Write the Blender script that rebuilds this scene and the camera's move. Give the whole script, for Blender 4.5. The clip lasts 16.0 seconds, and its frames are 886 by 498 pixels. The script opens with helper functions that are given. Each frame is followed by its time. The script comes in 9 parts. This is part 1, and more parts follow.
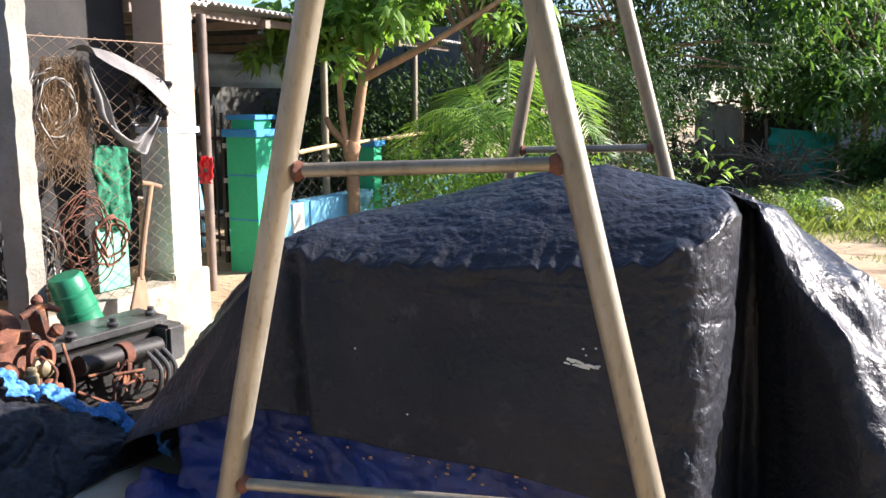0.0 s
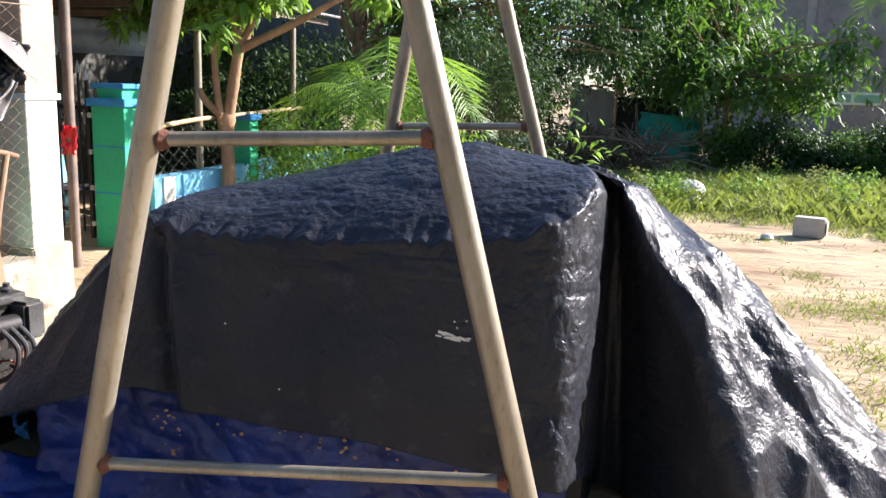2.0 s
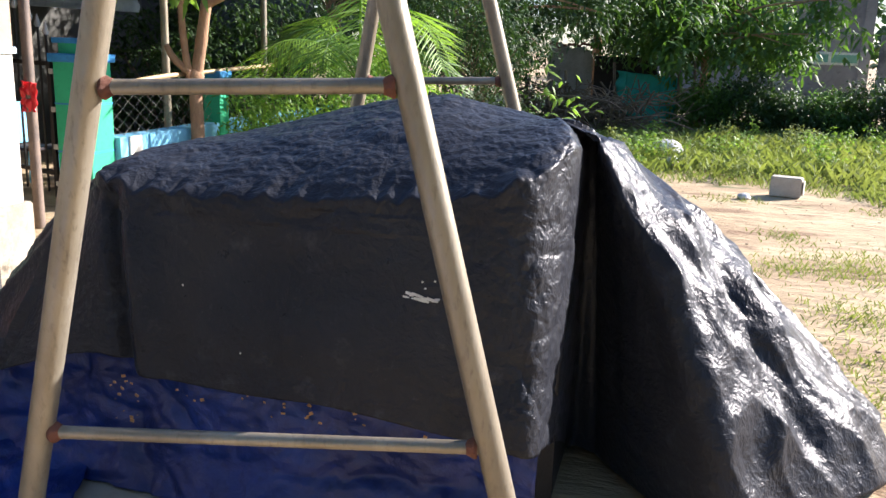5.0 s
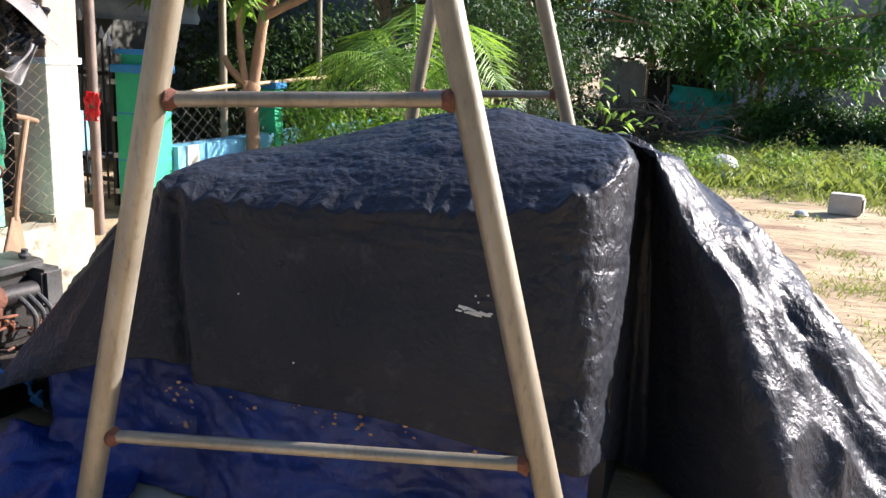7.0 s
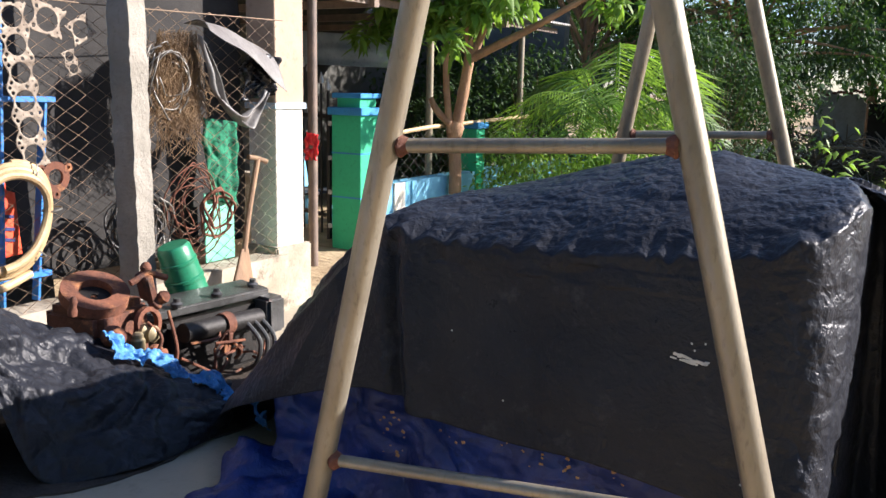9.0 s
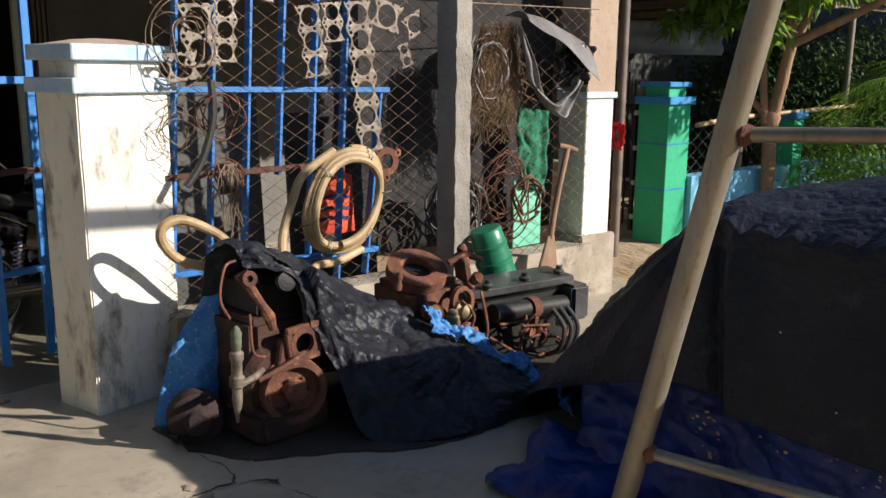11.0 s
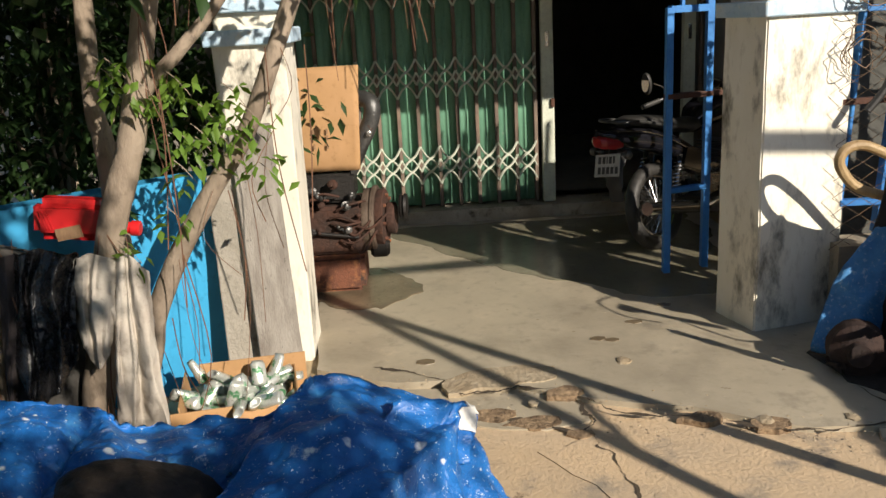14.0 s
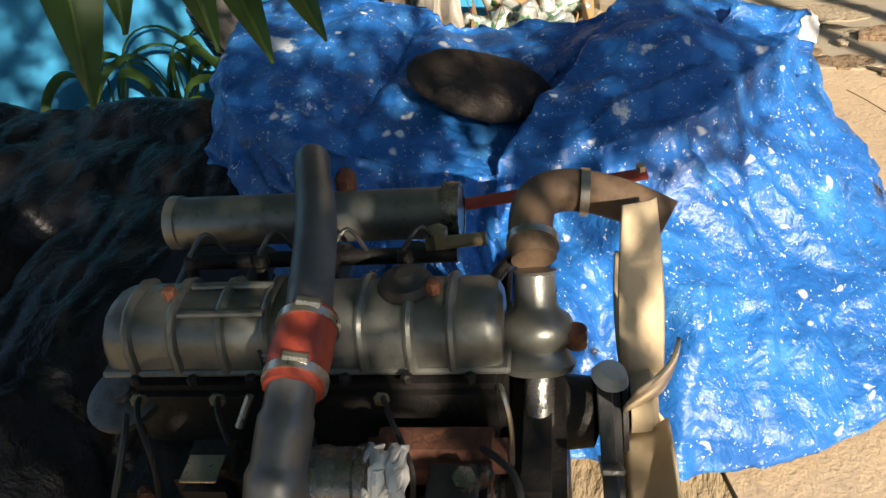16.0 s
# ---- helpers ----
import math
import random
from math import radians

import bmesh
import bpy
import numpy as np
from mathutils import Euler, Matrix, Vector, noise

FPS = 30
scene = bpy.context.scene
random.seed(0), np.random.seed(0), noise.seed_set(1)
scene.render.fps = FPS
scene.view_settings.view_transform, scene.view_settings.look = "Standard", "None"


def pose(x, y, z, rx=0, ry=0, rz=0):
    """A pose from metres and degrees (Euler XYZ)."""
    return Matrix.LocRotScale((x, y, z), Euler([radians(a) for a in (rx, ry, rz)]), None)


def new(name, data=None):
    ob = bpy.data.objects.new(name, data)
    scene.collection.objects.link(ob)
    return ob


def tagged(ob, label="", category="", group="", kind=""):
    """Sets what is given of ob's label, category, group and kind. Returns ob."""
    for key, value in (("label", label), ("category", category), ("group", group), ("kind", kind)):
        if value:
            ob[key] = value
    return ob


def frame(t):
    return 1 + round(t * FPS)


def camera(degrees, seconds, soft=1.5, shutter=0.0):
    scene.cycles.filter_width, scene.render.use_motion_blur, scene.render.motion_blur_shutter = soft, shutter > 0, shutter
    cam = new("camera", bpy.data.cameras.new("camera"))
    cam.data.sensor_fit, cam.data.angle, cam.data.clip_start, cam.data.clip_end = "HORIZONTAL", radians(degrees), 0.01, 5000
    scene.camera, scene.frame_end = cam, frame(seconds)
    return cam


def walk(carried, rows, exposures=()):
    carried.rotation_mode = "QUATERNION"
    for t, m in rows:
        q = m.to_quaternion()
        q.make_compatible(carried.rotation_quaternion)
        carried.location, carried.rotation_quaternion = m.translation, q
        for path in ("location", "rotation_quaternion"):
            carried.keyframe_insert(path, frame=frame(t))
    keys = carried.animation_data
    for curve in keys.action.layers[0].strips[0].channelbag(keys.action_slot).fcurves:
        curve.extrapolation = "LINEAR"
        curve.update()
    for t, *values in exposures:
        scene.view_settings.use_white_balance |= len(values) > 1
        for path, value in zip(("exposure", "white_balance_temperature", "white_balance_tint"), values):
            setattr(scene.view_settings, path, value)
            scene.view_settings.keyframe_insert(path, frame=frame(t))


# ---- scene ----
cam = camera(54.3, 16.0)
METRES, EYE, TILT, LEAN, TURN = 1.15, 1.70, -9.5, 0.0, 24.0
ROWS = [
    (0.0, 0.0, 0.0, 0.0, 0.0, 0.0, -0.0),
    (0.5, 0.018, -0.0153, -0.0043, -4.35, -0.43, 0.31),
    (1.0, 0.0245, -0.0179, -0.0086, -7.33, -1.25, -0.16),
    (1.5, 0.021, -0.0167, -0.0108, -8.08, -1.67, -0.81),
    (2.0, 0.0207, -0.0079, -0.0124, -7.91, -1.41, -0.44),
    (2.5, 0.0259, 0.012, -0.0152, -8.93, -1.29, 0.04),
    (3.0, 0.0367, 0.0327, -0.013, -9.91, -0.87, 0.3),
    (3.5, 0.0462, 0.0612, -0.0189, -9.37, -1.8, 0.31),
    (4.0, 0.0593, 0.086, -0.0253, -9.99, -3.42, 0.16),
    (6.5, 0.0626, 0.1048, -0.0284, -7.46, -4.19, -1.58),
    (7.0, 0.0503, 0.105, -0.0227, -6.12, -3.21, -1.16),
    (7.5, 0.0413, 0.1041, -0.0128, -4.39, -2.27, -0.89),
    (8.0, 0.0263, 0.0902, -0.0092, -1.4, -1.68, -1.11),
    (8.5, 0.007, 0.079, -0.0064, 2.48, -1.34, -1.73),
    (11.0, -0.1113, 0.0373, -0.0197, 25.54, -3.0, -4.61),
    (11.5, -0.1328, 0.0256, -0.032, 32.07, -4.56, -5.38),
    (12.0, -0.16, 0.0038, -0.0463, 39.65, -6.31, -5.72),
    (12.5, -0.1792, -0.0223, -0.0488, 46.08, -6.94, -6.07),
    (13.0, -0.1996, -0.0668, -0.057, 51.58, -7.24, -7.01),
    (13.5, -0.2321, -0.1463, -0.068, 57.41, -8.72, -6.75),
    (14.0, -0.2603, -0.2385, -0.08, 63.82, -11.05, -5.52),
    (14.5, -0.284, -0.2957, -0.105, 68.69, -14.16, -4.73),
    (15.0, -0.2877, -0.3509, -0.1422, 72.66, -19.42, -3.87),
    (15.5, -0.2811, -0.4151, -0.1995, 76.15, -26.42, -3.24),
    (16.0, -0.2812, -0.4671, -0.2528, 78.25, -33.38, -2.63),
]
walk(cam, [(t, pose(0, 0, EYE, TILT, LEAN, TURN) @ pose(METRES * x, METRES * y, METRES * z, 90 + pitch, roll, yaw)) for t, x, y, z, yaw, pitch, roll in ROWS],
     exposures=[(0.0, 1.24, 6000, 18), (1.5, 1.20, 5950, 18), (2.5, 1.14, 5950, 18), (8.0, 1.14, 5950, 18), (11.0, -0.05, 6150, 15), (12.5, -0.15, 6350, 13), (14.5, -0.22, 6850, 12), (15.5, -0.06, 7400, 13), (16.0, 0.36, 7000, 14)])

# world and sun
SUN_EL, SUN_AZ = 26.5, 53.6
world = bpy.data.worlds.new("world")
scene.world = world
world.use_nodes = True
wn = world.node_tree
sky = wn.nodes.new("ShaderNodeTexSky")
sky.sky_type, sky.sun_disc = "NISHITA", False
sky.ozone_density, sky.dust_density, sky.air_density = 3.0, 0.5, 1.0
sky.sun_elevation, sky.sun_rotation = radians(SUN_EL), radians(SUN_AZ)
wn.links.new(sky.outputs[0], wn.nodes["Background"].inputs[0])
wn.nodes["Background"].inputs[1].default_value = 0.105
lamp = bpy.data.lights.new("sun", "SUN")
lamp.energy, lamp.angle, lamp.color = 7.6, radians(0.6), (1.0, 0.91, 0.77)
sun = new("sun", lamp)
sun.rotation_euler = Vector((0.805 * math.cos(radians(SUN_EL)), 0.593 * math.cos(radians(SUN_EL)), math.sin(radians(SUN_EL)))).to_track_quat("Z", "Y").to_euler()
sun.location = (12, 9, 12)


# ---------------------------------------------------------------- materials
def mat(name, a, b=None, rough=0.7, metal=0.0, scale=5.0, lo=0.35, hi=0.65, bump=0.2, bscale=70.0, bdist=0.01, rvar=0.1, spots=(), spec=0.5, coat=0.0, leafy=0.0, stretch=(1, 1, 1), crinkle=0.0):
    m = bpy.data.materials.new(name)
    m.use_nodes = True
    t = m.node_tree
    n, l = t.nodes, t.links
    p = n["Principled BSDF"]
    tc = n.new("ShaderNodeTexCoord")
    mp = n.new("ShaderNodeMapping")
    mp.inputs["Scale"].default_value = stretch
    l.new(tc.outputs["Object"], mp.inputs["Vector"])
    vec = mp.outputs["Vector"]

    def noise_tex(s, detail=6.0, rgh=0.6):
        x = n.new("ShaderNodeTexNoise")
        x.inputs["Scale"].default_value, x.inputs["Detail"].default_value, x.inputs["Roughness"].default_value = s, detail, rgh
        l.new(vec, x.inputs["Vector"])
        return x.outputs["Fac"]

    def step(src, low, high):
        r = n.new("ShaderNodeMapRange")
        r.inputs["From Min"].default_value, r.inputs["From Max"].default_value = low, high
        l.new(src, r.inputs["Value"])
        return r.outputs["Result"]

    def mix(f, c1, c2, mode="MIX"):
        x = n.new("ShaderNodeMix")
        x.data_type, x.blend_type = "RGBA", mode
        l.new(f, x.inputs["Factor"]) if not isinstance(f, float) else setattr(x.inputs["Factor"], "default_value", f)
        for k, c in ((6, c1), (7, c2)):
            if isinstance(c, tuple):
                x.inputs[k].default_value = (*c, 1)
            else:
                l.new(c, x.inputs[k])
        return x.outputs[2]

    b = b or tuple(0.7 * v for v in a)
    col = mix(step(noise_tex(scale), lo, hi), a, b)
    fine = noise_tex(scale * 9, 4)
    col = mix(step(fine, 0.55, 0.8), col, tuple(0.8 * v for v in b))
    rnd = n.new("ShaderNodeObjectInfo").outputs["Random"]
    hsv = n.new("ShaderNodeHueSaturation")
    l.new(step(rnd, -1.6, 1.1), hsv.inputs["Value"])
    hv = n.new("ShaderNodeMapRange")
    hv.inputs["To Min"].default_value, hv.inputs["To Max"].default_value = 0.9, 1.1
    l.new(rnd, hv.inputs["Value"])
    l.new(hv.outputs["Result"], hsv.inputs["Value"])
    l.new(col, hsv.inputs["Color"])
    col = hsv.outputs["Color"]
    for c, s, low, high, kind in spots:
        if kind == "cell":
            v = n.new("ShaderNodeTexVoronoi")
            v.inputs["Scale"].default_value, v.inputs["Randomness"].default_value = s, 1.0
            wob = n.new("ShaderNodeMix")
            wob.data_type = "VECTOR"
            wob.inputs["Factor"].default_value = 0.06
            nz = n.new("ShaderNodeTexNoise")
            nz.inputs["Scale"].default_value = s * 1.5
            l.new(vec, nz.inputs["Vector"])
            l.new(vec, wob.inputs[4])
            l.new(nz.outputs["Color"], wob.inputs[5])
            l.new(wob.outputs[1], v.inputs["Vector"])
            f = step(v.outputs["Distance"], high, low)
        else:
            f = step(noise_tex(s, 8, 0.68), low, high)
        col = mix(f, col, c)
    l.new(col, p.inputs["Base Color"])
    r = n.new("ShaderNodeMapRange")
    r.inputs["To Min"].default_value, r.inputs["To Max"].default_value = max(0.04, rough - rvar), min(1, rough + rvar)
    l.new(fine, r.inputs["Value"])
    l.new(r.outputs["Result"], p.inputs["Roughness"])
    p.inputs["Metallic"].default_value = metal
    p.inputs["Specular IOR Level"].default_value = spec
    p.inputs["Coat Weight"].default_value = coat
    if bump > 0:
        bp = n.new("ShaderNodeBump")
        bp.inputs["Strength"].default_value, bp.inputs["Distance"].default_value = bump, bdist
        l.new(noise_tex(bscale, 6, 0.6), bp.inputs["Height"])
        out = bp.outputs["Normal"]
        if crinkle > 0:
            v = n.new("ShaderNodeTexVoronoi")
            v.inputs["Scale"].default_value = 42.0
            wob = n.new("ShaderNodeMix")
            wob.data_type = "VECTOR"
            wob.inputs["Factor"].default_value = 0.12
            nz = n.new("ShaderNodeTexNoise")
            nz.inputs["Scale"].default_value = 6.0
            l.new(vec, nz.inputs["Vector"])
            l.new(vec, wob.inputs[4])
            l.new(nz.outputs["Color"], wob.inputs[5])
            l.new(wob.outputs[1], v.inputs["Vector"])
            b2 = n.new("ShaderNodeBump")
            b2.inputs["Strength"].default_value, b2.inputs["Distance"].default_value = min(1.0, 3 * crinkle), 0.010
            l.new(v.outputs["Distance"], b2.inputs["Height"])
            v3 = n.new("ShaderNodeTexVoronoi")
            v3.inputs["Scale"].default_value = 120.0
            l.new(wob.outputs[1], v3.inputs["Vector"])
            b3 = n.new("ShaderNodeBump")
            b3.inputs["Strength"].default_value, b3.inputs["Distance"].default_value = min(1.0, 3 * crinkle), 0.004
            l.new(v3.outputs["Distance"], b3.inputs["Height"])
            l.new(out, b3.inputs["Normal"])
            out = b3.outputs["Normal"]
            l.new(out, b2.inputs["Normal"])
            out = b2.outputs["Normal"]
        l.new(out, p.inputs["Normal"])
    if leafy > 0:
        tr = n.new("ShaderNodeBsdfTranslucent")
        bright = mix(1.0, col, (1.5, 1.5, 0.7), "MULTIPLY")
        l.new(bright, tr.inputs["Color"])
        mx = n.new("ShaderNodeMixShader")
        mx.inputs[0].default_value = leafy
        l.new(p.outputs[0], mx.inputs[1])
        l.new(tr.outputs[0], mx.inputs[2])
        l.new(mx.outputs[0], n["Material Output"].inputs[0])
    return m


M_SAND = mat("sandy_soil", (0.47, 0.37, 0.225), (0.34, 0.245, 0.14), 0.95, scale=0.9, lo=0.40, hi=0.60, bump=1.0, bscale=9, bdist=0.05, stretch=(0.45, 1.2, 1), spots=(((0.23, 0.145, 0.08), 1.3, 0.55, 0.62, "n"), ((0.12, 0.08, 0.05), 6.0, 0.62, 0.68, "n"), ((0.10, 0.12, 0.04), 1.1, 0.60, 0.68, "n"), ((0.09, 0.065, 0.04), 22, 0.66, 0.72, "n")))
M_FLOOR = mat("trowelled_concrete", (0.50, 0.435, 0.325), (0.40, 0.35, 0.265), 0.34, scale=1.3, bump=0.12, bscale=40, rvar=0.16, spots=(((0.30, 0.26, 0.195), 1.1, 0.48, 0.66, "n"), ((0.22, 0.19, 0.145), 3.1, 0.58, 0.74, "n"), ((0.60, 0.52, 0.39), 14, 0.66, 0.72, "n"), ((0.54, 0.46, 0.34), 2.0, 0.62, 0.72, "n"), ((0.10, 0.09, 0.08), 5.0, 0.0, 0.05, "cell")))
M_BROKEN = mat("broken_concrete", (0.58, 0.43, 0.27), (0.48, 0.37, 0.25), 0.9, scale=2.2, bump=0.45, bscale=60, bdist=0.012, spots=(((0.25, 0.22, 0.18), 1.6, 0.55, 0.66, "n"), ((0.16, 0.11, 0.07), 6.0, 0.66, 0.74, "n")))
M_RUBBLE = mat("crumbled_mortar", (0.50, 0.42, 0.30), (0.36, 0.28, 0.18), 0.95, scale=6, bump=0.9, bscale=40, bdist=0.02)
M_DIRTPIT = mat("broken_out_soil", (0.40, 0.28, 0.165), (0.15, 0.10, 0.06), 0.95, scale=14, bump=1.0, bscale=28, bdist=0.03)
# Damp concrete, darkened to put the porch's shade into the colour.
M_SHADEDAMP = mat("shade_damp_film", (0.27, 0.245, 0.175), (0.20, 0.185, 0.13), 0.20, scale=1.6, bump=0.10, bscale=30, rvar=0.1, spots=(((0.36, 0.32, 0.24), 2.2, 0.60, 0.72, "n"), ((0.13, 0.12, 0.085), 4, 0.62, 0.72, "n")))
M_CRACK = mat("crack_dirt", (0.09, 0.065, 0.04), (0.05, 0.04, 0.03), 1.0, scale=12)
M_GREYCON = mat("weathered_concrete", (0.36, 0.33, 0.28), (0.25, 0.23, 0.19), 0.9, scale=3, bump=0.8, bscale=45, bdist=0.012, spots=(((0.13, 0.12, 0.10), 5, 0.62, 0.7, "n"),))
M_WHITE = mat("worn_white_limewash", (0.80, 0.77, 0.68), (0.70, 0.65, 0.53), 0.85, scale=2.2, bump=0.25, bscale=35, spots=(((0.46, 0.39, 0.28), 3.0, 0.60, 0.70, "n"), ((0.14, 0.125, 0.10), 2.6, 0.61, 0.70, "n")))
# Grime, its coverage widened to darken the pillar's shaded face as well.
M_PILLAR = mat("grimy_limewash", (0.80, 0.77, 0.68), (0.70, 0.65, 0.53), 0.85, scale=2.2, bump=0.25, bscale=35, stretch=(1, 1, 0.45), spots=(((0.50, 0.43, 0.31), 3.0, 0.62, 0.74, "n"), ((0.10, 0.09, 0.07), 4.2, 0.53, 0.68, "n")))
M_CAP = mat("blue_washed_cap", (0.62, 0.72, 0.80), (0.36, 0.55, 0.72), 0.8, scale=5, bump=0.3, spots=(((0.72, 0.68, 0.6), 9, 0.58, 0.68, "n"),))
M_BEIGE = mat("bare_render", (0.50, 0.38, 0.28), (0.42, 0.31, 0.22), 0.9, scale=2, bump=0.3, bscale=30)
M_CURB = mat("mouldy_concrete", (0.48, 0.42, 0.33), (0.30, 0.25, 0.18), 0.92, scale=3, bump=0.6, bscale=30, spots=(((0.12, 0.10, 0.07), 4, 0.56, 0.66, "n"),))
M_BLUE = mat("blue_gate_paint", (0.045, 0.23, 0.58), (0.03, 0.165, 0.46), 0.5, scale=6, bump=0.15, spots=(((0.20, 0.32, 0.48), 24, 0.66, 0.72, "n"), ((0.12, 0.05, 0.03), 11, 0.68, 0.73, "n")))
M_RUSTBAR = mat("rusted_bar", (0.12, 0.05, 0.03), (0.07, 0.035, 0.025), 0.85, scale=9, bump=0.4)
M_GALV = mat("dull_galvanised_pipe", (0.35, 0.31, 0.235), (0.24, 0.205, 0.15), 0.44, metal=0.55, scale=7, bump=0.15, bscale=90, rvar=0.14, stretch=(1, 1, 0.35), spots=(((0.16, 0.09, 0.05), 10, 0.68, 0.76, "n"), ((0.52, 0.48, 0.40), 5, 0.64, 0.74, "n")))
M_WELD = mat("rusty_weld", (0.20, 0.07, 0.035), (0.11, 0.045, 0.03), 0.8, scale=20, bump=0.8, bscale=60)
M_RUST = mat("heavy_rust", (0.18, 0.066, 0.034), (0.075, 0.031, 0.020), 0.88, scale=7, bump=0.7, bscale=55, bdist=0.008, spots=(((0.42, 0.18, 0.07), 9, 0.54, 0.70, "n"), ((0.035, 0.025, 0.02), 5, 0.58, 0.68, "n")))
M_DARKIRON = mat("oily_iron", (0.022, 0.019, 0.017), (0.012, 0.011, 0.010), 0.55, metal=0.3, scale=8, bump=0.4, spots=(((0.05, 0.026, 0.017), 7, 0.62, 0.74, "n"),))
M_GREYIRON = mat("grey_painted_iron", (0.12, 0.12, 0.118), (0.05, 0.05, 0.048), 0.36, metal=0.5, scale=6, bump=0.3, spots=(((0.12, 0.05, 0.03), 9, 0.63, 0.72, "n"),))
M_ALU = mat("cast_aluminium", (0.34, 0.325, 0.30), (0.17, 0.16, 0.145), 0.27, metal=0.85, scale=7, bump=0.2, bscale=110, rvar=0.1, spots=(((0.10, 0.08, 0.06), 7, 0.68, 0.80, "n"),))
M_COVER = mat("dull_cast_alloy", (0.25, 0.255, 0.23), (0.15, 0.152, 0.135), 0.36, metal=0.6, scale=6, bump=0.15, bscale=140, bdist=0.004, rvar=0.1, spots=(((0.09, 0.078, 0.06), 9, 0.58, 0.74, "n"), ((0.05, 0.042, 0.034), 30, 0.66, 0.74, "n")))
M_PIPE = mat("grey_pipe_enamel", (0.16, 0.165, 0.172), (0.10, 0.102, 0.105), 0.38, metal=0.4, scale=5, bump=0.15, bscale=120, bdist=0.004, spots=(((0.07, 0.058, 0.045), 11, 0.60, 0.74, "n"), ((0.30, 0.30, 0.30), 16, 0.68, 0.74, "n"),))
M_BRASS = mat("tarnished_brass", (0.34, 0.27, 0.15), (0.24, 0.20, 0.12), 0.55, metal=0.4, scale=10)
M_BLACKTARP = mat("black_poly_tarp", (0.018, 0.0195, 0.025), (0.027, 0.0285, 0.034), 0.33, scale=2.5, bump=0.35, bscale=95, bdist=0.006, rvar=0.14, spec=0.17, crinkle=0.10, spots=(((0.075, 0.080, 0.095), 60, 0.64, 0.78, "n"), ((0.05, 0.052, 0.06), 9, 0.58, 0.72, "n")))
# Darker copy of the black tarp, with deep shade put into its colour.
M_SHADETARP = mat("shaded_black_tarp", (0.007, 0.0075, 0.009), (0.012, 0.012, 0.013), 0.30, scale=2.5, bump=0.35, bscale=90, bdist=0.006, rvar=0.14, spec=0.28, crinkle=0.08, spots=(((0.14, 0.13, 0.12), 2.2, 0.66, 0.80, "n"), ((0.08, 0.08, 0.08), 60, 0.66, 0.78, "n")))
M_NAVYTARP = mat("navy_poly_tarp", (0.012, 0.035, 0.20), (0.008, 0.018, 0.10), 0.42, scale=3, bump=0.2, bscale=70, bdist=0.006, crinkle=0.08, spots=(((0.30, 0.20, 0.08), 16, 0.71, 0.75, "n"),))
M_BLUETARP = mat("paint_spattered_blue_tarp", (0.018, 0.165, 0.50), (0.010, 0.095, 0.34), 0.36, scale=3.5, bump=0.4, bscale=75, bdist=0.006, rvar=0.12, crinkle=0.08, spots=(((0.06, 0.27, 0.58), 7, 0.54, 0.70, "n"), ((0.02, 0.03, 0.05), 3.4, 0.635, 0.69, "n"), ((0.66, 0.71, 0.77), 5.5, 0.635, 0.68, "n"), ((0.74, 0.78, 0.82), 7.5, 0.06, 0.10, "cell"), ((0.70, 0.75, 0.79), 11, 0.05, 0.11, "cell"), ((0.72, 0.76, 0.80), 46, 0.10, 0.19, "cell"), ((0.50, 0.60, 0.73), 95, 0.655, 0.70, "n")))
M_WEAVE = mat("blue_woven_sack", (0.07, 0.28, 0.62), (0.045, 0.20, 0.50), 0.55, scale=8, bump=0.8, bscale=160, spots=(((0.34, 0.50, 0.70), 55, 0.56, 0.66, "n"), ((0.02, 0.05, 0.14), 3.0, 0.62, 0.72, "n")))
M_HOSE = mat("yellowed_ribbed_hose", (0.52, 0.38, 0.20), (0.36, 0.245, 0.12), 0.5, scale=9, bump=0.3, bscale=90, spots=(((0.16, 0.10, 0.05), 16, 0.62, 0.74, "n"),))
M_BLKRUB = mat("black_rubber", (0.02, 0.02, 0.02), (0.035, 0.033, 0.03), 0.55, scale=9, bump=0.2)
M_GASKET = mat("old_head_gasket", (0.27, 0.23, 0.18), (0.15, 0.115, 0.085), 0.6, metal=0.4, scale=9, bump=0.2)
M_WIRE = mat("rusty_fence_wire", (0.28, 0.19, 0.12), (0.14, 0.10, 0.07), 0.7, metal=0.3, scale=14, bump=0)
M_WIREG = mat("grey_wire", (0.24, 0.23, 0.21), (0.15, 0.14, 0.12), 0.5, metal=0.6, scale=9, bump=0)
M_ORANGE = mat("orange_vest", (0.75, 0.09, 0.03), (0.6, 0.06, 0.02), 0.7, scale=6)
M_NAVYSTRIPE = mat("navy_stripe", (0.03, 0.03, 0.12), None, 0.7)
M_GREENGATE = mat("pale_green_shutter", (0.20, 0.42, 0.285), (0.155, 0.35, 0.235), 0.6, scale=3, bump=0.1, spots=(((0.33, 0.42, 0.33), 7, 0.64, 0.74, "n"),))
M_PALELAT = mat("lattice_paint", (0.68, 0.72, 0.60), (0.52, 0.55, 0.45), 0.6, scale=6)
M_BARBROWN = mat("gate_bar", (0.22, 0.16, 0.12), (0.13, 0.10, 0.08), 0.6, scale=6)
# Dark colour that stands in for unlit space: room, canopy back, porch boards.
M_GLOOM = mat("gloom_wall", (0.10, 0.10, 0.09), None, 0.9)
M_WALL = mat("grey_plaster", (0.22, 0.21, 0.18), (0.16, 0.15, 0.13), 0.9, scale=1.2, bump=0.3, bscale=20, spots=(((0.16, 0.15, 0.13), 1.8, 0.6, 0.7, "n"),))
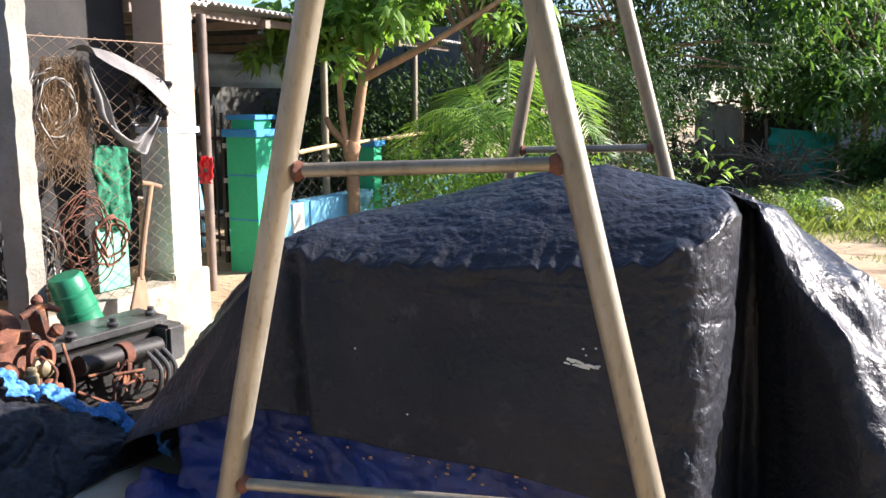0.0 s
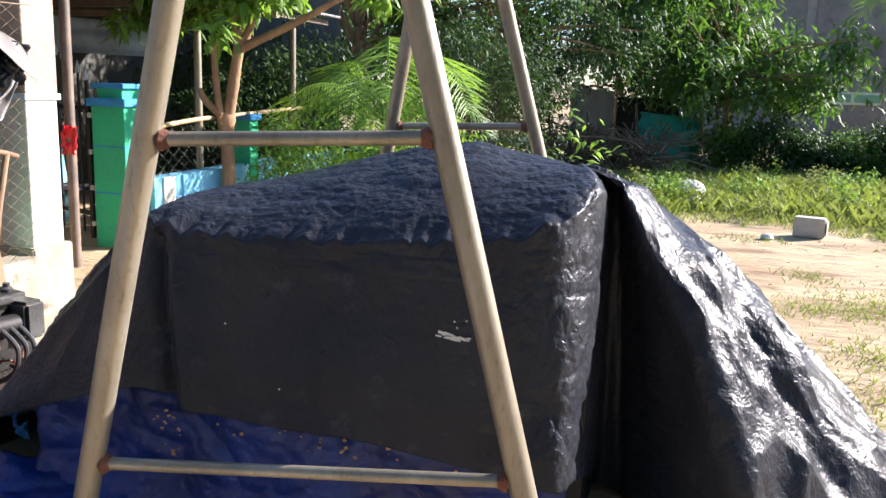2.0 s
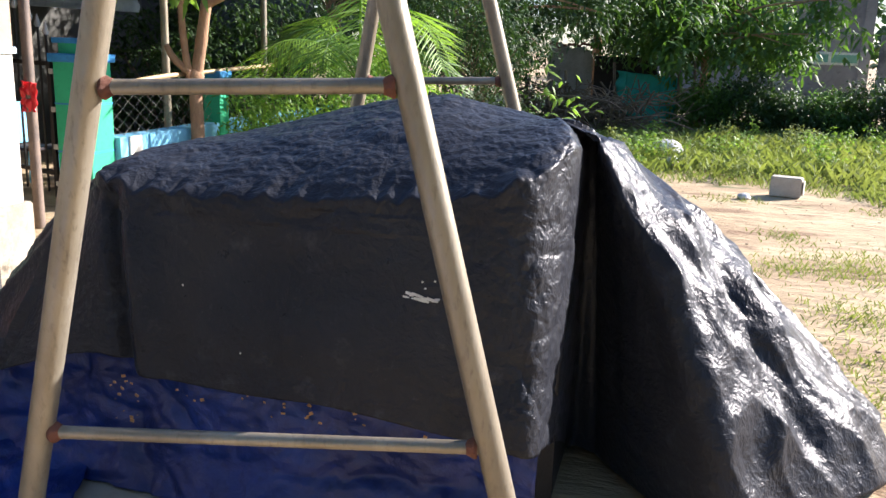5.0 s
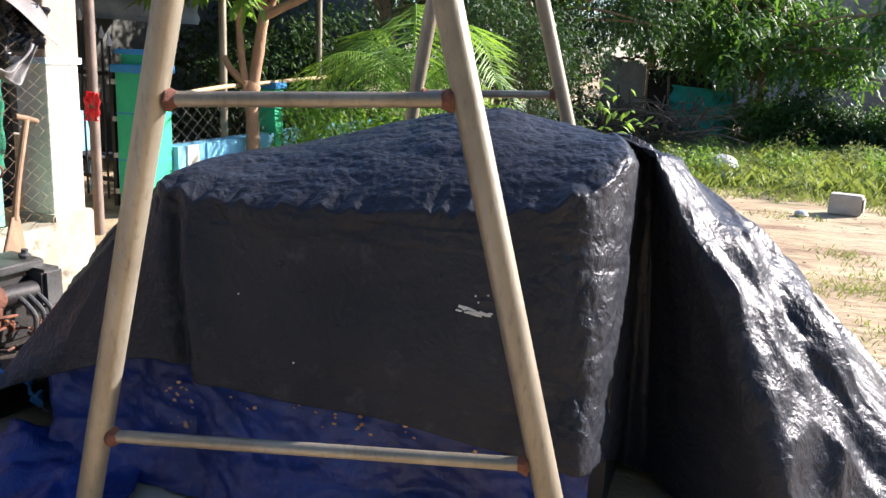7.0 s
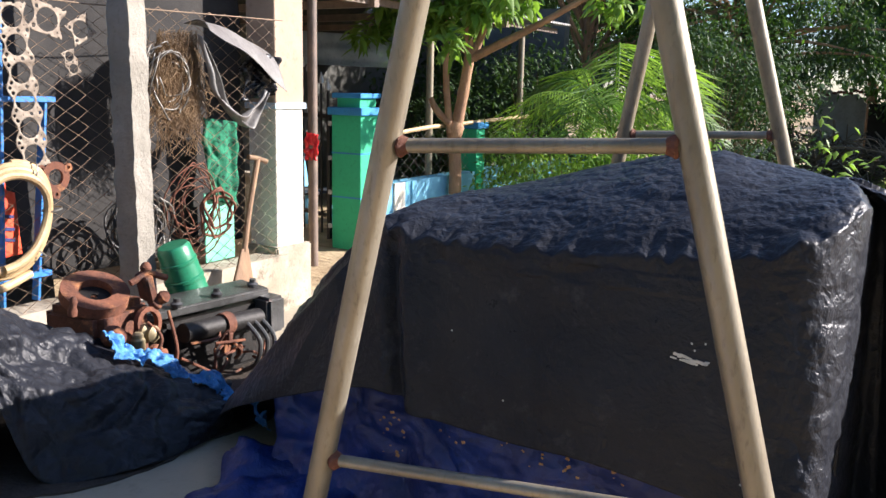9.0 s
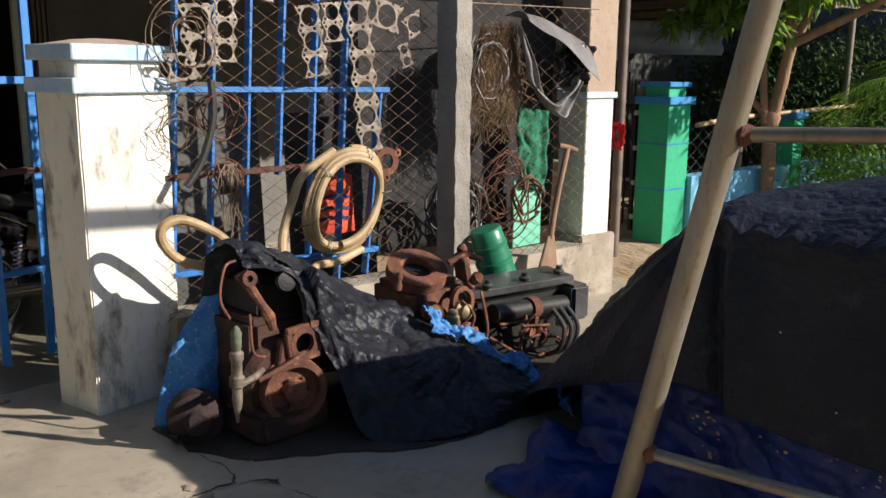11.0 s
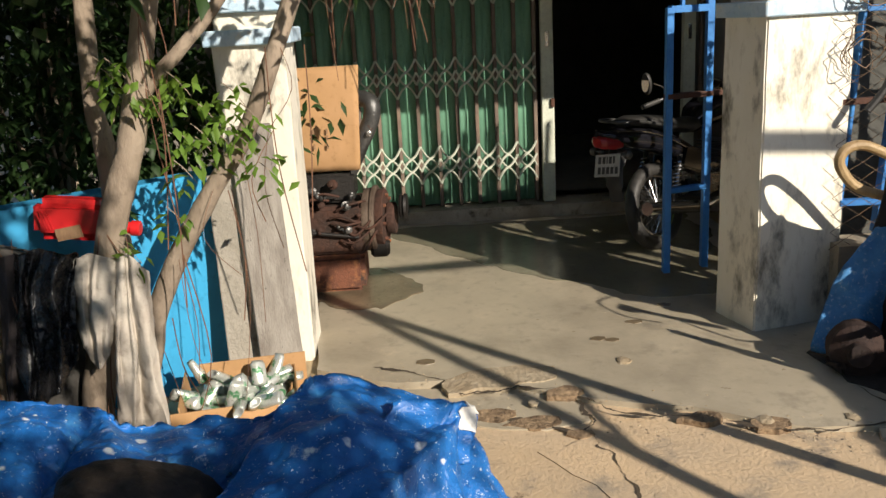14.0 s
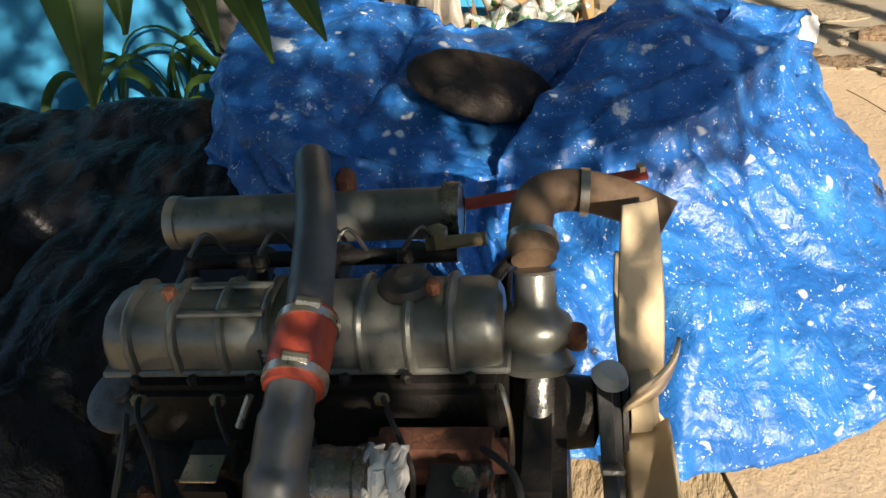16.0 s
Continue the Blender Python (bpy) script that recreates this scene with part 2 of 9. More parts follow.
M_TURQ = mat("turquoise_wall_paint", (0.03, 0.34, 0.62), (0.025, 0.27, 0.52), 0.75, scale=2, bump=0.2, bscale=25, spots=(((0.05, 0.12, 0.18), 3, 0.66, 0.73, "n"),))
M_SKYBLUE = mat("pale_blue_wall_paint", (0.22, 0.55, 0.75), (0.18, 0.47, 0.68), 0.8, scale=2, bump=0.2)
M_GREENP = mat("emerald_post_paint", (0.025, 0.42, 0.20), (0.02, 0.34, 0.17), 0.7, scale=2.5, bump=0.15, spots=(((0.04, 0.22, 0.12), 4, 0.62, 0.72, "n"),))
M_BLUETRIM = mat("blue_trim_paint", (0.03, 0.25, 0.55), None, 0.6)
M_BARK = mat("pale_bark", (0.42, 0.25, 0.14), (0.26, 0.15, 0.09), 0.95, scale=6, bump=0.8, bscale=40, stretch=(1, 1, 0.4))
M_BARKG = mat("grey_ficus_bark", (0.37, 0.30, 0.23), (0.20, 0.155, 0.115), 0.92, scale=5, bump=0.7, bscale=45, stretch=(1, 1, 0.5), spots=(((0.13, 0.10, 0.08), 9, 0.63, 0.7, "n"),))
M_LEAF = mat("leaf_green", (0.095, 0.19, 0.04), (0.055, 0.125, 0.03), 0.55, scale=0.8, bump=0, leafy=0.45)
M_LEAFL = mat("leaf_light", (0.20, 0.33, 0.055), (0.12, 0.23, 0.04), 0.52, scale=0.8, bump=0, leafy=0.48)
# Leaf green darkened, so the near bough's shade is in the colour.
M_SHADELEAF = mat("shaded_mango_leaf", (0.035, 0.09, 0.016), (0.025, 0.07, 0.013), 0.5, scale=9, bump=0.15, bscale=60, bdist=0.003, leafy=0.35)
M_LEAFD = mat("leaf_dark", (0.04, 0.085, 0.022), (0.025, 0.058, 0.016), 0.55, scale=0.5, bump=0, leafy=0.3)
M_GRASS = mat("grass", (0.25, 0.29, 0.095), (0.16, 0.21, 0.06), 0.8, scale=0.5, bump=0, leafy=0.3)
M_PLANK = mat("weathered_plank", (0.27, 0.25, 0.22), (0.17, 0.15, 0.13), 0.9, scale=4, bump=0.6, bscale=30, stretch=(5, 5, 0.6), spots=(((0.05, 0.045, 0.04), 10, 0.64, 0.68, "n"),))
M_WOOD = mat("handle_wood", (0.28, 0.17, 0.09), (0.17, 0.10, 0.055), 0.7, scale=5, bump=0.3, stretch=(4, 4, 0.5))
M_ROOT = mat("aerial_root", (0.22, 0.11, 0.06), (0.12, 0.06, 0.04), 0.9, scale=9, bump=0)
M_CARD = mat("brown_cardboard", (0.46, 0.27, 0.13), (0.40, 0.23, 0.10), 0.85, scale=3, bump=0.2, bscale=25)
M_RED = mat("red_plastic", (0.62, 0.02, 0.02), (0.50, 0.015, 0.02), 0.35, scale=4, bump=0.08)
M_GREENPL = mat("green_plastic", (0.02, 0.20, 0.10), (0.015, 0.15, 0.075), 0.35, scale=3, bump=0.1, spots=(((0.12, 0.22, 0.15), 9, 0.65, 0.75, "n"),))
M_CLOTH = mat("dusty_cloth", (0.50, 0.46, 0.40), (0.38, 0.33, 0.28), 0.95, scale=5, bump=0.3, bscale=120, spots=(((0.20, 0.16, 0.12), 6, 0.60, 0.72, "n"),))
M_CLOTHD = mat("dark_trousers", (0.07, 0.055, 0.055), (0.04, 0.032, 0.033), 0.95, scale=5, bump=0.3, bscale=120)
M_BLKPLAST = mat("black_plastic_bag", (0.012, 0.012, 0.014), (0.02, 0.02, 0.022), 0.27, scale=6, bump=0.5, bscale=9, bdist=0.02, crinkle=0.06)
M_TYRE = mat("dusty_tyre", (0.10, 0.095, 0.085), (0.05, 0.047, 0.043), 0.85, scale=4, bump=0.4, bscale=50)
M_BLKPAINT = mat("gloss_black_paint", (0.012, 0.012, 0.016), None, 0.12, scale=5, bump=0, coat=0.5)
M_CHROME = mat("chrome", (0.65, 0.65, 0.65), (0.5, 0.5, 0.5), 0.15, metal=1.0, scale=4, bump=0)
M_TAILRED = mat("tail_lens", (0.35, 0.02, 0.02), None, 0.15, bump=0)
M_PLATE = mat("number_plate", (0.42, 0.42, 0.39), None, 0.5, bump=0)
M_DARKBAR = mat("dark_bar", (0.04, 0.04, 0.04), None, 0.6, bump=0)
M_CORR = mat("corrugated_sheet", (0.42, 0.42, 0.40), (0.30, 0.29, 0.27), 0.55, metal=0.4, scale=1.5, bump=0.1, spots=(((0.20, 0.12, 0.08), 3, 0.62, 0.72, "n"),))
# Near black, so that the fence cloth holds the porch's gloom in its colour.
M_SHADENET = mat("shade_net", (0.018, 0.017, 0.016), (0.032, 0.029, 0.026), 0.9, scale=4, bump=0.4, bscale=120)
M_GREYSHEET = mat("grey_plastic_sheet", (0.21, 0.20, 0.185), (0.12, 0.11, 0.105), 0.45, scale=4, bump=0.2, bscale=20, crinkle=0.05)
M_GREENNET = mat("green_shade_net", (0.02, 0.20, 0.10), (0.012, 0.12, 0.065), 0.9, scale=30, bump=0.5, bscale=160, spots=(((0.006, 0.03, 0.02), 26, 0.54, 0.60, "n"),))
M_MINT = mat("mint_board_paint", (0.20, 0.60, 0.40), (0.15, 0.50, 0.33), 0.6, scale=4, bump=0.1)
M_NET = mat("brown_netting", (0.26, 0.17, 0.09), (0.17, 0.11, 0.06), 0.95, scale=6, bump=0)
M_TEAL = mat("teal_tarp", (0.02, 0.34, 0.24), (0.015, 0.24, 0.17), 0.6, scale=2, bump=0.3, bscale=12)
# Rust coloured darker to stand in for deep shade low on the engine.
M_DARKRUST = mat("shaded_rust", (0.038, 0.018, 0.013), (0.016, 0.010, 0.009), 0.85, scale=6, bump=0.7, bscale=50)
M_RUSTBLK = mat("oily_rust", (0.075, 0.030, 0.018), (0.025, 0.014, 0.010), 0.85, scale=6, bump=0.8, bscale=45, spots=(((0.17, 0.065, 0.03), 8, 0.60, 0.72, "n"),))
M_RUSTGREY = mat("rust_stained_iron", (0.16, 0.12, 0.09), (0.08, 0.055, 0.04), 0.7, metal=0.2, scale=7, bump=0.5, spots=(((0.20, 0.09, 0.045), 9, 0.58, 0.70, "n"),))
M_VERDI = mat("verdigris_cap", (0.13, 0.17, 0.11), (0.09, 0.10, 0.06), 0.7, scale=14, bump=0.4)
M_PUMP = mat("grimy_pump_alloy", (0.24, 0.20, 0.15), (0.10, 0.075, 0.05), 0.65, metal=0.3, scale=18, bump=0.5, bscale=90)
# Oily dirt, its colour also carrying the shade round the engines.
M_OILSHADE = mat("oil_and_shade_dirt", (0.055, 0.042, 0.032), (0.030, 0.024, 0.019), 0.7, scale=5, bump=0.8, bscale=40, bdist=0.015, spots=(((0.13, 0.10, 0.075), 9, 0.60, 0.72, "n"),))
M_WET = mat("oil_wet_concrete", (0.20, 0.155, 0.10), (0.13, 0.10, 0.065), 0.22, scale=4, bump=0.12, bscale=40, spots=(((0.30, 0.25, 0.18), 3, 0.60, 0.70, "n"),))
M_FARWALL = mat("far_render", (0.27, 0.265, 0.25), (0.20, 0.195, 0.185), 0.9, scale=0.8, bump=0.2, spots=(((0.11, 0.11, 0.11), 0.9, 0.56, 0.68, "n"),))
M_BLOCK = mat("concrete_block", (0.50, 0.46, 0.39), (0.40, 0.36, 0.30), 0.92, scale=5, bump=0.5)
M_STICK = mat("dry_sticks", (0.20, 0.15, 0.10), (0.12, 0.09, 0.06), 0.95, scale=6, bump=0)
M_REDHOSE = mat("red_silicone_hose", (0.36, 0.055, 0.03), (0.25, 0.04, 0.025), 0.55, scale=8, bump=0.2)
M_BRNHOSE = mat("brown_rubber_hose", (0.19, 0.12, 0.07), (0.12, 0.075, 0.045), 0.7, scale=8, bump=0.3)
M_FAN = mat("cream_fan_plastic", (0.58, 0.47, 0.31), (0.45, 0.35, 0.22), 0.5, scale=5, bump=0.15, spots=(((0.20, 0.14, 0.09), 9, 0.66, 0.75, "n"),))
M_CLAMP = mat("hose_clamp", (0.6, 0.57, 0.5), (0.4, 0.36, 0.3), 0.3, metal=0.9, scale=12, bump=0)
M_REDBR = mat("red_bracket_paint", (0.42, 0.05, 0.03), (0.30, 0.04, 0.025), 0.5, scale=8, bump=0.15, spots=(((0.05, 0.03, 0.03), 12, 0.64, 0.7, "n"),))
M_SEATPATCH = mat("brown_seat_panel", (0.034, 0.022, 0.015), (0.016, 0.011, 0.008), 0.65, scale=9, bump=0.7, bscale=60, spots=(((0.09, 0.062, 0.04), 14, 0.62, 0.74, "n"), ((0.012, 0.010, 0.008), 6, 0.58, 0.68, "n")))
M_CAN = mat("crushed_can", (0.62, 0.64, 0.60), (0.10, 0.30, 0.14), 0.3, metal=0.5, scale=14, lo=0.5, hi=0.55, bump=0.3)
M_BLUEGREY = mat("blue_grey_sheet", (0.38, 0.46, 0.60), (0.24, 0.30, 0.42), 0.6, scale=3, bump=0.2, leafy=0.3)
M_RAG = mat("white_rag", (0.75, 0.74, 0.70), None, 0.9)


# ---------------------------------------------------------------- mesh helpers
def wm(ob):
    m = ob.matrix_basis.copy()
    while ob.parent:
        ob = ob.parent
        m = ob.matrix_basis @ m
    return m


def thing(name, label, category, at=(0, 0, 0), group="", kind=""):
    ob = new(name)
    ob.empty_display_size = 0.1
    ob.location = at
    return tagged(ob, label, category, group, kind)


def part(name, bm, material, parent=None, label="", sharp=35):
    me = bpy.data.meshes.new(name)
    bmesh.ops.recalc_face_normals(bm, faces=bm.faces) if len(bm.faces) < 60000 else None
    bm.to_mesh(me)
    bm.free()
    return meshpart(name, me, material, parent, label, sharp)


def meshpart(name, me, material, parent=None, label="", sharp=35):
    me.materials.append(material)
    me.polygons.foreach_set("use_smooth", [True] * len(me.polygons))
    if sharp:
        me.set_sharp_from_angle(angle=radians(sharp))
    ob = new(name, me)
    if parent is not None:
        me.transform(wm(parent).inverted())
        ob.parent = parent
    return tagged(ob, label)


def setting(name, bm, material, label, category, sharp=35):
    return tagged(part(name, bm, material, None, label, sharp), label, category, "", "structure")


def box(bm, c, s, rot=None, bev=0.0, seg=1):
    b = bmesh.new()
    bmesh.ops.create_cube(b, size=1)
    bmesh.ops.scale(b, vec=s, verts=b.verts)
    if bev > 0:
        bmesh.ops.bevel(b, geom=b.edges, offset=bev, segments=seg, affect="EDGES", clamp_overlap=True)
    m = Matrix.Translation(c)
    if rot is not None:
        m = m @ (rot if isinstance(rot, Matrix) else Euler([radians(a) for a in rot]).to_matrix().to_4x4())
    b.transform(m)
    me = bpy.data.meshes.new("t")
    b.to_mesh(me)
    b.free()
    bm.from_mesh(me)
    bpy.data.meshes.remove(me)
    return bm


def one(fn, *a, **k):
    bm = bmesh.new()
    fn(bm, *a, **k)
    return bm


def tube(bm, pts, r, seg=10, closed=False, cap=True, flat=1.0):
    pts = [Vector(p) for p in pts]
    n = len(pts)
    rr = [float(x) for x in r] if isinstance(r, (list, tuple)) else [float(r)] * n
    rings = []
    up = None
    for i, p in enumerate(pts):
        a = pts[(i - 1) % n] if (closed or i > 0) else p
        b = pts[(i + 1) % n] if (closed or i < n - 1) else p
        d = (b - a)
        d = d.normalized() if d.length > 1e-9 else Vector((0, 0, 1))
        if up is None:
            up = d.orthogonal().normalized()
        up = (up - d * up.dot(d))
        up = up.normalized() if up.length > 1e-6 else d.orthogonal().normalized()
        side = d.cross(up)
        rings.append([bm.verts.new(p + rr[i] * (math.cos(2 * math.pi * k / seg) * up + flat * math.sin(2 * math.pi * k / seg) * side)) for k in range(seg)])
    for i in range(n if closed else n - 1):
        A, B = rings[i], rings[(i + 1) % n]
        for k in range(seg):
            bm.faces.new((A[k], A[(k + 1) % seg], B[(k + 1) % seg], B[k]))
    if cap and not closed:
        bm.faces.new(rings[0][::-1])
        bm.faces.new(rings[-1])
    return bm


def lathe(bm, prof, m=Matrix(), seg=24, cap=True):
    rings = [[bm.verts.new(m @ Vector((r * math.cos(2 * math.pi * k / seg), r * math.sin(2 * math.pi * k / seg), z))) for k in range(seg)] for r, z in prof]
    for A, B in zip(rings, rings[1:]):
        for k in range(seg):
            bm.faces.new((A[k], A[(k + 1) % seg], B[(k + 1) % seg], B[k]))
    if cap:
        bm.faces.new(rings[0][::-1])
        bm.faces.new(rings[-1])
    return bm


def axis(at, d, roll=0):
    """A pose at a place whose z axis points along d."""
    return Matrix.Translation(at) @ Vector(d).to_track_quat("Z", "Y").to_matrix().to_4x4() @ Matrix.Rotation(radians(roll), 4, "Z")


def ring(bm, at, d, r0, r1, h, seg=28, roll=0):
    """A washer: outer radius r1, inner r0, height h along d."""
    m = axis(at, d, roll)
    prof = [(r0, 0), (r1, 0), (r1, h), (r0, h)]
    rings = [[bm.verts.new(m @ Vector((r * math.cos(2 * math.pi * k / seg), r * math.sin(2 * math.pi * k / seg), z))) for k in range(seg)] for r, z in prof]
    for i in range(4):
        A, B = rings[i], rings[(i + 1) % 4]
        for k in range(seg):
            bm.faces.new((A[k], A[(k + 1) % seg], B[(k + 1) % seg], B[k]))
    return bm


def prism(bm, pts, z0, z1):
    lo = [bm.verts.new((x, y, z0)) for x, y in pts]
    hi = [bm.verts.new((x, y, z1)) for x, y in pts]
    n = len(pts)
    bm.faces.new(hi)
    bm.faces.new(lo[::-1])
    for i in range(n):
        bm.faces.new((lo[i], lo[(i + 1) % n], hi[(i + 1) % n], hi[i]))
    return bm


def jag(pts, amp=0.03, every=0.12, seed=0):
    """A polygon with its edges broken up."""
    out = []
    for i, a in enumerate(pts):
        b = pts[(i + 1) % len(pts)]
        L = math.dist(a, b)
        k = max(1, int(L / every))
        nx, ny = -(b[1] - a[1]) / L, (b[0] - a[0]) / L
        for j in range(k):
            f = j / k
            x, y = a[0] + f * (b[0] - a[0]), a[1] + f * (b[1] - a[1])
            d = amp * (noise.noise((x * 2.3, y * 2.3, seed)) * 2 + noise.noise((x * 9, y * 9, seed + 5)))
            out.append((x + nx * d, y + ny * d))
    return out


def spline(pts, k=8, closed=False):
    pts = [Vector(p) for p in pts]
    n = len(pts)
    out = []
    for i in range(n if closed else n - 1):
        p0 = pts[(i - 1) % n] if (closed or i > 0) else pts[0]
        p1, p2 = pts[i], pts[(i + 1) % n]
        p3 = pts[(i + 2) % n] if (closed or i < n - 2) else pts[-1]
        for j in range(k):
            t = j / k
            out.append(0.5 * ((2 * p1) + (p2 - p0) * t + (2 * p0 - 5 * p1 + 4 * p2 - p3) * t * t + (3 * p1 - p0 - 3 * p2 + p3) * t ** 3))
    if not closed:
        out.append(pts[-1])
    return out


def grid_mesh(name, nu, nv, fn, closed_u=False):
    """A sheet of nu by nv cells through fn(u, v), u and v from 0 to 1."""
    verts = [fn(i / nu, j / nv) for j in range(nv + 1) for i in range(nu if closed_u else nu + 1)]
    w = nu if closed_u else nu + 1
    faces = [(j * w + i, j * w + (i + 1) % w, (j + 1) * w + (i + 1) % w, (j + 1) * w + i) for j in range(nv) for i in range(nu)]
    me = bpy.data.meshes.new(name)
    me.from_pydata([tuple(v) for v in verts], [], faces)
    return me


def solid(ob, t):
    md = ob.modifiers.new("thickness", "SOLIDIFY")
    md.thickness, md.offset = t, 0
    return ob


def ridged(p, s):
    """Creased relief: sharp folds between flatter facets, 0 to 1."""
    a = 1 - abs(noise.noise(Vector(p) * s)) * 2
    b = 1 - abs(noise.noise(Vector(p) * s * 2.3 + Vector((7, 3, 1)))) * 2
    return 0.65 * a * abs(a) + 0.35 * b * abs(b)


def crease(me, big=0.03, s1=2.2, small=0.008, s2=9.0, keep=None):
    """Push a sheet's points along their normals by folds and small crinkles."""
    me.update()
    ns = [v.normal.copy() for v in me.vertices]
    for v, nn in zip(me.vertices, ns):
        k = keep(v.co) if keep else 1.0
        v.co += nn * k * (big * (ridged(v.co, s1) - 0.4) + small * (ridged(v.co + Vector((3, 9, 4)), s2) - 0.4))
    return me


def pleat(me, amp, sx, sy, sz, keep=None, seed=0):
    """Long creases: relief stretched along the directions with the small factors."""
    me.update()
    ns = [v.normal.copy() for v in me.vertices]
    for v, nn in zip(me.vertices, ns):
        k = keep(v.co) if keep else 1.0
        if k:
            c = Vector((v.co.x * sx, v.co.y * sy, v.co.z * sz + seed))
            v.co += nn * k * amp * (ridged(c + 0.35 * Vector(noise.noise_vector(v.co * 2.5)), 1.0) - 0.35)
    return me


def leaf_mesh(name, places, length, width, rng, droop=0.5, curl=0.25):
    """Leaves, each a folded blade of four triangles, at places (x, y, z)."""
    P = np.asarray(places, float)
    n = len(P)
    yaw = rng.uniform(0, 2 * np.pi, n)
    pit = rng.normal(-droop, 0.45, n)
    L = length * rng.uniform(0.7, 1.25, n)
    W = width * rng.uniform(0.8, 1.2, n)
    d = np.stack([np.cos(yaw) * np.cos(pit), np.sin(yaw) * np.cos(pit), np.sin(pit)], 1)
    s = np.stack([-np.sin(yaw), np.cos(yaw), rng.normal(0, 0.4, n)], 1)
    s /= np.linalg.norm(s, axis=1)[:, None]
    u = np.cross(s, d)
    mid = P + d * (L * 0.5)[:, None] - u * (curl * W)[:, None]
    tip = P + d * L[:, None] - np.array([0, 0, 1]) * (0.15 * L)[:, None]
    a = P + d * (L * 0.45)[:, None] + s * (W / 2)[:, None]
    b = P + d * (L * 0.45)[:, None] - s * (W / 2)[:, None]
    V = np.stack([P, a, tip, b, mid], 1).reshape(-1, 3)
    k = np.arange(n)[:, None] * 5
    F = np.concatenate([k + [0, 1, 4], k + [1, 2, 4], k + [2, 3, 4], k + [3, 0, 4]], 0)
    me = bpy.data.meshes.new(name)
    me.from_pydata(V.tolist(), [], F.tolist())
    return me


def clumps(rng, centres, spread, per):
    out = []
    for c in centres:
        out.append(np.asarray(c) + rng.normal(0, 1, (per, 3)) * np.asarray(spread))
    return np.concatenate(out, 0)


# ---------------------------------------------------------------- ground
def ground_z(x, y):
    near = max(0.0, min(1.0, (math.hypot(x + 1, y - 2) - 6) / 6))
    return near * 0.05 * noise.noise((x * 0.25, y * 0.25, 0)) + 0.012 * noise.noise((x * 1.7, y * 1.7, 3)) - 0.035


def make_ground():
    xs = [-400, -150, -60, -30, -18] + [-12 + 0.3 * i for i in range(81)] + [18, 30, 60, 150, 400]
    ys = [-400, -150, -60, -20, -9] + [-6 + 0.3 * i for i in range(101)] + [32, 45, 80, 160, 400]
    me = bpy.data.meshes.new("ground")
    vs = [(x, y, ground_z(x, y)) for y in ys for x in xs]
    w = len(xs)
    me.from_pydata(vs, [], [(j * w + i, j * w + i + 1, (j + 1) * w + i + 1, (j + 1) * w + i) for j in range(len(ys) - 1) for i in range(w - 1)])
    ob = meshpart("ground", me, M_SAND, None, "", 0)
    tagged(ob, "sandy trodden yard soil with dark patches", "ground", "", "structure")


make_ground()


def slab(name, pts, z, material, label, amp=0.03, seed=0, thick=0.09):
    bm = one(prism, jag(pts, amp, 0.1, seed), z - thick, z)
    return setting(name, bm, material, label, "paving", 30)


# the trowelled drive, its broken lip, and the older slabs in front of it
slab("drive", [(-7.1, -1.2), (-4.12, -0.95), (-3.92, -0.55), (-3.85, -0.1), (-3.62, 0.25), (-3.45, 0.7), (-3.22, 1.1), (-3.2, 1.5), (-3.5, 1.75), (-4.0, 1.6), (-4.2, 1.7), (-7.1, 1.9)], 0.0, M_FLOOR, "smooth grey trowelled concrete drive, stained", 0.018, 1)
slab("apron_by_fence", [(-3.12, 1.34), (-2.3, 1.93), (-1.2, 2.1), (-1.0, 5.0), (-4.9, 5.6), (-4.9, 1.8), (-4.0, 1.5), (-3.5, 1.55)], -0.006, M_FLOOR, "grey concrete strip beside the fence", 0.02, 2)
slab("old_slab_1", [(-3.86, -0.72), (-3.58, -0.5), (-3.42, -0.1), (-3.38, 0.08), (-3.44, 0.28), (-3.62, 0.26), (-3.84, -0.05)], -0.019, M_FLOOR, "loose grey piece of cracked concrete", 0.03, 3)
slab("old_slab_2", [(-3.2, 0.0), (-2.75, 0.3), (-2.6, 1.2), (-3.12, 1.42), (-3.2, 1.05), (-3.42, 0.66), (-3.4, 0.32)], -0.02, M_BROKEN, "broken sandy concrete slab", 0.025, 4)
slab("old_slab_3", [(-3.56, -0.62), (-2.5, -0.75), (-1.2, -0.45), (-1.25, 0.45), (-2.72, 0.34), (-3.24, 0.04)], -0.024, M_BROKEN, "worn sandy concrete slab dusted with soil", 0.015, 5)
slab("old_slab_4", [(-2.68, 0.3), (-1.25, 0.42), (-1.2, 2.1), (-2.2, 1.95), (-3.05, 1.46), (-2.54, 1.2)], -0.022, M_BROKEN, "worn sandy concrete slab dusted with soil", 0.015, 6)
slab("old_slab_5", [(-3.8, -0.6), (-3.1, -0.5), (-2.9, 0.5), (-3.0, 1.5), (-3.5, 1.4), (-3.8, 0.3)], -0.0262, M_BROKEN, "crumbled sandy bedding between the slabs", 0.01, 7)


